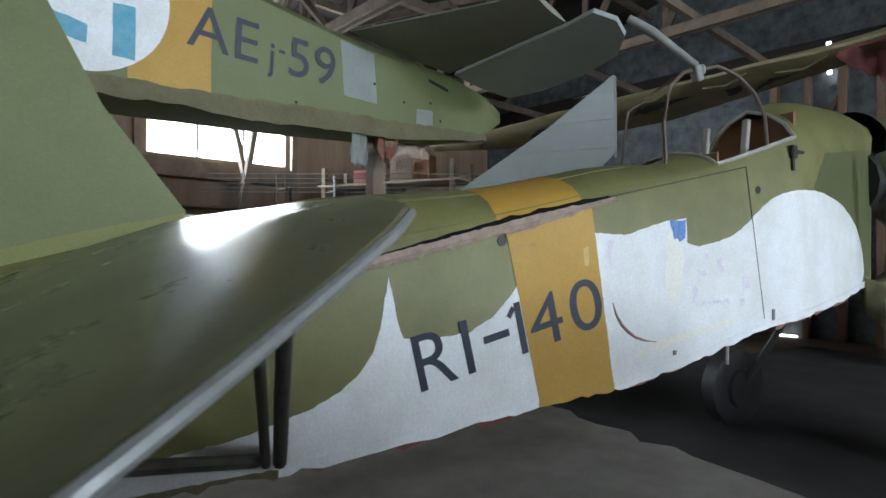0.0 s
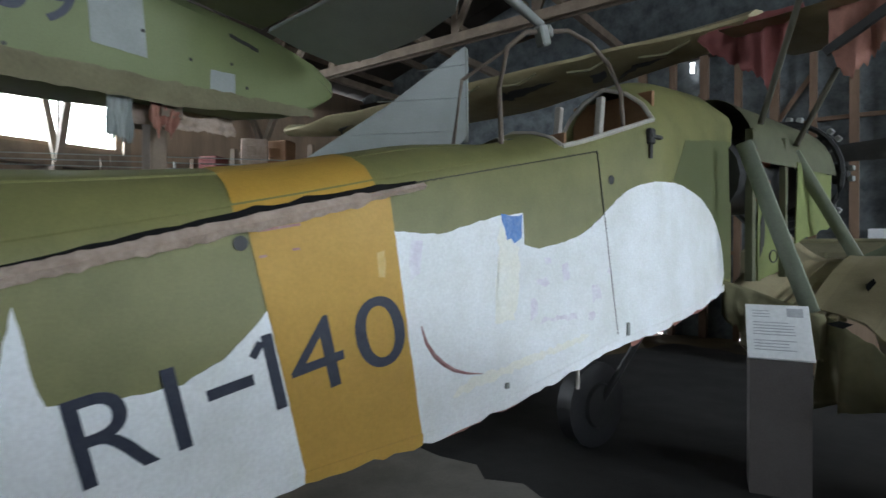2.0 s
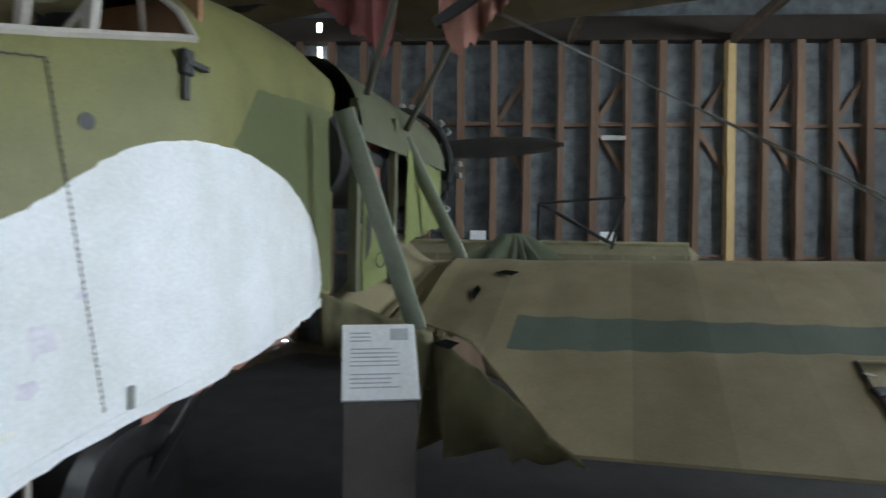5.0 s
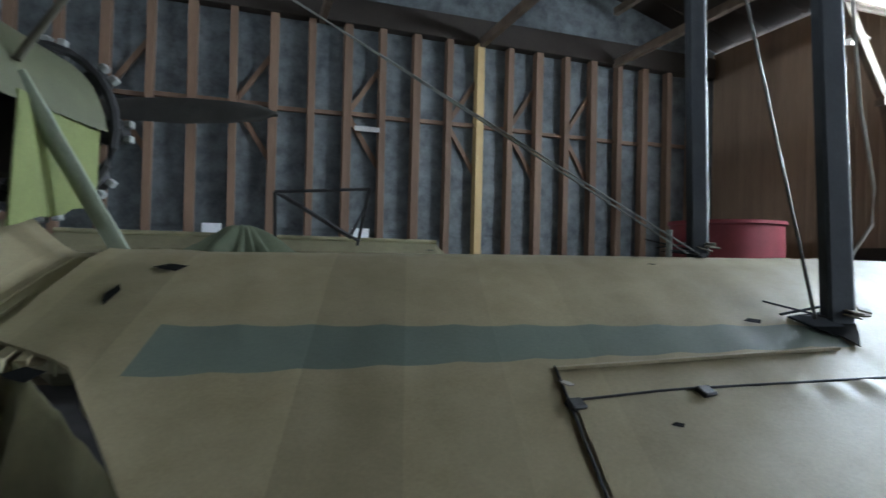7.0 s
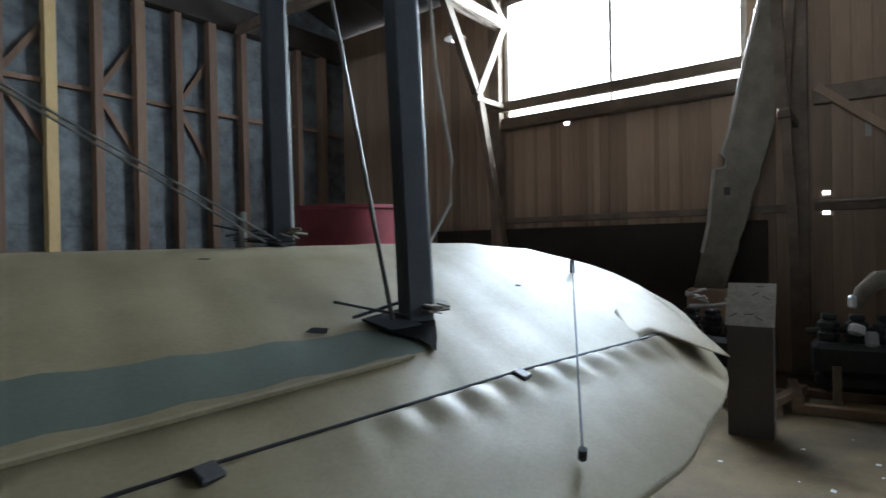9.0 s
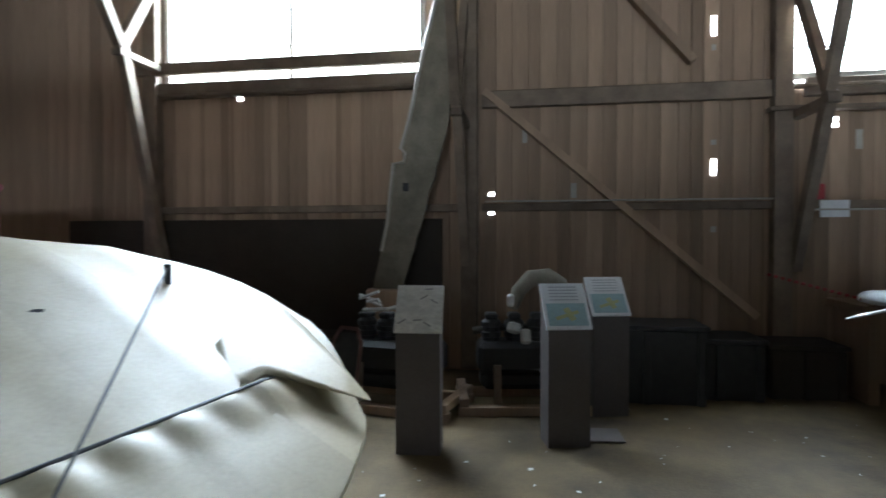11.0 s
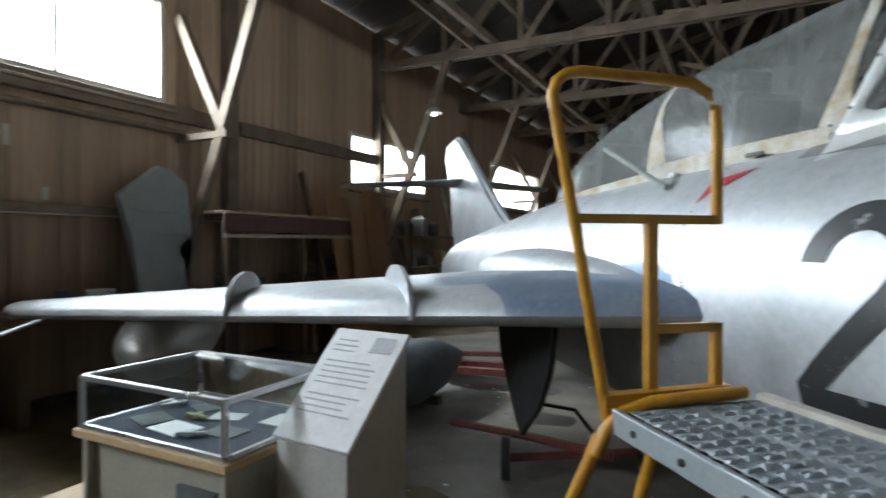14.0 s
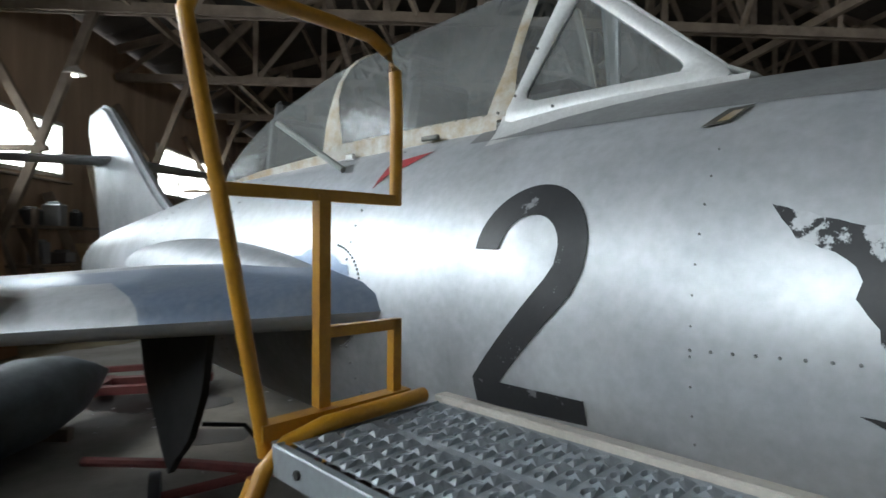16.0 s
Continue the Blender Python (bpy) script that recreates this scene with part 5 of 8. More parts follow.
for a, b, w, sd in ((-1.2, -2.0, 0.10, 1), (-2.5, -3.7, 0.16, 2), (-3.2, -3.5, 0.4, 3), (-4.4, -5.6, 0.10, 4), (-1.9, -2.3, 0.3, 5), (-6.0, -6.8, 0.06, 6)):
    o = [(a, 3.4 + 0.233 * a + 0.3), ((a + b) / 2, 3.4 + 0.233 * a + 0.3 + w), (b, 3.4 + 0.233 * b + 0.75), ((a + b) / 2, 3.4 + 0.233 * b + 0.45)]
    part("tear", plate(bmesh.new(), ragged(o, 0.10, 0.03, sd), "z", 3.735 - 0.014 * abs(a + b) / 2 - 0.006, 0.004), M_black, pw, "dark long tear in the fabric")
for a in (-0.9, -1.7, -2.6, -3.4):
    part("loose_strip", tube(bmesh.new(), [(a, 3.5 + 0.233 * a, 3.76), (a - 0.2, 3.42 + 0.233 * a, 3.66), (a - 0.5, 3.4 + 0.233 * a, 3.70)], 0.014, 6, flat=2.0), M_sack, pw)
drape("torn_fabric", (-0.85, 3.35, 3.86), (0.12, 3.3, 3.80), 0.75, M_red, 1.4, 11, "faded red torn fabric hanging from the wing", 0.10, shape=[(0, 0.12), (0.25, 0.45), (0.45, 0.62), (0.66, 0.9), (0.78, 0.98), (0.86, 0.5), (1, 0.1)])
drape("torn_fabric", (0.30, 3.3, 3.72), (1.0, 3.3, 3.70), 0.68, M_pink, 1.2, 12, "salmon torn fabric hanging from the wing", 0.08, shape=[(0, 0.45), (0.12, 0.85), (0.28, 1.0), (0.4, 0.75), (0.62, 0.5), (0.85, 0.3), (1, 0.1)])
part("broken_spar", beam(bmesh.new(), (0.30, 3.22, 3.30), (1.05, 3.22, 3.72), 0.05, 0.07), M_dark, ripon, "dark broken spar end")


# ---- second fuselage hung behind, tail to the north ----
AX = -3.9
aero = empty("aircraft_fuselage", pose(AX, 0, 0), "green fuselage of an old aircraft raised on a stand, marked AEj-59", "aircraft")
AB = [(-3.5, 2.45), (-0.2, 2.62), (1.25, 2.65), (2.7, 2.69), (3.3, 2.80), (3.62, 3.02)]
AT = [(-3.5, 3.8), (0, 3.78), (1.7, 3.52), (2.9, 3.42), (3.4, 3.3), (3.62, 3.16)]
AW = [(-3.5, 0.9), (1.5, 0.7), (3.0, 0.35), (3.62, 0.06)]
rings = []
for k in range(37):
    y = -3.5 + 7.12 * k / 36
    b, t, w = lerp(AB, y), lerp(AT, y), lerp(AW, y)
    rings.append([(0, y, b + 0.03), (0, y, t - 0.12), (-w * 0.15, y, t - 0.03), (-w * 0.5, y, t), (-w * 0.85, y, t - 0.03), (-w, y, t - 0.12), (-w, y, b + 0.03), (-w * 0.85, y, b), (-w * 0.15, y, b)])
bm = bmesh.new()
loft(bm, rings)
part("fuselage_skin", bm, M_green, aero, "light green painted fuselage skin", smooth=True)


def apaint(name, pts, mat, lift, label="", jit=0.002, seed=1):
    return part(name, plate(bmesh.new(), ragged(pts, 0.05, jit, seed), "x", lift, 0.0015), mat, aero, label)


apaint("yellow_band", [(0.03, 2.67), (0.56, 2.68), (0.56, 3.62), (0.03, 3.62)], M_yellow, 0.003, "ochre yellow fuselage band")
disc = [(-0.25 + 0.53 * math.cos(k * math.tau / 40), 3.26 + 0.53 * math.sin(k * math.tau / 40)) for k in range(40)]
apaint("white_roundel", [p for p in disc], M_white, 0.005, "worn white disc marking", 0.0)
apaint("blue_bar", [(-0.06, 2.86), (0.07, 2.86), (0.07, 3.2), (-0.06, 3.2)], M_blue, 0.0075, "cyan blue bar of the disc marking", 0.004, 3)
apaint("blue_bar", [(-0.56, 2.98), (-0.2, 2.90), (-0.2, 3.02), (-0.56, 3.10)], M_blue, 0.0075, "", 0.004, 4)
AL = Matrix(((0, 0, 1, 0), (1, 0, 0, 0), (0, 1, 0, 0), (0, 0, 0, 1)))
def aletter(s, size, y, z, sq=1.0):
    part("serial_lettering", lettering(s, size, Matrix.Translation((0.008, y, z)) @ Matrix.Rotation(radians(-2.5), 4, "X") @ AL, 0.0008, sq, 1.05), M_navy, aero, "navy AEj-59 serial lettering")
aletter("AE", 0.44, 0.39, 3.05, 1.0)
aletter("j", 0.30, 0.98, 3.02, 1.0)
aletter("-", 0.26, 1.06, 3.11, 0.8)
aletter("59", 0.44, 1.13, 3.01, 1.0)
apaint("grey_patch", [(1.66, 2.94), (2.0, 2.93), (1.96, 3.36), (1.62, 3.40)], M_grey, 0.004, "grey repair panel")
apaint("green_patch", [(2.45, 2.78), (2.65, 2.80), (2.65, 2.98), (2.45, 2.97)], M_grey, 0.004)
for y, z in ((2.3, 3.0), (2.62, 3.05), (1.2, 2.75), (1.22, 2.8), (2.75, 2.9), (1.97, 3.1), (0.6, 3.58)):
    apaint("rivet_hole", [(y + 0.014 * math.cos(k), z + 0.014 * math.sin(k)) for k in range(6)], M_dark, 0.006, "", 0)
apaint("slot", [(2.6, 3.25), (2.85, 3.2), (2.85, 3.23), (2.6, 3.28)], M_black, 0.004)
hm = plate(bmesh.new(), ragged([(-1.2, 2.68), (3.4, 2.86), (3.4, 2.80), (2.2, 2.64), (1.4, 2.63), (1.0, 2.6), (0.3, 2.62), (-1.2, 2.56)], 0.07, 0.012, 5), "x", 0.004, 0.004)
part("torn_edge", hm, M_cloth, aero, "ragged lower fabric edge")
drape("torn_fabric", (-0.2, 1.9, 2.66), (-0.25, 2.8, 2.70), 0.14, M_torn, 3, 21, "torn brown fabric under the tail", 0.03, aero)
# tailplane and elevator, toward the walkway
def quad_slab(name, top, thick, mat, parent, label=""):
    """A thin tapered surface between four corners."""
    bm = bmesh.new()
    n = 8
    a, b, c, d = [Vector(p) for p in top]
    up, dn = [], []
    for i in range(n + 1):
        u = i / n
        e, f = a.lerp(b, u), d.lerp(c, u)
        rowu, rowd = [], []
        for j in range(n + 1):
            v = j / n
            p = e.lerp(f, v)
            t = thick * math.sin(math.pi * (0.05 + 0.9 * v)) * (0.35 + 0.65 * math.sin(math.pi * (0.1 + 0.8 * u)))
            rowu.append(p + Vector((0, 0, t * 0.5)))
            rowd.append(p - Vector((0, 0, t * 0.5)))
        up.append(rowu)
        dn.append(rowd)
    vu, vd = loft(bm, up, closed=False), loft(bm, dn, closed=False)
    for i in range(n):
        bm.faces.new((vu[i][0], vu[i + 1][0], vd[i + 1][0], vd[i][0]))
        bm.faces.new((vu[i][n], vu[i + 1][n], vd[i + 1][n], vd[i][n]))
        bm.faces.new((vu[0][i], vu[0][i + 1], vd[0][i + 1], vd[0][i]))
        bm.faces.new((vu[n][i], vu[n][i + 1], vd[n][i + 1], vd[n][i]))
    return part(name, bm, mat, parent, label, smooth=True)


GG = material("grey_green_tail_dope", (0.24, 0.25, 0.20), 0.5, alt=(0.18, 0.19, 0.15), scale=3, fine=80, bump=0.06)
quad_slab("tailplane", [(-0.05, 1.75, 3.52), (1.5, 2.3, 3.50), (1.42, 2.8, 3.46), (-0.05, 2.92, 3.42)], 0.09, GG, aero, "grey-green tailplane")
el = bmesh.new()
pts = [(-0.02, 2.96), (1.42, 2.84), (1.66, 2.80), (1.78, 2.95), (1.76, 3.12), (1.60, 3.3), (1.2, 3.42), (0.7, 3.48), (0.3, 3.46), (0.1, 3.2)]
plate(el, pts, "z", 0, 0.045)
PG = material("pale_blue_grey_dope", (0.34, 0.37, 0.36), 0.5, alt=(0.27, 0.29, 0.27), scale=3, fine=80, bump=0.06)
eo = part("elevator", el, PG, aero, "blue-grey drooped elevator")
eo.matrix_basis = Matrix.Translation((0, 2.9, 3.42)) @ Matrix.Rotation(radians(-24), 4, "X") @ Matrix.Translation((0, -2.9, 0))
part("support_stand", boxes(((0.12, 0.12, 2.6), (-0.4, -1.0, 1.3)), ((0.12, 0.12, 2.65), (-0.3, 2.2, 1.32)), ((0.1, 3.3, 0.12), (-0.35, 0.6, 0.5)), ((0.6, 0.15, 0.1), (-0.35, 2.2, 2.63)), ((0.8, 0.15, 0.1), (-0.4, -1.0, 2.52))), M_beam, aero, "timber support stand")
# loose grey rudder standing behind
rud = bmesh.new()
plate(rud, [(0.0, 0.18), (0.72, 0.78), (0.74, -0.05), (0.55, -0.25), (0.05, -0.3), (-0.95, -0.5)], "y", 0, 0.06)
bmesh.ops.bevel(rud, geom=[e for e in rud.edges if e.calc_face_angle(0) > 0.5], offset=0.015, segments=2, affect="EDGES")
ro = empty("tail_rudder", pose(0, 0, 0), "", "")
part("skin", rud, M_grey, ro)
part("hinge_post", tube(bmesh.new(), [(0.735, 0.03, -0.1), (0.725, 0.03, 0.75)], 0.022, 8), M_tube, ro)
for zz in (0.0, 0.3, 0.6):
    part("rib_tape", beam(bmesh.new(), (0.71, -0.004, zz), (max(-0.3, -0.55 + 1.2 * zz + 0.1), -0.004, zz - 0.1), 0.004, 0.03, (0, 1, 0)), M_grey, ro)
ro.matrix_world = pose(-3.45, 3.85, 2.75, 0, 0, 52)
tagged(ro, "blue-grey loose aircraft rudder stored behind the fuselage", "rudder")

# ---- pedestals with sign boards ----
M_crinkle = material("crinkled_plastic_wrap", (0.80, 0.79, 0.76), 0.25, alt=(0.55, 0.54, 0.52), scale=14, fine=22, bump=1.0, amount=0.8, stretch=(1, 2.5, 1))
def pedestal(m, h0, h1, label, kind, group="pedestals", w=0.34, d=0.36, mat=None):
    """A box with a sloped top; local -y is its reading side."""
    mat = mat or M_ped
    pd = empty("sign_pedestal", m, label, "sign stand", group)
    bm = bmesh.new()
    plate(bm, [(-d / 2, 0.0), (d / 2, 0.0), (d / 2, h1 - 0.03), (-d / 2, h0 - 0.03)], "x", -w / 2, w)
    part("body", bm, mat, pd)
    ang = math.degrees(math.atan2(h1 - h0, d))
    ln = math.hypot(h1 - h0, d)
    S = pose(0, 0, (h0 + h1) / 2 - 0.012, ang, 0, 0)
    def on(name, bm, mat, label=""):
        bm.transform(S)
        return part(name, bm, mat, pd, label)
    if kind == "foil":
        on("sign_board", one((w + 0.03, ln + 0.02, 0.018), bevel=0.003), M_crinkle, "board wrapped in crumpled shiny plastic")
    else:
        on("sign_board", one((w + 0.03, ln + 0.02, 0.018), bevel=0.003), M_paper, "white printed information board")
    z = 0.0108
    if kind == "text":
        on("logo", one((0.10, 0.075, 0.002), (w / 2 - 0.075, ln / 2 - 0.06, z)), M_ink)
        r5 = random.Random(int(h0 * 1000) + 7)
        for k in range(14):
            yy = ln / 2 - 0.05 - 0.026 * k
            ww = (0.12 if k < 3 else 0.26) * r5.uniform(0.8, 1.0)
            if yy > -ln / 2 + 0.03 and k not in (3, 9):
                on("text_line", one((ww, 0.006, 0.002), (-w / 2 + 0.03 + ww / 2, yy, z)), M_ink)
    elif kind == "picture":
        on("picture", one((w - 0.02, ln * 0.5, 0.002), (0, -ln * 0.2, z)), M_blue2, "printed picture of an aircraft")
        on("picture_shape", one((0.2, 0.03, 0.002), (0.0, -ln * 0.22, z + 0.002), (0, 0, 18)), M_yelp)
        on("picture_shape", one((0.05, 0.12, 0.002), (0.02, -ln * 0.2, z + 0.003), (0, 0, 24)), M_yelp)
        for k in range(5):
            on("text_line", one((w * 0.7, 0.008, 0.002), (0, ln * 0.43 - 0.03 * k, z)), M_ink)
    else:
        r5 = random.Random(5)
        for k in range(6):
            on("crease", one((0.07, 0.012, 0.006), (r5.uniform(-0.13, 0.13), r5.uniform(-0.2, 0.2), z), (0, r5.uniform(-10, 10), r5.uniform(-40, 40)), 0.002), M_foil)
    return pd


M_blue2 = material("printed_sky_blue", (0.30, 0.42, 0.46), 0.4, alt=(0.24, 0.33, 0.33), scale=6, fine=40, bump=0.0)
M_yelp = material("printed_yellow", (0.42, 0.42, 0.20), 0.4, scale=6, fine=40, bump=0.0)
M_foil = material("crumpled_plastic", (0.7, 0.7, 0.7), 0.15, metal=0.5, scale=8, fine=50)
pedestal(pose(-0.585, 4.79, 0, 0, 0, 12), 0.955, 1.28, "dark grey pedestal with a white text board beside the biplane", "text", w=0.37, d=0.31)
pedestal(pose(7.00, 3.99, 0, 0, 0, -86), 0.955, 1.28, "dark grey pedestal with a crumpled plastic-covered board", "foil", d=0.22)
pedestal(pose(7.345, 2.862, 0, 0, 0, -76), 0.955, 1.28, "dark grey pedestal with a picture board", "picture", d=0.24)
pedestal(pose(8.20, 2.433, 0, 0, 0, -76), 0.955, 1.28, "dark grey pedestal with a picture board behind another", "picture", d=0.24)
pedestal(pose(4.53, 0.845, 0, 0, 0, 176), 0.955, 1.30, "pale grey pedestal with a white text board beside the display case", "text", mat=M_pedw)
for x, y, rz in ((7.52, 2.62, 4),):
    tagged(part("loose_board", one((0.32, 0.42, 0.012), (x, y - 0.02, 0.016), (0, 0, rz), 0.003), M_ped), "flat dark board lying on the floor beside a pedestal", "board")

# torn fabric under the tail of the stored fuselage
drape("torn_fabric", (-0.05, 1.77, 2.67), (-0.05, 1.94, 2.67), 0.30, M_grey, 0.8, 31, "grey torn fabric hanging below the fuselage", 0.03, parent=aero)
drape("torn_fabric", (-0.05, 2.04, 2.66), (-0.05, 2.24, 2.63), 0.24, M_pink, 1.2, 32, "pinkish torn fabric hanging below the fuselage", 0.03, parent=aero, shape=[(0, 0.6), (0.3, 1), (0.5, 0.5), (0.8, 0.9), (1, 0.2)])


M_worn = material("flaking_black_paint", (0.022, 0.023, 0.025), 0.45, alt=(0.30, 0.31, 0.32), scale=12, fine=60, bump=0.05, amount=0.6)
M_flake = material("flaked_black_emblem", (0.024, 0.025, 0.027), 0.5, alt=(0.50, 0.52, 0.54), scale=9, fine=60, bump=0.05, amount=1.0)
for nd in M_flake.node_tree.nodes:
    if nd.type == "VALTORGB":
        nd.color_ramp.elements[0].position, nd.color_ramp.elements[1].position = 0.50, 0.53
for nd in M_worn.node_tree.nodes:
    if nd.type == "VALTORGB":
        nd.color_ramp.elements[0].position, nd.color_ramp.elements[1].position = 0.6, 0.63
# ---- the silver jet, nose to local +y, its right wing along local +x ----
JET = Matrix.Translation((1.8 * 0.76, 1.8 * 0.65, 0)) @ pose(0, 0, 0, 0, 0, 40.54)
jet = empty("jet_fighter", JET, "silver swept-wing jet trainer marked with a black 2", "aircraft")
FR = [(-8.6, 0.30), (-8.0, 0.42), (-7.0, 0.52), (-6.0, 0.61), (-5.0, 0.69), (-4.0, 0.74), (-3.0, 0.765), (-1.5, 0.765), (-0.6, 0.73), (0.2, 0.63), (0.75, 0.47)]
FZ = [(-8.6, 1.28), (-7.0, 1.30), (-6.0, 1.31), (-5.0, 1.335), (-4.0, 1.36), (-3.0, 1.38), (-1.5, 1.39), (-0.6, 1.40), (0.75, 1.42)]
NSEG = 48


def jet_ring(y, grow=0.0):
    r, z = curve_table(FR, y) + grow, lerp(FZ, y)
    return [(r * math.cos(k * math.tau / NSEG), y, z + r * math.sin(k * math.tau / NSEG)) for k in range(NSEG)]


def jet_surface(y, z, lift=0.0):
    r, zc = curve_table(FR, y) + lift, lerp(FZ, y)
    return Vector((math.sqrt(max(0.0004, r * r - (z - zc) ** 2)), y, z))


bm = bmesh.new()
yj = [-8.6 + 0.17 * k for k in range(55)] + [0.75]
loft(bm, [jet_ring(y) for y in yj], cap=False)
part("fuselage", bm, M_alu, jet, "silver painted metal fuselage", smooth=True)
bm = bmesh.new()
loft(bm, [jet_ring(0.75), jet_ring(0.70, -0.06), jet_ring(0.2, -0.2)], cap=False)
part("intake", bm, M_dark, jet, smooth=True)
part("intake_splitter", one((0.08, 0.8, 0.85), (0, 0.3, 1.42), (0, 0, 0), 0.03), M_alud, jet)
part("tail_pipe", tube(bmesh.new(), [(0, -8.65, 1.28), (0, -8.3, 1.28)], 0.28, 24, caps=True), M_dark, jet, smooth=True)


def skin_patch(name, outline, mat, lift=0.003, label=""):
    """A painted area wrapped on the fuselage side: outline in (y, z); cut into strips."""
    bm = bmesh.new()
    plate(bm, outline, "x", 0, 0.001)
    for k in range(1, 12):
        zz = min(p[1] for p in outline) + (max(p[1] for p in outline) - min(p[1] for p in outline)) * k / 12
        bmesh.ops.bisect_plane(bm, geom=bm.verts[:] + bm.edges[:] + bm.faces[:], plane_co=(0, 0, zz), plane_no=(0, 0, 1))
    for v in bm.verts:
        lay = v.co.x
        v.co = jet_surface(v.co.y, v.co.z, lift + lay)
    return part(name, bm, mat, jet, label, smooth=True)


def ribbon(name, a, b, mat, lift, label=""):
    """A painted stroke on the fuselage side between two edge lines of (y, z)."""
    bm = bmesh.new()
    rows = []
    for p, q in zip(a, b):
        rows.append([jet_surface(p[0] + (q[0] - p[0]) * s / 3, p[1] + (q[1] - p[1]) * s / 3, lift) for s in range(4)])
    loft(bm, rows, closed=False)
    return part(name, bm, mat, jet, label, smooth=True)


NY0, NY1, NZ0, NZ1, NW = -1.625, -1.235, 1.125, 1.80, 0.092
ncx, nR = (NY0 + NY1) / 2, (NY1 - NY0) / 2
ncz = NZ1 - nR
outer, inner = [], []
for k in range(21):
    a = math.pi * k / 20
    outer.append((ncx - nR * math.cos(a), ncz + nR * math.sin(a) - 0.0))
    inner.append((ncx - (nR - NW) * math.cos(a), ncz + (nR - NW) * math.sin(a)))
outer += [(NY1 - 0.004, ncz - 0.05), (NY1 - 0.03, ncz - 0.115)]
inner += [(NY1 - NW - 0.005, ncz - 0.04), (NY1 - NW - 0.03, ncz - 0.08)]
for k in range(1, 9):
    u = k / 8
    outer.append((NY1 - 0.03 + (NY0 + NW * 1.15 - NY1 + 0.03) * u, ncz - 0.115 + (NZ0 + NW * 0.9 - ncz + 0.115) * u))
    inner.append((NY1 - NW - 0.03 + (NY0 - NY1 + NW + 0.03) * u, ncz - 0.08 + (NZ0 + NW * 0.9 - ncz + 0.08) * u))
ribbon("numeral", outer, inner, M_worn, 0.003, "worn black painted number 2")
ribbon("numeral_foot", [(NY0 + (NY1 - NY0) * k / 8, NZ0 + NW * 0.9) for k in range(9)], [(NY0 + (NY1 - NY0) * k / 8, NZ0 + 0.012 * k / 8) for k in range(9)], M_worn, 0.003)
# remains of a dark emblem by the nose
EMB = [(-0.81, 1.715), (-0.74, 1.695), (-0.67, 1.672), (-0.60, 1.662), (-0.50, 1.655), (-0.42, 1.655), (-0.44, 1.60), (-0.50, 1.615), (-0.53, 1.56), (-0.52, 1.50), (-0.555, 1.49), (-0.56, 1.44), (-0.52, 1.41), (-0.50, 1.36), (-0.575, 1.395),
       (-0.612, 1.445), (-0.60, 1.455), (-0.655, 1.525), (-0.632, 1.53), (-0.655, 1.585), (-0.69, 1.612), (-0.76, 1.645)]
skin_patch("emblem_remnant", ragged(EMB, 0.02, 0.004, 3), M_flake, 0.003, "flaking black remnant of an emblem")
skin_patch("emblem_remnant", ragged([(-0.64, 1.30), (-0.56, 1.268), (-0.46, 1.25), (-0.36, 1.255), (-0.45, 1.275), (-0.56, 1.29)], 0.02, 0.003, 3), M_black, 0.003, "flaking black remnant of an emblem")
skin_patch("red_mark", [(-2.30, 1.955), (-2.08, 1.985), (-2.17, 1.93), (-2.25, 1.90), (-2.30, 1.84)], M_redp, 0.003, "small red warning triangle")
skin_patch("root_patch", ragged([(-3.3, 1.42), (-2.42, 1.45), (-2.25, 1.44), (-2.28, 1.52), (-2.5, 1.60), (-2.8, 1.52), (-3.3, 1.46)], 0.05, 0.01, 2), M_alub, 0.003, "blue-grey worn area over the wing root")
rv = bmesh.new()
for k in range(11):
    p = jet_surface(-0.955, 1.86 - 0.07 * k, 0.001)
    bmesh.ops.create_icosphere(rv, subdivisions=1, radius=0.0035, matrix=Matrix.Translation(p))
for k in range(16):
    p = jet_surface(-0.955 + 0.045 * k, 1.385 + 0.002 * k, 0.001)
    bmesh.ops.create_icosphere(rv, subdivisions=1, radius=0.0045, matrix=Matrix.Translation(p))
for k in range(26):
    for y in (-2.3, -3.6, -4.9):
        a = radians(75 - 5.2 * k)
        r, zc = curve_table(FR, y), lerp(FZ, y)
        bmesh.ops.create_icosphere(rv, subdivisions=1, radius=0.006, matrix=Matrix.Translation((r * math.cos(a), y, zc + r * math.sin(a))))
for k in range(30):
    a = radians(-70 + 150 * k / 29)
    p = jet_surface(-2.42 + 0.24 * math.cos(a), 1.40 + 0.21 * math.sin(a), 0.001)
    bmesh.ops.create_icosphere(rv, subdivisions=1, radius=0.006, matrix=Matrix.Translation(p))
tagged(part("rivets", rv, M_alud, jet), kind="stuff")
skin_patch("access_panel", [(-1.02, 1.93), (-0.97, 1.98), (-0.91, 1.985), (-0.95, 1.935)], M_tarnish, 0.006, "small stained access plate")
skin_patch("access_slot", [(-0.985, 1.94), (-0.955, 1.97), (-0.93, 1.972), (-0.955, 1.942)], M_rust, 0.008)
# grey anti-glare deck on the upper nose
bm = bmesh.new()
rr = []
for y in np.linspace(-1.9, 0.7, 16):
    r, zc = curve_table(FR, y) + 0.0025, lerp(FZ, y)
    lo = 52
    rr.append([(r * math.cos(radians(a)), y, zc + r * math.sin(radians(a))) for a in np.linspace(lo, 180 - lo, 18)])
loft(bm, rr, closed=False)
part("deck_panel", bm, M_alud, jet, "dull grey weathered upper deck", smooth=True)

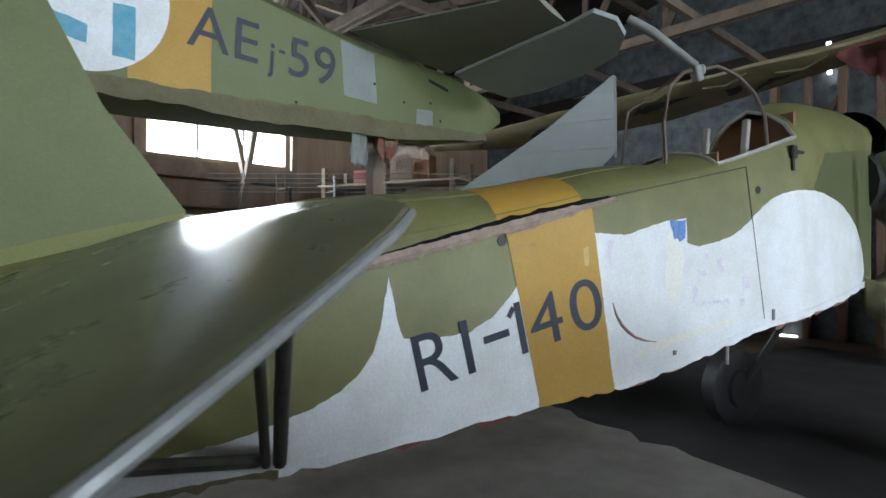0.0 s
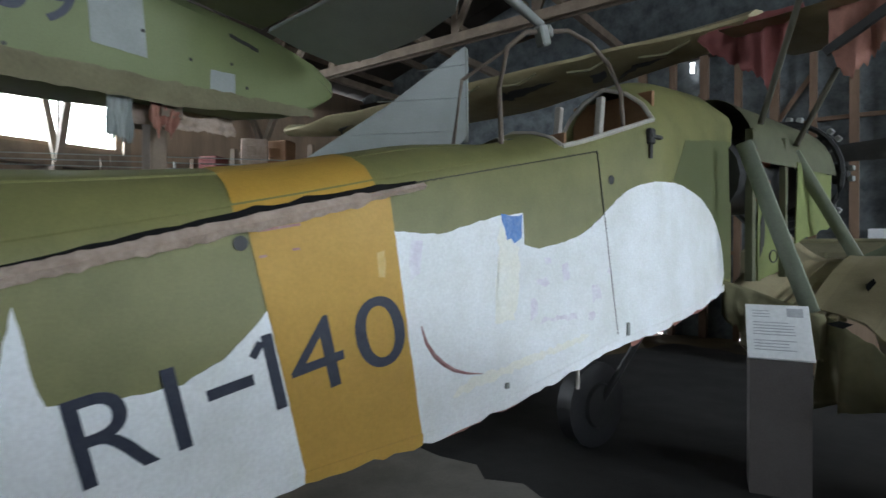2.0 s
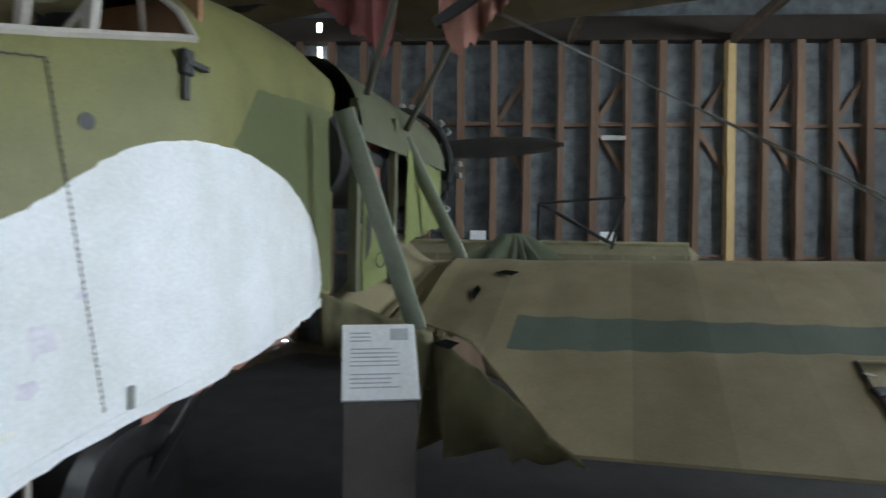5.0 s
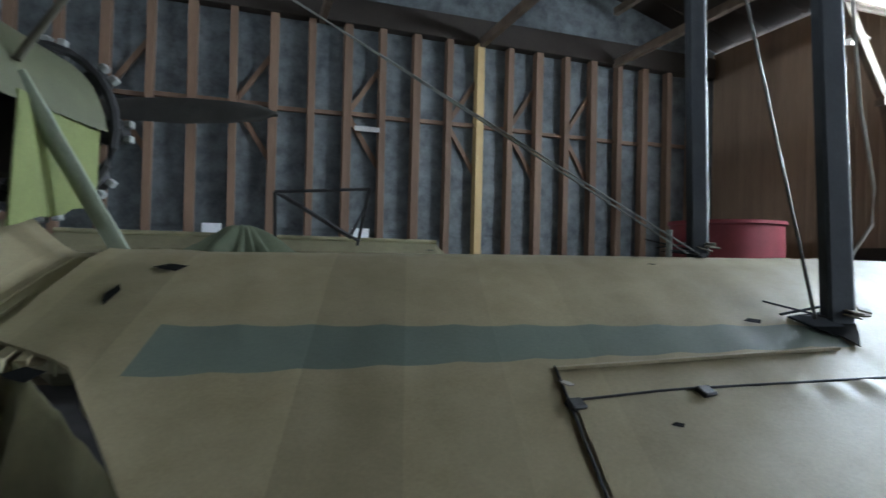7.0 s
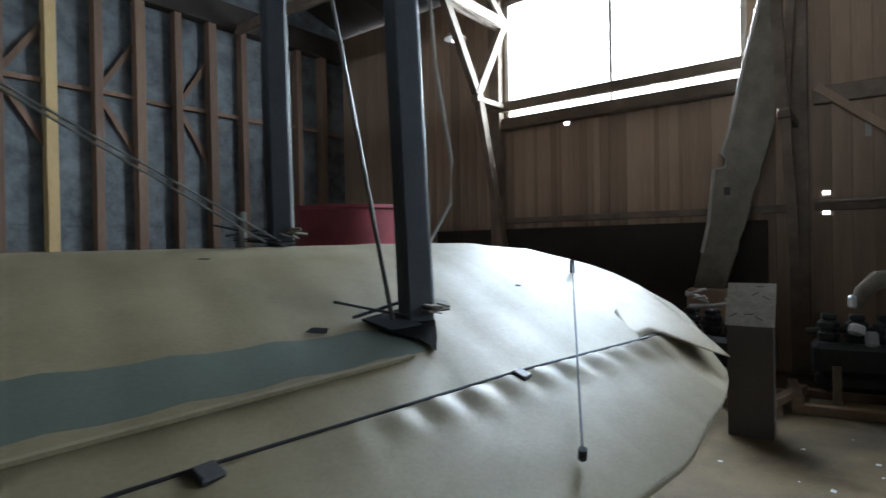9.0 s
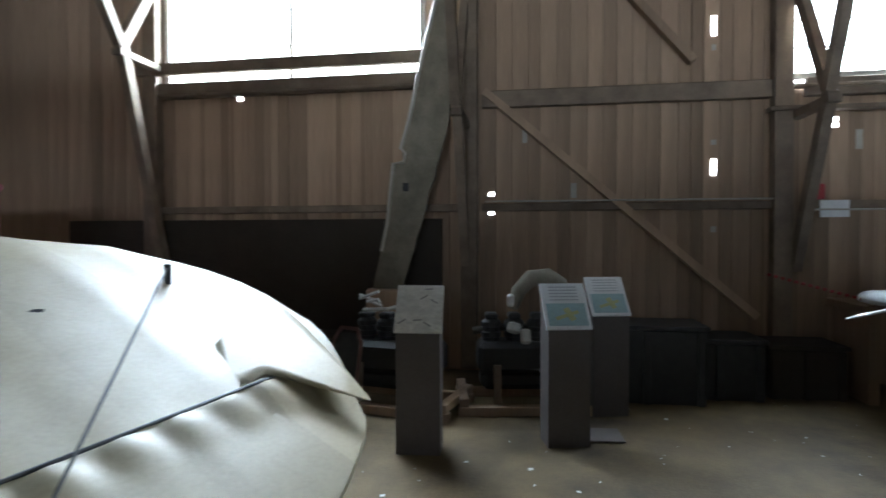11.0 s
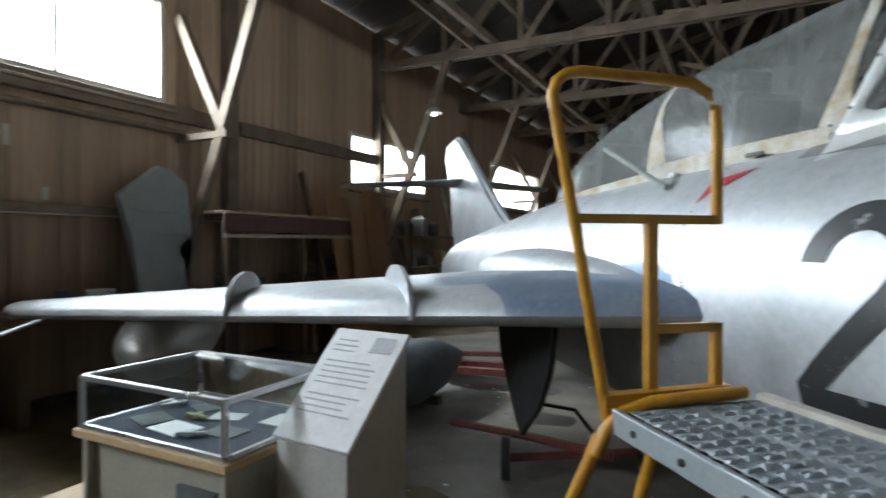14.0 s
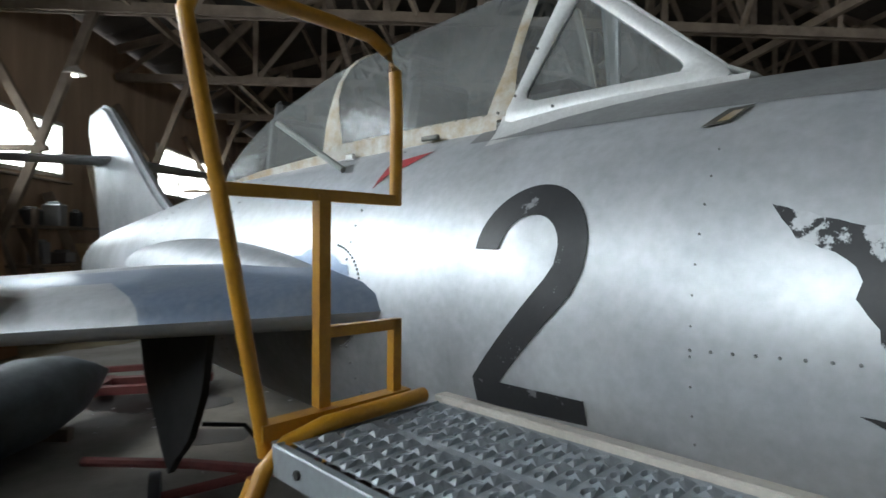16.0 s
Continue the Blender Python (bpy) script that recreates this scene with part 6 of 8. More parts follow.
# canopy
CW = [(-4.95, 0.10), (-4.5, 0.26), (-3.8, 0.36), (-3.0, 0.40), (-2.2, 0.40), (-1.85, 0.38), (-1.4, 0.33), (-1.05, 0.22)]
CB = [(-4.95, 2.0), (-4.5, 2.02), (-3.8, 2.04), (-3.0, 2.06), (-1.85, 2.09), (-1.05, 2.10)]
CT = [(-4.95, 2.04), (-4.6, 2.20), (-4.2, 2.40), (-3.6, 2.56), (-3.0, 2.655), (-2.4, 2.69), (-1.78, 2.645), (-1.05, 2.16)]


def canopy_ring(y, g=0.0):
    w, b, t = lerp(CW, y) + g, lerp(CB, y), (curve_table(CT, y) if y < -1.8 else lerp(CT, y)) + g
    f = 0.85 * max(0.0, min(1.0, (y + 2.9) / 1.1))
    ring = []
    for k in range(17):
        a = math.pi * k / 16
        side, q = (1, k) if k <= 8 else (-1, 16 - k)
        v = min(1.0, q / 6)
        flat = side * (w + (0.14 - w) * v) if q <= 6 else side * 0.14 * (8 - q) / 2
        ring.append((w * math.cos(a) * (1 + 0.1 * math.sin(a)) * (1 - f) + flat * f, y, b + (t - b) * (math.sin(a) ** 0.75 * (1 - f) + v * f)))
    return ring


bm = bmesh.new()
loft(bm, [canopy_ring(y) for y in [-4.95 + 0.15 * k for k in range(21)] + [-1.82]], closed=False)
canopy = part("canopy", bm, M_canopy, jet, "dusty perspex canopy", smooth=True)
canopy.visible_shadow = False
INN = [(0.156, -1.631, 2.566), (0.151, -1.598, 2.556), (0.185, -1.232, 2.234), (0.190, -1.212, 2.208), (0.203, -1.219, 2.184), (0.357, -1.684, 2.141), (0.361, -1.72, 2.156), (0.349, -1.724, 2.185)]
OUT = [(0.142, -1.697, 2.642), (0.124, -1.596, 2.617), (0.163, -1.104, 2.199), (0.171, -1.074, 2.160), (0.187, -1.093, 2.136), (0.408, -1.746, 2.065), (0.414, -1.779, 2.074), (0.399, -1.784, 2.110)]
ws = bmesh.new()
for s in (1, -1):
    ws.faces.new([ws.verts.new((s * (p[0] - 0.004), p[1], p[2])) for p in INN])
ws.faces.new([ws.verts.new(p) for p in ((0.10, -1.56, 2.575), (-0.10, -1.56, 2.575), (-0.13, -1.12, 2.19), (0.13, -1.12, 2.19))])
wscreen = part("windscreen", ws, M_canopy, jet, "flat-panel windscreen glass")
wscreen.visible_shadow = False
nrm = (Vector(OUT[5]) - Vector(OUT[0])).cross(Vector(OUT[2]) - Vector(OUT[0])).normalized()
nrm = nrm if nrm.x > 0 else -nrm
for s in (1, -1):
    bm = bmesh.new()
    rows = []
    for k in range(9):
        o, i_ = Vector(OUT[k % 8]), Vector(INN[k % 8])
        ridge = i_.lerp(o, 0.25) + nrm * 0.014
        row = [i_ - nrm * 0.012, i_ + nrm * 0.004, ridge, i_.lerp(o, 0.75) + nrm * 0.014, o + nrm * 0.002, o - nrm * 0.02]
        rows.append([(s * p.x, p.y, p.z) for p in row])
    loft(bm, rows, closed=False)
    part("windscreen_frame", bm, M_frame, wscreen, "white painted windscreen side frame", smooth=True)
    for p in ((0.375, -1.755, 2.16), (0.33, -1.755, 2.25), (0.28, -1.725, 2.35), (0.36, -1.6, 2.10)):
        q = Vector(p) + nrm * 0.016
        part("rivet", tube(bmesh.new(), [(s * q.x, q.y, q.z), (s * (q.x + 0.003), q.y, q.z)], 0.006, 8), M_dark, wscreen)
bm = bmesh.new()
loft(bm, [[(sx * 0.155, -1.68, 2.645), (sx * 0.118, -1.585, 2.63), (sx * 0.155, -1.09, 2.195), (sx * 0.10, -1.02, 2.165)] for sx in (1, 0.4)], closed=False)
loft(bm, [[(sx * 0.155, -1.68, 2.645), (sx * 0.118, -1.585, 2.63), (sx * 0.155, -1.09, 2.195), (sx * 0.10, -1.02, 2.165)] for sx in (-1, -0.4)], closed=False)
loft(bm, [[(x, -1.70, 2.665), (x, -1.60, 2.655), (x, -1.545, 2.60)] for x in (-0.135, 0.135)], closed=False)
wf = part("windscreen_arch", bm, M_frame, wscreen, "white painted front windscreen frame", smooth=True)
wf.modifiers.new("thickness", "SOLIDIFY").thickness = 0.016
# faired skirt ahead of the canopy sill
for s in (1, -1):
    bm = bmesh.new()
    rows = []
    for u in np.linspace(0, 1, 12):
        y = -1.80 + 0.78 * u
        top = Vector((0.412 - 0.235 * u ** 1.2, y, 2.075 + 0.055 * u))
        r, zc = curve_table(FR, y) + 0.001, lerp(FZ, y)
        xb = top.x + 0.09
        base = Vector((xb, y, zc + math.sqrt(max(0.01, r * r - xb * xb))))
        low = Vector((top.x, y, zc + math.sqrt(max(0.01, r * r - top.x * top.x)) + 0.004))
        top = top.lerp(low, max(0.0, (u - 0.75) / 0.25))
        rows.append([(s * p.x, p.y, p.z) for p in (top + Vector((-0.01, 0, 0.02)), top, top.lerp(base, 0.35) - Vector((0, 0, 0.012)), top.lerp(base, 0.7) - Vector((0, 0, 0.008)), base)])
    loft(bm, rows, closed=False)
    part("windscreen_skirt", bm, M_frame, jet, "white painted skirt below the windscreen", smooth=True)


def canopy_band(y, half, flare, lift=0.007, a=0, b=16):
    """A flat sealant strap over the canopy that widens towards the sill."""
    bm = bmesh.new()
    rows = []
    for k in range(a, b + 1):
        w = half + flare * max(0.0, 1 - min(k, 16 - k) / 2.6) ** 1.5
        row = []
        for v in (-1, -0.5, 0, 0.5, 1):
            p = canopy_ring(y + w * v, lift * (1.0 if abs(v) < 1 else 0.3))[k]
            row.append(p)
        rows.append(row)
    loft(bm, rows, closed=False)
    return bm


for y, hf, fl in ((-1.835, 0.022, 0.05), (-2.93, 0.022, 0.075)):
    part("canopy_arch", canopy_band(y, hf, fl), M_rust, canopy, "yellowed sealant canopy arch", smooth=True)
for s in (1, -1):
    bm = bmesh.new()
    rows = []
    for y in np.linspace(-4.9, -1.84, 24):
        p, q = Vector(canopy_ring(y, 0.008)[0]), Vector(canopy_ring(y, 0.008)[1])
        q = p.lerp(q, 0.26 if y > -3.0 else 0.10)
        rows.append([(s * c.x, c.y, c.z) for c in (q, p.lerp(q, 0.5) + Vector((0.004, 0, 0)), p, p - Vector((-0.004, 0, 0.05)))])
    loft(bm, rows, closed=False)
    part("canopy_rail", bm, M_rust, canopy, "yellowed canopy sill rail", smooth=True)
    for k in range(14):
        y = -2.75 + 0.07 * k
        p = Vector(canopy_ring(y, 0.012)[0]).lerp(Vector(canopy_ring(y, 0.012)[1]), 0.25)
        part("rail_screw", tube(bmesh.new(), [(s * (p.x - 0.002), p.y, p.z), (s * (p.x + 0.003), p.y, p.z)], 0.006, 8), M_tarnish, canopy)
    bm = bmesh.new()
    rows = []
    for y in np.linspace(-4.95, -1.70, 22):
        p = Vector(canopy_ring(min(y, -1.84), 0.012)[0])
        p.y = y
        p.z -= 0.045
        r, zc = curve_table(FR, y) + 0.001, lerp(FZ, y)
        xb = p.x + 0.075
        base = Vector((xb, y, zc + math.sqrt(max(0.01, r * r - xb * xb))))
        rows.append([(s * c.x, c.y, c.z) for c in (p + Vector((-0.02, 0, 0.02)), p + Vector((0.004, 0, 0)), p.lerp(base, 0.5) - Vector((0, 0, 0.015)), base)])
    loft(bm, rows, closed=False)
    part("canopy_skirt", bm, M_alu, jet, smooth=True)
part("rail_catch", one((0.02, 0.10, 0.02), (0.435, -2.16, 2.055), (0, 0, 0), 0.005), M_tarnish, jet, "small stained catch on the canopy sill")
part("rail_catch", one((0.02, 0.06, 0.03), (0.44, -2.72, 2.03), (0, 0, 0), 0.005), M_frame, jet)
part("cockpit_floor", one((0.6, 3.4, 0.02), (0, -3.0, 2.0)), M_black, jet)
for y in (-2.6, -4.0):
    part("seat_back", boxes(((0.4, 0.1, 0.5), (0, y, 2.2), (-12, 0, 0), 0.03), ((0.24, 0.08, 0.18), (0, y - 0.06, 2.5), (-10, 0, 0), 0.03)), M_dark, jet)
part("instrument_hood", boxes(((0.5, 0.3, 0.2), (0, -1.75, 2.15), (0, 0, 0), 0.05)), M_black, jet)
part("pitot_arm", tube(bmesh.new(), [(0.55, -2.62, 1.95), (0.62, -3.1, 2.22)], 0.016, 8), M_tube, jet, smooth=True)

# right wing
def jet_wing(side):
    bm = bmesh.new()
    rings = []
    for k in range(16):
        u = k / 15
        x = 0.55 + (4.89 - 0.55) * u
        le = -1.90 - 0.8335 * (x - 0.58)
        te = -5.05 - 0.42 * (x - 0.58)
        if u > 0.93:
            le -= 0.25 * (u - 0.93) / 0.07
        z = 1.385 - 0.0745 * (x - 0.58) - 0.0
        c = le - te
        t = 0.15 - 0.09 * u
        prof = ((0, 0), (0.012, 0.42), (0.04, 0.68), (0.12, 0.95), (0.3, 1.0), (0.6, 0.66), (1, 0.06), (0.6, -0.45), (0.3, -0.75), (0.12, -0.72), (0.04, -0.5), (0.012, -0.32))
        rings.append([(side * x, le - c * a, z + t * b + 0.01 * a * c) for a, b in prof])
    loft(bm, rings)
    return bm
wb_ = jet_wing(1)
for f in wb_.faces:
    c = f.calc_center_median()
    le = -1.90 - 0.8335 * (c.x - 0.58)
    if c.x < 1.45 + 0.2 * math.sin(c.y * 7) and c.z > 1.385 - 0.0745 * (c.x - 0.58) + 0.02 and le - c.y < 0.75:
        f.material_index = 1
part("wing", wb_, M_alu, jet, "silver swept wing with a worn blue-grey root", smooth=True, mats=(M_alub,))
part("wing", jet_wing(-1), M_alu, jet, smooth=True)
bm = bmesh.new()
rr = []
for k in range(25):
    u = k / 24
    y = -2.30 - 3.1 * u
    bulge = math.sin(math.pi * u) ** 0.55
    r, zc = curve_table(FR, y), lerp(FZ, y)
    ring = []
    for q in range(9):
        a = math.pi / 2 * q / 8
        z = 1.43 + 0.20 * bulge * math.sin(a)
        xs_ = math.sqrt(max(0.01, r * r - (z - zc) ** 2))
        ring.append((xs_ - 0.006 + (0.20 * bulge + 0.004) * math.cos(a) ** 0.8, y, z))
    rr.append(ring)
loft(bm, rr, closed=False)
part("wing_fillet", bm, M_alu, jet, smooth=True)
for x in (1.81, 2.81):
    le = -1.90 - 0.8335 * (x - 0.58)
    z = 1.385 - 0.0745 * (x - 0.58)
    c = 2.6 - 0.35 * (x - 1.8)
    pts = [(le - 0.48 + 0.5 * math.cos(radians(a)), z - 0.02 + 0.265 * math.sin(radians(a)) ** 0.7) for a in range(0, 181, 10)]
    fb = plate(bmesh.new(), pts, "x", x - 0.012, 0.024)
    if x > 2:
        for v in fb.verts:
            v.co.x -= 0.13 * (le - v.co.y)
    part("wing_fence", fb, M_alu if x < 2 else M_alud, jet, "thin round-nosed wing fence")
part("pitot_boom", tube(bmesh.new(), [(4.3, -5.0, 1.07), (4.3, -4.35, 1.055), (4.3, -4.15, 1.05)], [0.016, 0.014, 0.006], 8), M_trim, jet, smooth=True)
# drop tank under the wing
tk = []
for u, r in ((0, 0.02), (0.03, 0.13), (0.1, 0.22), (0.25, 0.29), (0.45, 0.31), (0.65, 0.28), (0.85, 0.15), (1.0, 0.02)):
    tk.append((u, r))
bm = bmesh.new()
loft(bm, [[(3.42 + 1.08 * r * math.cos(q * math.tau / 20), -4.2 - 3.0 * u, 0.91 + 1.08 * r * math.sin(q * math.tau / 20)) for q in range(20)] for u, r in tk])
part("drop_tank", bm, M_silv, jet, "bare worn metal drop tank under the wing", smooth=True)
part("tank_pylon", one((0.05, 1.0, 0.2), (3.42, -5.4, 1.12), (0, 0, 0), 0.01), M_silv, jet)
# tail
fin = bmesh.new()
plate(fin, [(-6.2, 1.85), (-6.7, 2.1), (-8.45, 3.25), (-8.75, 3.34), (-9.25, 3.30), (-9.35, 3.05), (-9.05, 2.5), (-8.75, 1.5), (-7.5, 1.6)], "x", -0.07, 0.14)
bmesh.ops.bevel(fin, geom=[e for e in fin.edges if e.calc_face_angle(0) > 0.5], offset=0.05, segments=3, affect="EDGES")
part("tail_fin", fin, M_alu, jet, "silver swept tail fin", smooth=True)
for s in (1, -1):
    bm = bmesh.new()
    rings = []
    for u in (0, 0.25, 0.5, 0.75, 0.95, 1.0):
        x, le, te, t = 0.03 + 1.75 * u, -8.2 - 0.95 * u, -9.25 - 0.55 * u, 0.045 * (1 - 0.6 * u)
        if u == 1.0:
            le -= 0.2
        rings.append([(s * x, le + (te - le) * a, 2.60 + t * b) for a, b in ((0, 0), (0.05, 0.7), (0.3, 1), (1, 0.1), (0.3, -1), (0.05, -0.7))])
    loft(bm, rings)
    part("tailplane", bm, M_alu, jet, smooth=True)
# undercarriage
part("gear_door", plate(bmesh.new(), ragged([(-3.55, 1.28), (-2.65, 1.30), (-2.72, 1.0), (-2.85, 0.80), (-3.0, 0.66), (-3.1, 0.58), (-3.2, 0.66), (-3.42, 0.95)], 0.1, 0.01, 2), "x", 1.12, 0.03), M_dark, jet, "dark main wheel door")
part("gear_leg", tube(bmesh.new(), [(-1.4, -3.2, 1.25), (-1.45, -3.3, 0.35)], 0.05, 10), M_dark, jet, smooth=True)
part("wheel", tube(bmesh.new(), [(-1.6, -3.3, 0.3), (-1.45, -3.3, 0.3)], 0.3, 24), M_black, jet, smooth=True)
part("nose_leg", tube(bmesh.new(), [(0, -0.3, 0.8), (0, -0.2, 0.25)], 0.05, 10), M_dark, jet, smooth=True)
part("wheel", tube(bmesh.new(), [(-0.08, -0.2, 0.24), (0.08, -0.2, 0.24)], 0.24, 20), M_black, jet, smooth=True)


# ---- yellow boarding steps beside the jet (same axes as the jet) ----
steps = empty("boarding_steps", JET, "yellow tubular boarding steps with a galvanised grating platform beside the jet", "steps")
RT = -1.72                                       # plane of the end rail
X0 = 1.8                                         # jet axes to rail numbers
def rail(name, pts, r, label="", mat=None):
    return part(name, tube(bmesh.new(), [(p[0] - X0, p[1], p[2]) for p in pts], r, 10), mat or M_amber, steps, label, smooth=True)
big = [(3.19, RT, 1.10), (3.30, RT, 1.70), (3.375, RT, 2.08), (3.385, RT, 2.13), (3.37, RT, 2.175), (3.335, RT, 2.20), (3.29, RT, 2.21), (3.0, RT, 2.205), (2.88, RT, 2.20), (2.82, RT, 2.17), (2.79, RT, 2.12), (2.782, RT, 2.0), (2.785, RT, 1.735)]
rail("end_hoop", big, 0.019, "worn yellow end hoop")
def flatbar(a, b, w=0.03, h=0.03):
    part("cross_bar", beam(bmesh.new(), (a[0] - X0, a[1], a[2]), (b[0] - X0, b[1], b[2]), w, h), M_amber, steps)
flatbar((3.30, RT, 1.745), (2.775, RT, 1.745))
flatbar((3.035, RT, 1.745), (3.033, RT, 1.19), 0.035, 0.035)
flatbar((3.03, RT, 1.385), (2.775, RT, 1.385))
flatbar((2.785, RT, 1.40), (2.785, RT, 1.15))
flatbar((3.21, RT, 1.16), (2.74, RT, 1.17), 0.05, 0.04)
rail("end_tube", [(3.25, RT + 0.04, 1.00), (3.22, RT + 0.045, 1.08), (3.16, RT + 0.05, 1.135), (3.06, RT + 0.055, 1.16), (2.72, RT + 0.06, 1.175)], 0.022)
rail("leg", [(3.23, RT + 0.03, 1.06), (3.62, RT - 0.15, 0.0)], 0.022)
rail("leg", [(3.05, RT + 0.08, 1.1), (3.25, RT - 0.1, 0.0)], 0.020)
rail("leg", [(2.75, RT + 0.1, 1.1), (2.75, RT, 0.0)], 0.020)
rail("leg", [(3.2, -0.2, 1.05), (3.35, 0.0, 0.0)], 0.022)
rail("leg", [(2.75, -0.2, 1.05), (2.7, 0.0, 0.0)], 0.022)
rail("stretcher", [(3.5, RT - 0.1, 0.32), (2.75, RT, 0.32)], 0.016)
PZ, PY0, PY1, PX0, PX1 = 1.145, -1.66, -0.05, 2.66, 3.20
part("platform_edge", one((0.012, PY1 - PY0, 0.075), (PX1 - X0, (PY0 + PY1) / 2, PZ - 0.035), (0, 0, 0), 0.003), M_galv, steps, "galvanised side plate")
part("platform_edge", one((0.05, PY1 - PY0 + 0.05, 0.03), (PX0 - X0 - 0.03, (PY0 + PY1) / 2, PZ), (0, 0, 0), 0.004), M_wfr, steps, "pale worn edge strip")
part("platform_edge", one((PX1 - PX0, 0.012, 0.06), ((PX0 + PX1) / 2 - X0, PY0, PZ - 0.03), (0, 0, 0), 0.003), M_galv, steps)
for k in range(7):
    part("bolt", tube(bmesh.new(), [(PX1 - X0 + 0.004, PY0 + 0.12 + 0.22 * k, PZ - 0.035), (PX1 - X0 + 0.014, PY0 + 0.12 + 0.22 * k, PZ - 0.035)], 0.011, 6), M_dark, steps)
M_oxd = material("dark_rusty_steel", (0.05, 0.03, 0.025), 0.8, alt=(0.02, 0.015, 0.013), scale=8, fine=60)
# grating: two pressed planks with rows of raised lens-shaped holes
gr = bmesh.new()
GL = (PY1 - PY0 - 0.02) / 29
for band in range(2):
    for row in range(4):
        xc = PX0 + 0.05 + band * 0.254 + row * 0.056 - X0
        for k in range(29):
            yc = PY0 + 0.01 + GL * (k + 0.5)
            off = GL * 0.13 * (1 if row % 2 else -1)
            rect = [(0.028, 0), (0.028, GL / 2), (0, GL / 2), (-0.028, GL / 2), (-0.028, 0), (-0.028, -GL / 2), (0, -GL / 2), (0.028, -GL / 2)]
            lens = [(0.025, 0), (0.016, 0.012), (0, 0.0175), (-0.016, 0.012), (-0.025, 0), (-0.016, -0.012), (0, -0.0175), (0.016, -0.012)]
            o = [gr.verts.new((xc + a, yc + b, PZ - 0.004)) for a, b in rect]
            m1 = [gr.verts.new((xc + a, yc + b + off, PZ + (0.007 if 0 < q < 4 else -0.002))) for q, (a, b) in enumerate(lens)]
            m2 = [gr.verts.new((xc + a * 0.92, yc + b * 0.8 + off, PZ - 0.016)) for a, b in lens]
            for q in range(8):
                gr.faces.new((o[q], o[(q + 1) % 8], m1[(q + 1) % 8], m1[q]))
                gr.faces.new((m1[q], m1[(q + 1) % 8], m2[(q + 1) % 8], m2[q]))
for xx, ww in ((PX0 + 0.011, 0.022), (PX0 + 0.261, 0.030), (PX1 - 0.012, 0.024)):
    box(gr, (ww, PY1 - PY0 - 0.02, 0.03), (xx - X0, (PY0 + PY1) / 2, PZ - 0.018))
# added pan that keeps floor light out of the grating holes
part("light_block_pan", one((PX1 - PX0 - 0.04, PY1 - PY0 - 0.04, 0.01), ((PX0 + PX1) / 2 - X0, (PY0 + PY1) / 2, PZ - 0.075)), M_oxd, steps, "dark rusty pan added under the planks to block light from the floor")
part("grating", gr, M_galv, steps, "galvanised grating planks pressed with raised holes")
bm = bmesh.new()
beam(bm, (2.74 - X0, RT + 0.1, 0.32), (3.55 - X0, RT - 0.12, 0.32), 0.03, 0.03)
beam(bm, (2.74 - X0, -0.1, 0.32), (2.74 - X0, RT, 0.32), 0.03, 0.03)
part("lower_frame", bm, M_amber, steps)

# red jack and towing gear under the jet
jack = empty("tow_bar", pose(4.35, -1.6, 0, 0, 0, 20), "rusty red tow bar and wheel dolly lying under the jet", "tow bar")
M_oxide = material("red_oxide_paint", (0.20, 0.055, 0.05), 0.6, alt=(0.12, 0.045, 0.04), scale=8, fine=60)
part("drawbar", tube(bmesh.new(), [(-0.3, 0.5, 0.25), (0.2, -0.2, 0.12), (0.9, -0.7, 0.06)], 0.035, 8), M_oxide, jack)
part("axle", tube(bmesh.new(), [(-0.6, 0.1, 0.15), (0.4, 0.35, 0.15)], 0.03, 8), M_oxide, jack)
for x, y in ((-0.6, 0.1), (0.4, 0.35)):
    part("wheel", tube(bmesh.new(), [(x - 0.03, y, 0.15), (x + 0.03, y, 0.15)], 0.15, 14), M_black, jack, smooth=True)
part("handle", tube(bmesh.new(), [(-0.3, 0.5, 0.25), (-0.1, 0.15, 0.45), (0.15, 0.2, 0.5)], 0.015, 8), M_dark, jack)
stand = empty("red_trestle", pose(5.75, -3.9, 0, 0, 0, 10), "red steel trestle on the floor behind the jet wing", "trestle")
part("post", one((0.12, 0.12, 0.75), (-0.35, 0, 0.40), (0, -8, 0), 0.01), M_redp, stand)
part("base", boxes(((1.2, 0.1, 0.08), (0.1, 0.1, 0.1)), ((1.2, 0.1, 0.08), (0.1, -0.3, 0.1)), ((0.1, 0.6, 0.08), (-0.35, -0.1, 0.1)), ((0.1, 0.6, 0.08), (0.55, -0.1, 0.1))), M_oxide, stand)
part("rail", one((1.1, 0.06, 0.06), (0.1, 0, 0.3), (0, 2, 0), 0.008), M_oxide, stand)


# ---- glass display case on a plywood box ----
case = empty("display_case", pose(5.205, 0.895, 0), "glass-topped display case on a plywood cabinet", "display case")
cw, cd, z0, z1 = 0.84, 0.60, 0.90, 1.10
for sz, at in (((0.03, cd, 0.86), (-cw / 2 + 0.015, 0, 0.43)), ((0.03, cd, 0.86), (cw / 2 - 0.015, 0, 0.43)), ((cw - 0.06, 0.02, 0.86), (0, -cd / 2 + 0.01, 0.43)), ((cw - 0.06, 0.02, 0.4), (0, cd / 2 - 0.05, 0.66)), ((cw - 0.06, cd - 0.1, 0.02), (0, 0, 0.05))):
    part("cabinet_board", one(sz, at, (0, 0, 0), 0.002), M_cream, case, "cream painted cabinet board")
part("cabinet_panel", one((0.2, 0.02, 0.5), (-0.25, cd / 2 - 0.02, 0.5)), M_sheet, case)
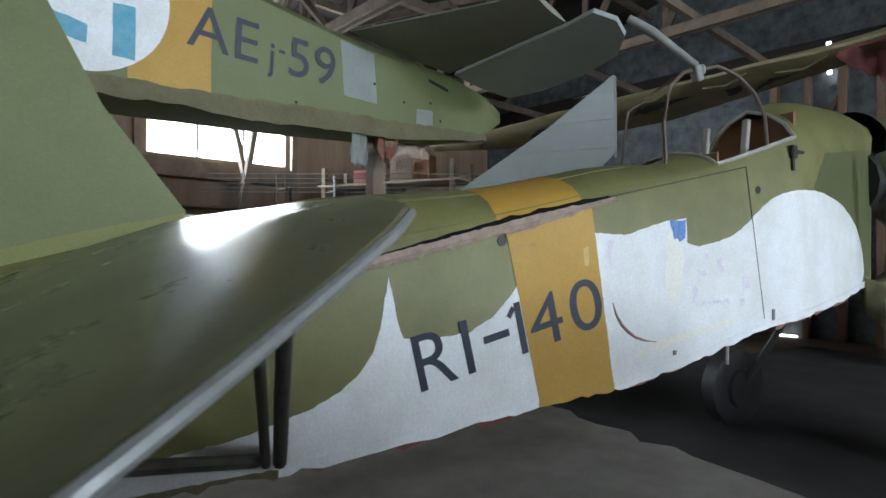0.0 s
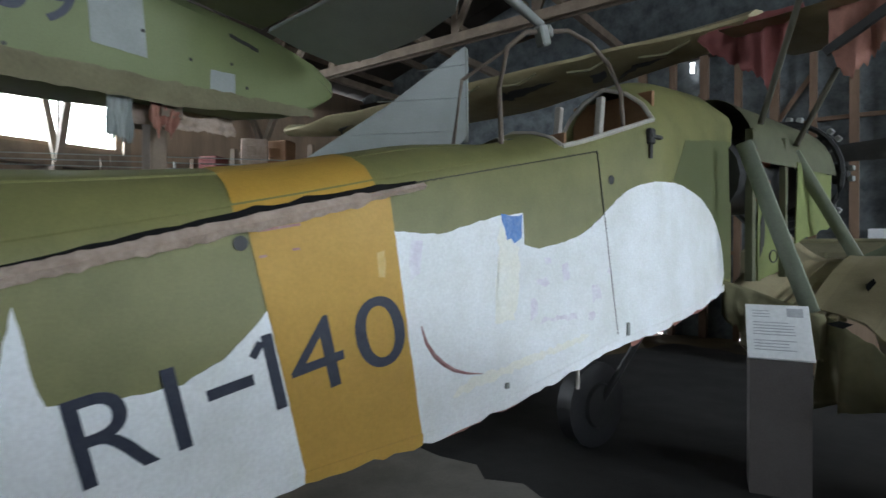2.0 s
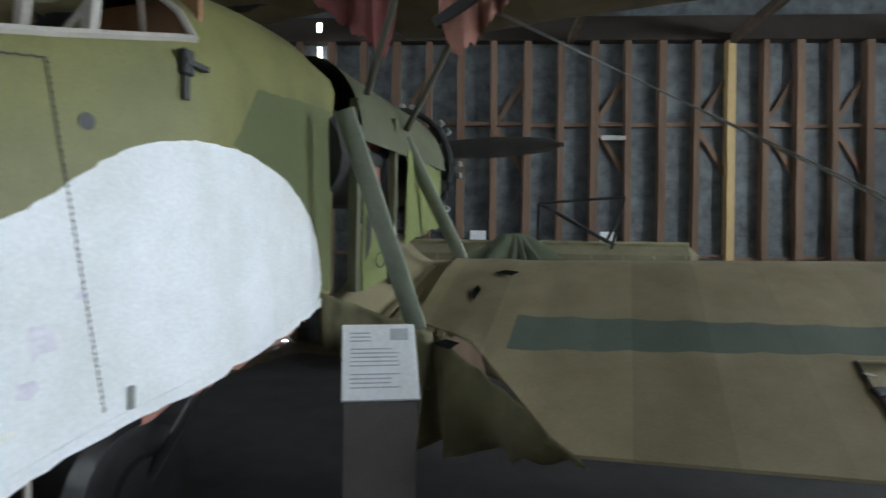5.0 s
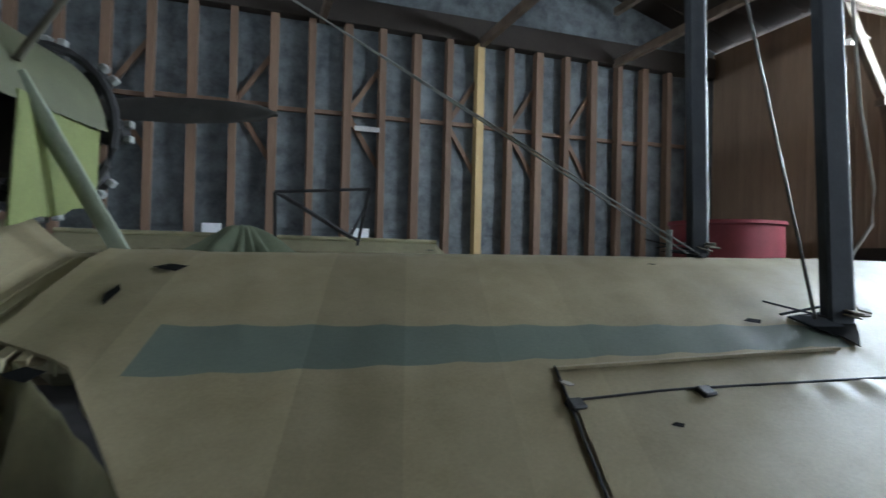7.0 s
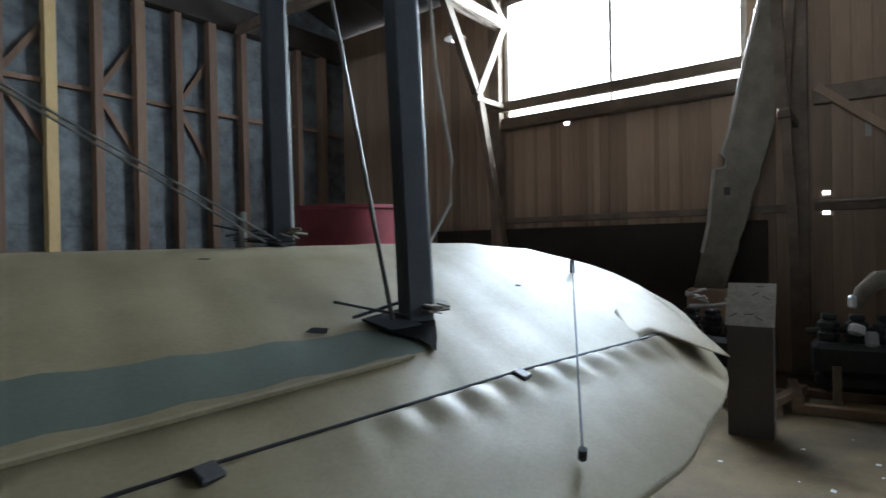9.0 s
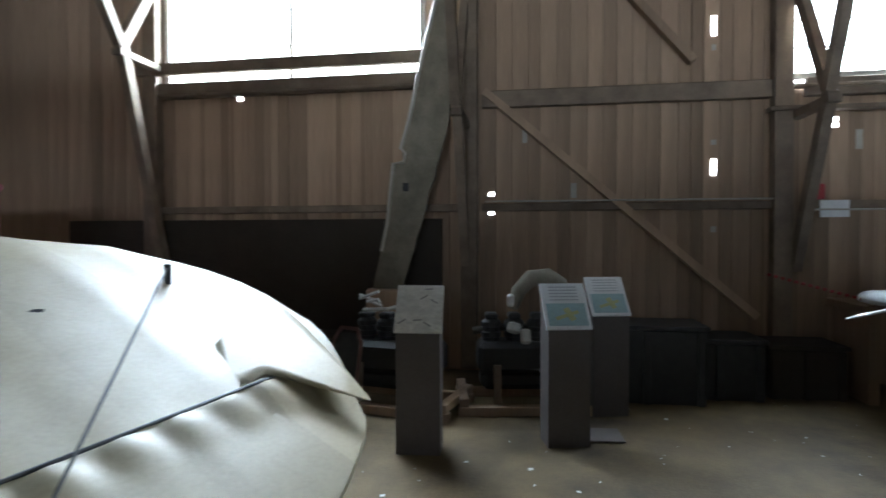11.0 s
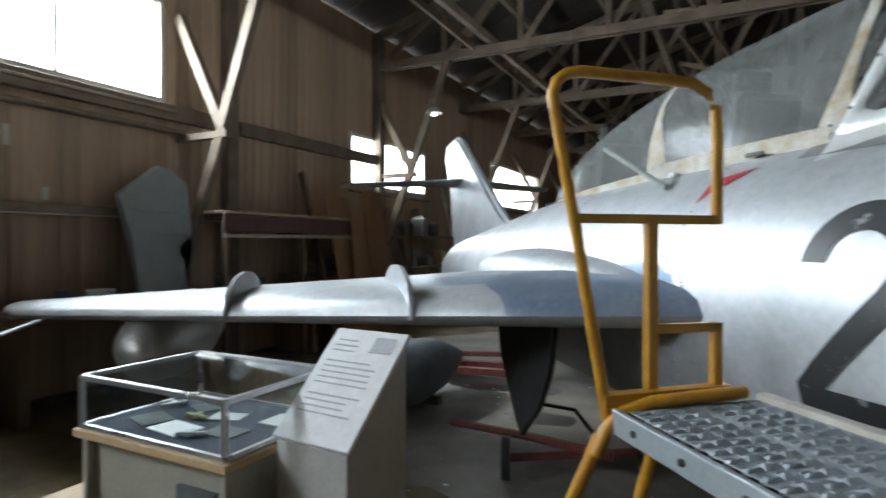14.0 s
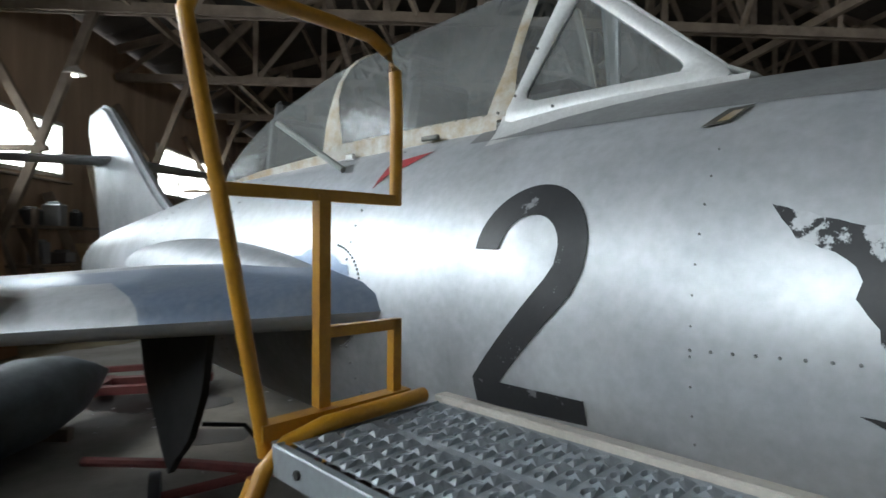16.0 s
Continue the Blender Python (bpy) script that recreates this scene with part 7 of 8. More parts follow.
part("base_board", one((cw + 0.06, cd + 0.05, 0.035), (0, 0, 0.868), (0, 0, 0), 0.004), M_crate, case, "plywood board with a pale edge")
part("felt_bed", one((cw - 0.04, cd - 0.04, 0.01), (0, 0, 0.895)), M_felt, case)
for x in (-cw / 2, cw / 2):
    for y in (-cd / 2, cd / 2):
        part("corner_post", one((0.022, 0.022, z1 - z0 + 0.02), (x, y, (z0 + z1) / 2 - 0.005), (0, 0, 0), 0.003), M_trim, case)
for x in (-cw / 2, cw / 2):
    part("top_rail", one((0.024, cd, 0.022), (x, 0, z1), (0, 0, 0), 0.003), M_trim, case)
    part("base_rail", one((0.018, cd, 0.016), (x, 0, z0 - 0.004)), M_trim, case)
    part("side_pane", one((0.004, cd - 0.03, z1 - z0 - 0.02), (x, 0, (z0 + z1) / 2)), M_glass, case).visible_shadow = False
for y in (-cd / 2, cd / 2):
    part("top_rail", one((cw, 0.024, 0.022), (0, y, z1), (0, 0, 0), 0.003), M_trim, case)
    part("base_rail", one((cw, 0.018, 0.016), (0, y, z0 - 0.004)), M_trim, case)
    part("side_pane", one((cw - 0.03, 0.004, z1 - z0 - 0.02), (0, y, (z0 + z1) / 2)), M_glass, case).visible_shadow = False
part("top_pane", one((cw - 0.02, cd - 0.02, 0.005), (0, 0, z1 + 0.004)), M_glass, case).visible_shadow = False
r6 = random.Random(9)
for k, (x, y, w, d) in enumerate(((-0.2, 0.1, 0.16, 0.12), (0.02, 0.16, 0.2, 0.13), (0.22, 0.12, 0.18, 0.14), (-0.05, -0.05, 0.15, 0.1), (0.15, -0.1, 0.14, 0.1), (-0.28, -0.12, 0.1, 0.14))):
    tagged(part("photograph", one((w, d, 0.004), (5.205 + x, 0.895 + y, 0.9025), (0, 0, r6.uniform(-25, 25))), M_paper if k % 2 else M_sheet), "small photograph laid in the display case", "photograph", "photographs in the case")
for k, (x, y) in enumerate(((0.05, 0.03), (-0.12, 0.2), (0.3, -0.05))):
    tagged(part("aircraft_fitting", boxes(((0.12, 0.02, 0.015), (5.205 + x, 0.895 + y, 0.914), (0, 0, 30 * k), 0.004), ((0.03, 0.05, 0.02), (5.205 + x, 0.895 + y, 0.916), (0, 0, 30 * k), 0.004)), M_silv if k else M_yelp), "small metal aircraft fitting in the display case", "exhibit", "fittings in the case")

bench = empty("wooden_bench", pose(5.76, 0.98, 0), "low bare plywood bench with dark metal legs", "bench")
part("seat", one((0.72, 0.37, 0.03), (0, 0, 0.435), (0, 0, 0), 0.005), M_crate, bench)
for x in (-0.32, 0.32):
    for y in (-0.15, 0.15):
        part("leg", one((0.025, 0.025, 0.42), (x, y, 0.21)), M_dark, bench)

# ---- along the east wall ----
def thing(name, bm, mat, label, category, smooth=False, group=""):
    return tagged(part(name, bm, mat, smooth=smooth), label, category, group)


# long pale wing panel leaning on the post
pane = [(4.22, 4.62), (4.29, 4.3), (4.44, 3.7), (4.58, 3.05), (4.68, 2.72), (4.62, 2.66), (4.64, 2.56), (4.77, 2.54), (4.845, 1.85), (4.92, 1.5), (5.02, 1.05), (4.66, 1.05), (4.42, 1.9), (4.24, 2.5), (4.10, 3.05), (4.04, 4.3), (4.0, 4.62)]
lw = empty("leaning_wing_panel", pose(0, 0, 0), "pale weathered wing panel with torn edge leaning against the wall post", "wing")
part("skin", plate(bmesh.new(), ragged(pane, 0.12, 0.012, 4), "x", 9.28, 0.07), M_beige, lw)
part("torn_edge", tube(bmesh.new(), [(9.275, p[0], p[1]) for p in pane[:10]], 0.022, 6), M_wfr, lw, "pale splintered edge")
part("slot", one((0.004, 0.07, 0.1), (9.277, 4.62, 2.26)), M_black, lw)
part("foot", one((0.3, 0.5, 1.05), (9.33, 4.84, 0.525), (0, 0, 0), 0.02), M_plank, lw)
# rudder-shaped grey panel
bm = plate(bmesh.new(), [(-1.33, 2.2), (-1.85, 2.58), (-2.0, 2.55), (-2.25, 2.4), (-2.33, 1.8), (-2.1, 1.62), (-2.28, 1.05), (-1.62, 1.0), (-1.48, 1.75)], "x", 9.25, 0.06)
bmesh.ops.bevel(bm, geom=[e for e in bm.edges if e.calc_face_angle(0) > 0.5], offset=0.015, segments=2, affect="EDGES")
gr_ = empty("grey_rudder", pose(0, 0, 0), "grey aircraft rudder standing on the workbench", "rudder")
part("skin", bm, M_grey, gr_, smooth=True)
part("hinge_post", tube(bmesh.new(), [(9.24, -1.34, 2.18), (9.24, -1.49, 1.76), (9.24, -1.61, 1.02)], 0.022, 8), M_tube, gr_)
for zz, ya, yb in ((2.3, -1.5, -2.24), (2.05, -1.42, -2.28), (1.8, -1.5, -2.3), (1.4, -1.58, -2.14)):
    part("rib_tape", beam(bmesh.new(), (9.248, ya, zz), (9.248, yb, zz - 0.03), 0.003, 0.03, (1, 0, 0)), M_grey, gr_)
thing("notice_board", one((0.015, 0.30, 0.19), (9.625, -0.19, 1.98), (0, 0, 0), 0.003), M_paper, "small white notice pinned to the truss post", "notice")
thing("red_box", one((0.1, 0.18, 0.17), (9.64, 0.01, 2.17), (0, 0, 0), 0.01), M_redp, "small red fire alarm box on the post", "box")
wb = empty("workbench", pose(9.2, -2.2, 0), "dark cluttered timber workbench along the wall", "workbench")
part("top", one((0.8, 4.2, 0.08), (0, 0, 0.95), (0, 0, 0), 0.01), M_plank, wb)
for y in (-2.0, 0, 2.0):
    part("leg", one((0.7, 0.1, 0.92), (0, y, 0.46)), M_plank, wb)
for x, y, s in ((9.1, -0.7, 0.2), (9.2, -1.2, 0.16), (9.15, -2.7, 0.24), (9.2, -3.4, 0.2), (9.1, -1.6, 0.12)):
    thing("tin_can", tube(bmesh.new(), [(x, y, 0.99), (x, y, 0.99 + s)], s * 0.45, 14), M_silv if s < 0.2 else M_sheet, "dented metal tin on the workbench", "tin", True, "tins on the workbench")
bm = bmesh.new()
for k in range(14):
    u0, u1 = k / 14, (k + 0.55) / 14
    a, b = Vector((8.95, 0.75, 1.28)).lerp(Vector((8.6, 0.0, 1.06)), u0), Vector((8.95, 0.75, 1.28)).lerp(Vector((8.6, 0.0, 1.06)), u1)
    tube(bm, [a, b], 0.016, 6)
thing("striped_tape", bm, M_redp, "red and white striped warning tape tied to the wing tip", "tape")
# dark engines on stands between the pedestals and the wall
def stand_engine(m, label, pale):
    """A dark in-line engine on a low timber frame."""
    e = empty("aero_engine", m, label, "engine", "engines on stands")
    part("crankcase", boxes(((0.42, 0.95, 0.30), (0, 0, 0.50), (0, 0, 0), 0.05), ((0.30, 0.90, 0.20), (0, 0, 0.28), (0, 0, 0), 0.06)), M_dark, e)
    for k in range(4):
        y = -0.34 + 0.225 * k
        bm = tube(bmesh.new(), [(0, y, z) for z in (0.62, 0.68, 0.69, 0.73, 0.74, 0.78, 0.79, 0.83, 0.86)], [0.085, 0.085, 0.10, 0.10, 0.08, 0.08, 0.10, 0.10, 0.07], 10)
        part("cylinder", bm, M_black, e)
        part("rocker_box", one((0.16, 0.12, 0.06), (0, y, 0.89), (0, 0, 0), 0.015), M_dark, e)
    part("exhaust_manifold", tube(bmesh.new(), [(0.2, -0.4, 0.74), (0.22, 0.2, 0.74), (0.24, 0.5, 0.70)], 0.04, 8), M_tarnish, e, smooth=True)
    for x in (-0.34, 0.34):
        part("stand_rail", one((0.09, 1.35, 0.09), (x, 0, 0.045), (0, 0, 0), 0.008), M_plank, e)
    for y in (-0.62, 0.62):
        part("stand_rail", one((0.78, 0.09, 0.08), (0, y, 0.13), (0, 0, 0), 0.008), M_plank, e)
    for x in (-0.26, 0.26):
        for y in (-0.3, 0.3):
            part("stand_leg", one((0.07, 0.07, 0.36), (x, y, 0.27), (0, 8 if x < 0 else -8, 0)), M_beam, e)
    if pale:
        part("intake_pipe", tube(bmesh.new(), [(-0.16, 0.14, 0.98), (-0.11, 0.08, 1.14), (-0.08, -0.04, 1.26), (-0.04, -0.22, 1.27), (0.0, -0.34, 1.20), (0.03, -0.4, 1.06)], [0.05, 0.07, 0.085, 0.09, 0.085, 0.07], 12), M_beige, e, "pale canvas-wrapped intake pipe", smooth=True)
        for sz, at, rot in (((0.10, 0.12, 0.10), (-0.22, 0.14, 0.80), (20, 10, 30)), ((0.08, 0.10, 0.14), (-0.24, 0.03, 0.72), (0, 20, 0)), ((0.07, 0.07, 0.12), (-0.20, 0.17, 1.06), (0, 0, 40))):
            part("fitting", one(sz, at, rot, 0.02), M_silv, e, "bright bare metal fitting")
    return e


stand_engine(pose(8.35, 3.20, 0, 0, 0, 10), "dark in-line engine on a timber stand with a pale wrapped pipe", True)
stand_engine(pose(8.15, 4.45, 0, 0, 0, -12), "dark in-line engine on a timber stand with loose bright pipes", False)


def crate(x, y, w, h, mat):
    c = empty("wooden_crate", pose(x, y, 0), "dark battened crate against the wall", "crate", "crates")
    part("side_board", one((0.58, w - 0.02, h - 0.05), (0, 0, (h - 0.05) / 2), (0, 0, 0), 0.004), mat, c)
    part("lid", one((0.64, w + 0.03, 0.04), (0, 0, h - 0.02), (0, 0, 0), 0.005), mat, c)
    for yy in (-w / 2 + 0.06, 0, w / 2 - 0.06):
        part("batten", one((0.64, 0.07, h - 0.05), (0, yy, (h - 0.05) / 2), (0, 0, 0), 0.004), mat, c)


for x, y, w, h, mat in ((9.1, 1.25, 0.9, 0.62, M_black), (9.2, 6.0, 1.3, 0.5, M_roof), (9.2, 7.4, 1.1, 0.7, M_roof), (9.25, 0.35, 0.75, 0.55, M_roof), (8.85, 2.0, 1.15, 0.78, M_black)):
    crate(x, y, w, h, mat)
bm = tube(bmesh.new(), [(7.9, 4.2, 1.05), (7.75, 4.45, 1.0), (7.85, 4.7, 0.98)], 0.02, 6)
for k in range(8):
    r7 = random.Random(k)
    a = Vector((7.8, 4.45 + r7.uniform(-0.3, 0.3), 1.0 + r7.uniform(-0.06, 0.1)))
    tube(bm, [a, a + Vector((r7.uniform(-0.1, 0.1), r7.uniform(-0.25, 0.25), r7.uniform(-0.05, 0.1)))], 0.015, 6)
thing("bent_pipes", bm, M_silv, "tangle of bright bent pipes on the engine", "pipes")
M_maroon = material("faded_maroon_paint", (0.13, 0.06, 0.055), 0.7, alt=(0.09, 0.05, 0.045), scale=5, fine=60)
M_rdsh = material("rusty_pink_steel", (0.16, 0.085, 0.075), 0.8, alt=(0.07, 0.045, 0.04), scale=7, fine=60)
rd = empty("leaning_radiator", pose(7.58, 4.88, 0.0, 6, 16, 10) @ Matrix.Scale(0.86, 4), "rusty red radiator frame with a dark core leaning on a stand", "radiator")
o_ = [(-0.17, 0), (0.17, 0), (0.15, 0.8), (0.09, 0.95), (-0.09, 0.95), (-0.15, 0.8)]
bm = bmesh.new()
for (a, b), (c, d) in zip(o_, o_[1:] + o_[:1]):
    beam(bm, (0, a, b + 0.03), (0, c, d + 0.03), 0.035, 0.06, (1, 0, 0))
part("shell", bm, M_rdsh, rd)
part("core", plate(bmesh.new(), [(a * 0.85, 0.05 + b * 0.93) for a, b in o_], "x", -0.012, 0.024), M_black, rd, "dark dented honeycomb core")
# red drum
bm = bmesh.new()
loft(bm, [[(7.27 + r * math.cos(q * math.tau / 32), 9.2 + r * math.sin(q * math.tau / 32), z) for q in range(32)] for r, z in ((0.78, 0.0), (0.78, 0.75), (0.8, 0.76), (0.8, 0.80), (0.78, 0.81), (0.78, 1.5), (0.8, 1.51), (0.8, 1.55), (0.78, 1.56), (0.78, 2.16), (0.81, 2.17), (0.81, 2.22), (0.76, 2.22), (0.76, 2.15))])
M_drum = material("faded_drum_red", (0.22, 0.035, 0.045), 0.6, alt=(0.13, 0.025, 0.03), scale=4, fine=60)
thing("red_drum", bm, M_drum, "large faded red metal drum with rolled hoops", "drum", True)
# bundle of khaki wings and frames by the north wall
bm = one((5.0, 0.5, 1.84), (0.75, 10.4, 0.92), (0, 0, 0), 0.18)
sw = empty("stored_wing", pose(0, 0, 0), "khaki fabric-covered wing stored on edge before the stud wall", "wing")
part("skin", bm, M_cloth, sw)
for k in range(11):
    part("rib_tape", one((0.03, 0.51, 1.5), (-1.5 + 0.45 * k, 10.395, 0.9), (0, 0, 0), 0.002), M_sack, sw)
part("leading_edge", tube(bmesh.new(), [(-1.6, 10.3, 1.835), (3.1, 10.3, 1.825)], 0.03, 8), M_sack, sw, smooth=True)
bm = bmesh.new()
for a, b in (((0.85, 9.9, 2.38), (2.0, 9.7, 2.46)), ((0.88, 9.88, 2.36), (1.80, 9.8, 1.83)), ((0.93, 9.8, 2.34), (1.88, 9.76, 1.80)), ((0.85, 9.9, 2.38), (0.88, 10.2, 1.75)), ((2.0, 9.7, 2.46), (1.95, 10.2, 1.75)), ((1.95, 9.75, 2.2), (1.78, 9.8, 1.85))):
    tube(bm, [a, b], 0.022, 6)
thing("tube_frame", bm, M_dark, "dark bare tubular frame standing on a stored wing", "frame")
bm = bmesh.new()
rows = []
for k in range(57):
    u = k / 56
    a = math.pi * (1.0 + u)
    row = []
    for q in range(11):
        v = q / 10
        rad = 0.08 + (0.50 + 0.10 * math.sin(u * 9)) * v
        fold = 1 + 0.22 * math.sin(u * 47 + 2 * math.sin(u * 11)) * v
        row.append((0.50 + rad * fold * math.cos(a) * 1.05, 9.62 + 0.62 * rad * fold * math.sin(a), 1.93 - 0.42 * v ** 1.4 + 0.03 * noise.noise(Vector((u * 8, v * 3, 2)))))
    rows.append(row)
loft(bm, rows, closed=False)
M_tarp = material("green_tarpaulin", (0.085, 0.10, 0.06), 0.8, alt=(0.05, 0.06, 0.035), scale=4, fine=50, bump=0.2)
canvas = part("canvas", bm, M_tarp, smooth=True)
canvas.modifiers.new("thickness", "SOLIDIFY").thickness = 0.006
tagged(canvas, "crumpled green canvas bundle draped over stored parts", "canvas")
thing("stored_box", one((2.0, 0.6, 1.56), (0.3, 9.6, 0.78), (0, 0, 0), 0.02), M_plank, "dark box under the canvas bundle", "crate")
for x, z in ((0.02, 1.95), (2.3, 1.95)):
    thing("paper_label", one((0.28, 0.01, 0.2), (x, NY - 0.03, z), (0, 0, 0), 0.002), M_paper, "small white paper label on the stud wall", "label", group="wall labels")
thing("paper_label", one((0.42, 0.01, 0.08), (2.37, NY - 0.03, 3.70), (0, 0, 0), 0.002), M_pedw, "narrow white paper label on the stud wall", "label", group="wall labels")
# hanging lamps in the east bays
def shade_lamp(x, y, z):
    lp = empty("pendant_lamp", pose(x, y, z), "small enamel pendant lamp under the roof", "lamp", "pendant lamps")
    part("shade", tube(bmesh.new(), [(0, 0, 0.16), (0, 0, 0.12), (0, 0, 0.0)], [0.04, 0.06, 0.17], 16), M_wfr, lp, smooth=True)
    part("bulb", tube(bmesh.new(), [(0, 0, 0.04), (0, 0, -0.04)], [0.03, 0.045], 10), M_day, lp)
    part("cord", tube(bmesh.new(), [(0, 0, 0.15), (0, 0, 5.45 - z)], 0.008, 5), M_dark, lp)
shade_lamp(8.6, 8.25, 4.8)
shade_lamp(8.4, -7.2, 4.2)
# clutter by the west wall seen past the fuselages
for k, (x, y, z) in enumerate(((-10.5, 5.6, 0), (-10.0, 6.4, 0), (-10.8, 4.6, 0))):
    bm = bmesh.new()
    for s in (-0.2, 0.2):
        tube(bm, [(x + s, y, 0), (x + s - 0.3, y + 0.1, 3.3)], 0.03, 6)
    for q in range(9):
        u = (q + 1) / 10
        tube(bm, [(x - 0.2 - 0.3 * u, y + 0.1 * u, 3.3 * u), (x + 0.2 - 0.3 * u, y + 0.1 * u, 3.3 * u)], 0.015, 5)
    thing("ladder", bm, M_silv if k == 0 else M_beam, "ladder leaning by the far wall", "ladder", group="ladders")
bm = bmesh.new()
loft(bm, [[(-7.5 + 0.9 * math.cos(q * math.tau / 14), 1.0 + 4.5 * u, 1.9 + 0.16 * math.sin(q * math.tau / 14)) for q in range(14)] for u in (0, 0.5, 1)])
thing("stored_wing", bm, M_white, "pale wing stored flat behind the fuselages", "wing", True)
thing("trestle", boxes(((1.6, 0.1, 0.1), (-7.5, 1.6, 1.68)), ((0.1, 0.1, 1.65), (-8.1, 1.6, 0.83)), ((0.1, 0.1, 1.65), (-6.9, 1.6, 0.83)), ((1.6, 0.1, 0.1), (-7.5, 4.9, 1.68)), ((0.1, 0.1, 1.65), (-8.1, 4.9, 0.83)), ((0.1, 0.1, 1.65), (-6.9, 4.9, 0.83))), M_beam, "timber trestles carrying a stored wing", "trestle")

# storage rack and wreckage past the fuselages
rack = empty("storage_rack", pose(-9.6, 6.6, 0, 0, 0, 20), "rough timber storage rack filled with aircraft wreckage", "rack")
for x in (-1.6, 0.0, 1.6):
    for y in (-0.4, 0.4):
        part("post", one((0.1, 0.1, 3.5), (x, y, 1.75), (0, 0, 0), 0.006), M_beam, rack)
for z in (1.0, 2.1, 3.1):
    part("shelf", one((3.5, 0.95, 0.05), (0, 0, z), (0, 0, 0), 0.005), M_plank, rack)
r8 = random.Random(15)
for k in range(22):
    z = r8.choice((1.03, 2.13, 3.13))
    w, d, h = r8.uniform(0.15, 0.6), r8.uniform(0.1, 0.5), r8.uniform(0.1, 0.7)
    m = Matrix.Translation((-9.6, 6.6, 0)) @ pose(0, 0, 0, 0, 0, 20) @ pose(r8.uniform(-1.5, 1.5), r8.uniform(-0.3, 0.3), z + h / 2, 0, 0, r8.uniform(-30, 30))
    bm = one((w, d, h), (0, 0, 0), (0, 0, 0), 0.02)
    box(bm, (w * 0.6, d * 1.1, h * 0.3), (0, 0, 0.1 * h), (0, 0, 10), 0.01)
    ob = thing("wreckage_piece", bm, r8.choice((M_red, M_torn, M_tube, M_dark, M_ply, M_green, M_silv)), "battered aircraft scrap on the storage rack", "scrap", group="scrap on the rack")
    ob.matrix_world = m
for k in range(5):
    bm = tube(bmesh.new(), [(-8.8 + 0.1 * k, 2.2, 2.55 + 0.06 * k), (-6.2 + 0.15 * k, 7.5, 2.75 + 0.07 * k)], 0.008, 5)
    thing("bracing_cable", bm, M_tube, "thin slack cable strung behind the fuselages", "cable", group="cables")

# a long fuel tank lying on the floor beyond the wing
tank = empty("fuel_tank", JET @ pose(1.48, -5.6, 0, 0, 0, -44), "dull blue-grey streamlined fuel tank lying on the floor", "fuel tank")
bm = bmesh.new()
loft(bm, [[(r * math.cos(q * math.tau / 24), 0.75 - 2.1 * u, 0.36 + r * math.sin(q * math.tau / 24)) for q in range(24)] for u, r in ((0, 0.03), (0.04, 0.14), (0.12, 0.24), (0.28, 0.32), (0.5, 0.33), (0.7, 0.27), (0.88, 0.14), (1.0, 0.03))])
M_tankg = material("dull_tank_paint", (0.15, 0.175, 0.185), 0.5, metal=0.2, alt=(0.08, 0.09, 0.095), scale=3, fine=50, bump=0.05, amount=0.8)
shell = part("shell", bm, M_tankg, tank, smooth=True)
part("filler_cap", tube(bmesh.new(), [(0, 0.3, 0.66), (0, 0.3, 0.70)], 0.05, 12), M_dark, shell)
for yy in (0.45, -0.45):
    part("cradle", boxes(((0.5, 0.08, 0.1), (0, yy, 0.05), (0, 0, 0), 0.006)), M_beam, tank)

# pale flakes and chips scattered on the floor
rf = random.Random(44)
bm = bmesh.new()
for k in range(420):
    xx, yy = rf.uniform(2.2, 9.3), rf.uniform(-4.5, 9.5)
    a, r = rf.uniform(0, 6.28), rf.choice((0.006, 0.008, 0.010, 0.014, 0.03))
    vs = [bm.verts.new((xx + r * rf.uniform(0.5, 1.3) * math.cos(a + q * 1.57), yy + r * rf.uniform(0.4, 1.0) * math.sin(a + q * 1.57), 0.006 + rf.uniform(0, 0.006))) for q in range(4)]
    bm.faces.new(vs)
tagged(part("paint_flakes", bm, M_paper), "pale paint flakes scattered on the floor", "debris", kind="stuff")
# dark oil puddles and stains on the earth
M_oil = material("dark_oil_stain", (0.025, 0.026, 0.028), 0.35, alt=(0.06, 0.055, 0.045), scale=5, fine=40, bump=0.05, amount=0.8)
for xx, yy, a, b, sd in ((5.6, -3.6, 0.7, 0.35, 1), (4.8, -2.6, 0.35, 0.2, 2)):
    o = [(xx + a * math.cos(k * 0.3927), yy + b * math.sin(k * 0.3927)) for k in range(16)]
    tagged(part("oil_stain", plate(bmesh.new(), ragged(o, 0.08, 0.03, sd), "z", 0.002, 0.003), M_oil), "dark dried oil stain on the earth floor", "stain", "oil stains", kind="structure")

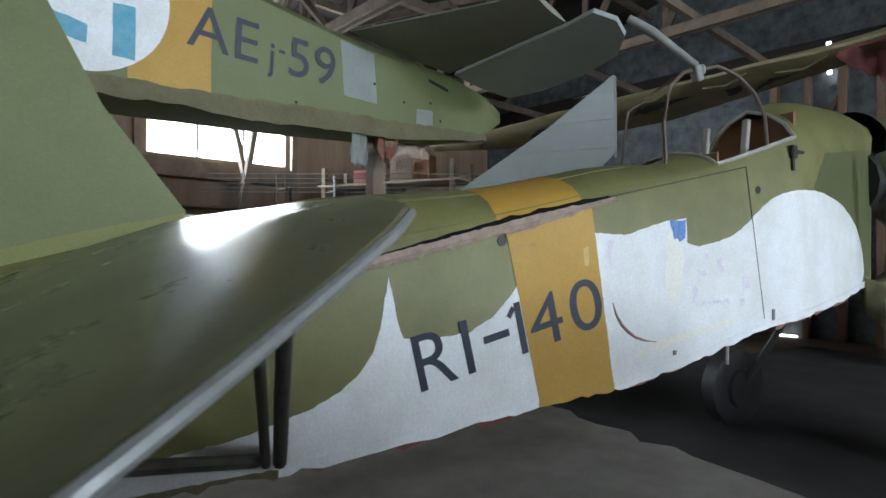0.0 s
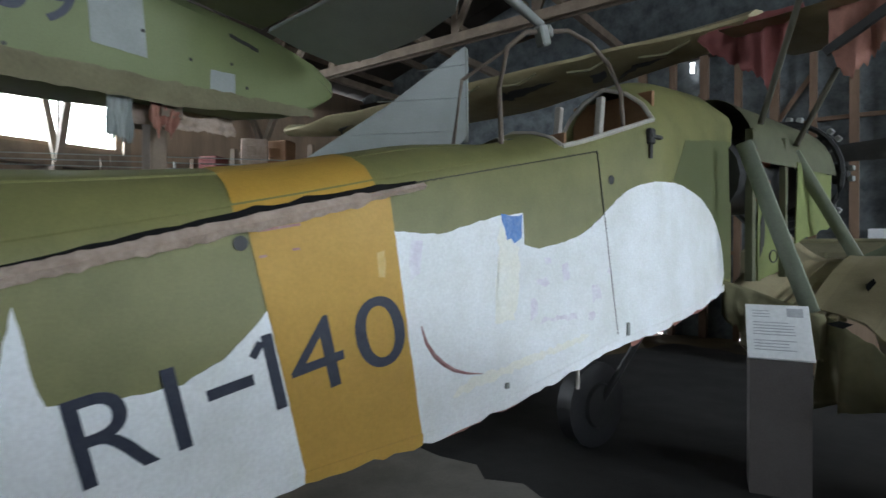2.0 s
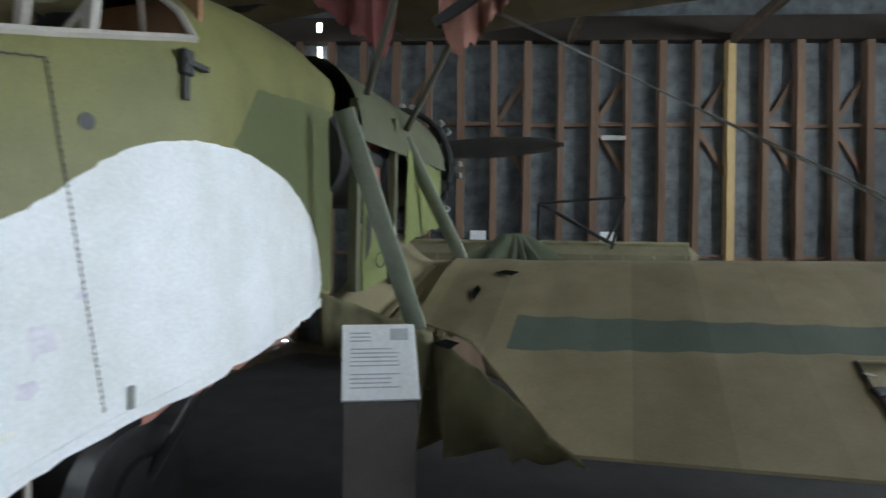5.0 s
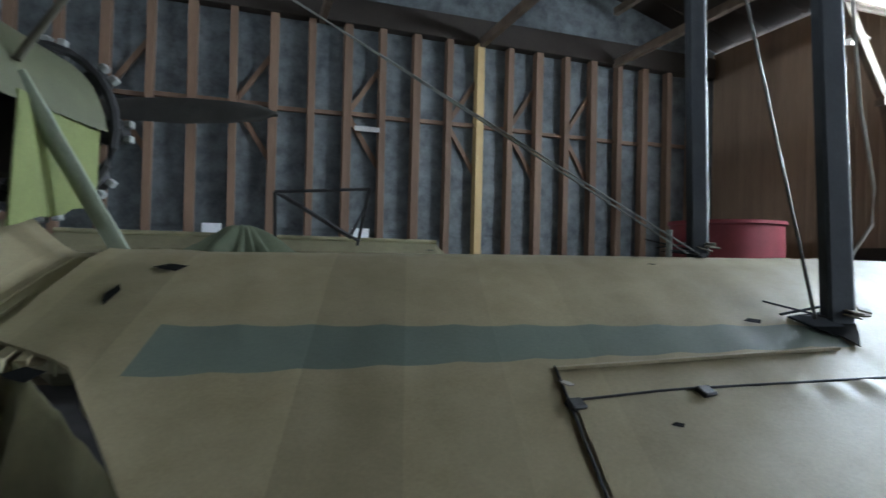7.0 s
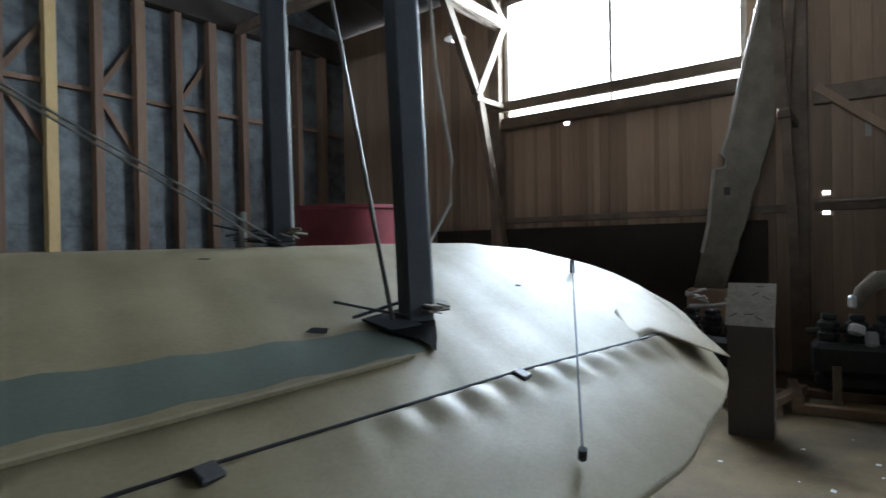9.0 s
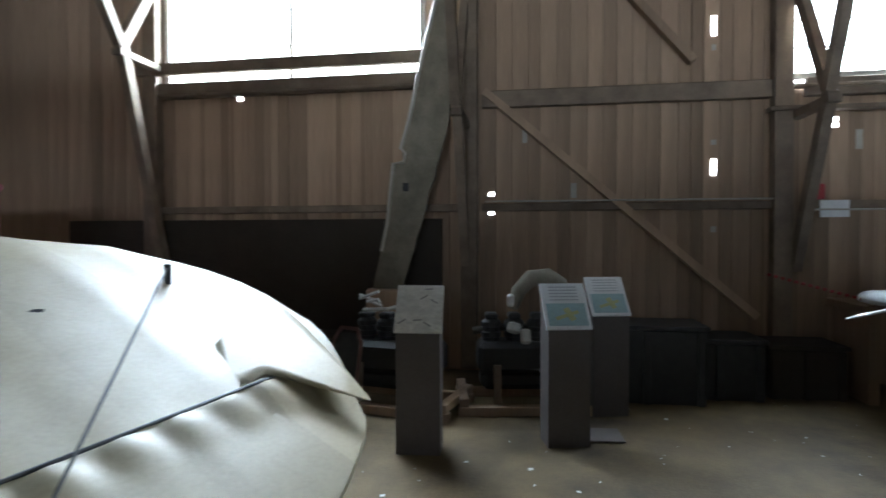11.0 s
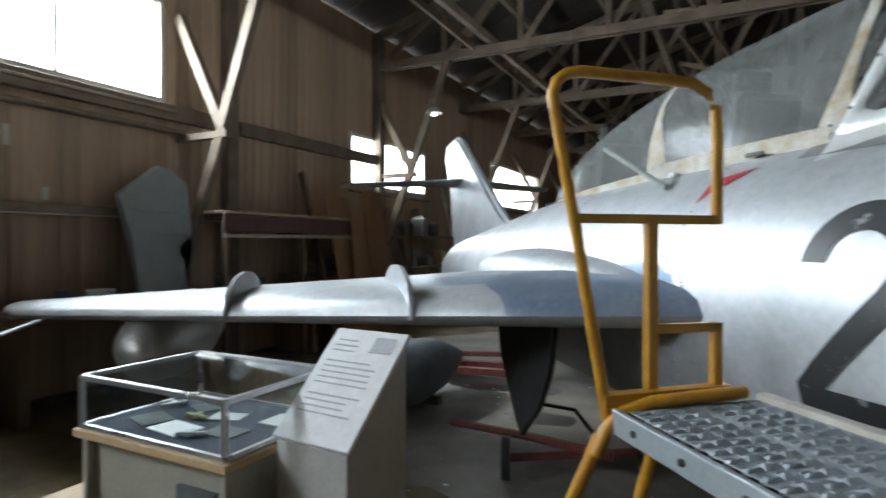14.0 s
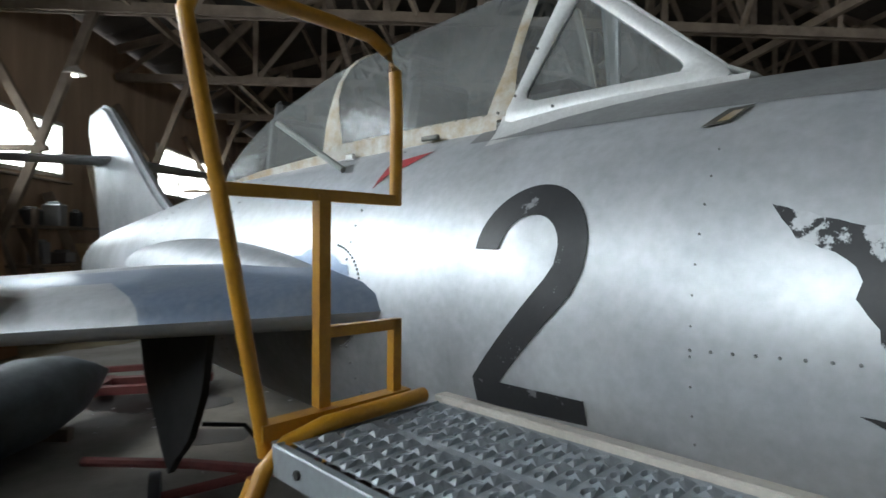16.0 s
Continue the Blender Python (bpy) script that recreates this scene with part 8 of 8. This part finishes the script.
# timbers and frames leaning along the far end of the window wall
rt = random.Random(61)
for k in range(12):
    yy = -4.6 - 0.85 * k + rt.uniform(-0.2, 0.2)
    hh = rt.uniform(1.9, 3.6)
    bm = beam(bmesh.new(), (EX - 0.75 - rt.uniform(0, 0.3), yy, 0.04), (EX - 0.10, yy + rt.uniform(-0.5, 0.5), hh), 0.05, rt.choice((0.08, 0.12, 0.18)))
    tagged(part("leaning_timber", bm, M_beam), "dark weathered timber leaning against the plank wall", "timber", "leaning timbers")
for k in range(3):
    y0 = -5.4 - 3.2 * k
    rk = empty("tool_shelf", pose(EX - 0.32, y0, 0), "dark timber shelf loaded with stored parts", "shelf", "wall shelves")
    for z in (0.5, 1.15, 1.8):
        part("board", one((0.5, 2.3, 0.05), (0, 0, z), (0, 0, 0), 0.005), M_beam, rk)
    for a in (-1.1, 1.1):
        part("upright", one((0.08, 0.08, 2.1), (-0.22, a, 1.05), (0, 0, 0), 0.005), M_beam, rk)
    for j in range(9):
        sx, sy, sz = rt.uniform(0.15, 0.4), rt.uniform(0.12, 0.35), rt.uniform(0.1, 0.4)
        z = (0.525, 1.175, 1.825)[j % 3]
        ob = part("stored_part", boxes(((sx, sy, sz), (EX - 0.32, y0 - 0.9 + 0.22 * j, z + sz / 2 + 0.001), (0, 0, rt.uniform(-15, 15)), 0.02), ((sx * 0.6, sy * 0.5, 0.05), (EX - 0.32, y0 - 0.9 + 0.22 * j, z + sz + 0.02), (0, 0, 20), 0.01)), rt.choice((M_dark, M_oxide, M_alud, M_crate)))
        tagged(ob, "dusty stored aircraft part on a timber shelf", "part", "stored parts")

# corrugated white sheets lying across the stored wing, behind the tail
for k, (x, y, rz) in enumerate(((-8.3, 1.9, 8), (-7.6, 2.5, -6), (-7.9, 3.4, 3))):
    bm = bmesh.new()
    loft(bm, [[(-0.9 + 0.045 * q, yy, 2.09 + 0.035 * k + 0.014 * math.sin(q * math.pi / 2)) for q in range(41)] for yy in (-0.5, 0.5)], closed=False)
    ob = part("corrugated_sheet", bm, M_white, smooth=True)
    ob.modifiers.new("thickness", "SOLIDIFY").thickness = 0.004
    ob.matrix_world = pose(x, y, 0, 0, 0, rz)
    tagged(ob, "white corrugated sheet lying on a stored wing", "sheet", "corrugated sheets")

# long shelf with a maroon fascia, plywood offcuts and a bucket beside the workbench
ls = empty("long_shelf", pose(9.25, -4.0, 0), "long timber wall shelf with a faded maroon fascia", "shelf")
part("top", one((0.75, 3.0, 0.04), (0, 0, 2.06), (0, 0, 0), 0.005), M_plank, ls)
part("fascia", one((0.03, 3.0, 0.22), (-0.36, 0, 1.92), (0, 0, 0), 0.004), M_maroon, ls, "faded maroon painted fascia board")
part("lower_rail", one((0.05, 3.0, 0.05), (-0.36, 0, 1.76), (0, 0, 0), 0.004), M_wfr, ls)
for yy in (-1.45, 0.0, 1.45):
    part("bracket", one((0.06, 0.06, 2.04), (-0.33, yy, 1.02), (0, 0, 0), 0.005), M_beam, ls)
for k, (yy, h, w, t) in enumerate(((-4.95, 2.45, 0.55, 9), (-5.3, 2.2, 0.5, 7), (-5.75, 2.6, 0.6, 8))):
    ob = part("plywood_sheet", one((0.02, w, h), (0, 0, h / 2), (0, 0, 0), 0.003), M_ply)
    ob.matrix_world = pose(8.62 - 0.05 * k, yy, 0.0, 0, t, 0)
    tagged(ob, "brown plywood offcut leaning against the wall shelf", "board", "plywood offcuts")
bk = empty("bucket", pose(9.05, -1.02, 0.992), "small white plastic bucket on the workbench", "bucket")
bm = bmesh.new()
loft(bm, [[(r * math.cos(q * math.tau / 20), r * math.sin(q * math.tau / 20), z) for q in range(20)] for r, z in ((0.10, 0.0), (0.125, 0.17), (0.132, 0.175), (0.132, 0.19), (0.122, 0.19), (0.098, 0.01))])
part("tub", bm, M_paper, bk, smooth=True)
part("handle", tube(bmesh.new(), [(0.13 * math.cos(a), 0.13 * math.sin(a), 0.17 - 0.03 * abs(math.sin(a))) for a in [math.pi * (1 + q / 10) for q in range(11)]], 0.004, 6), M_dark, bk)
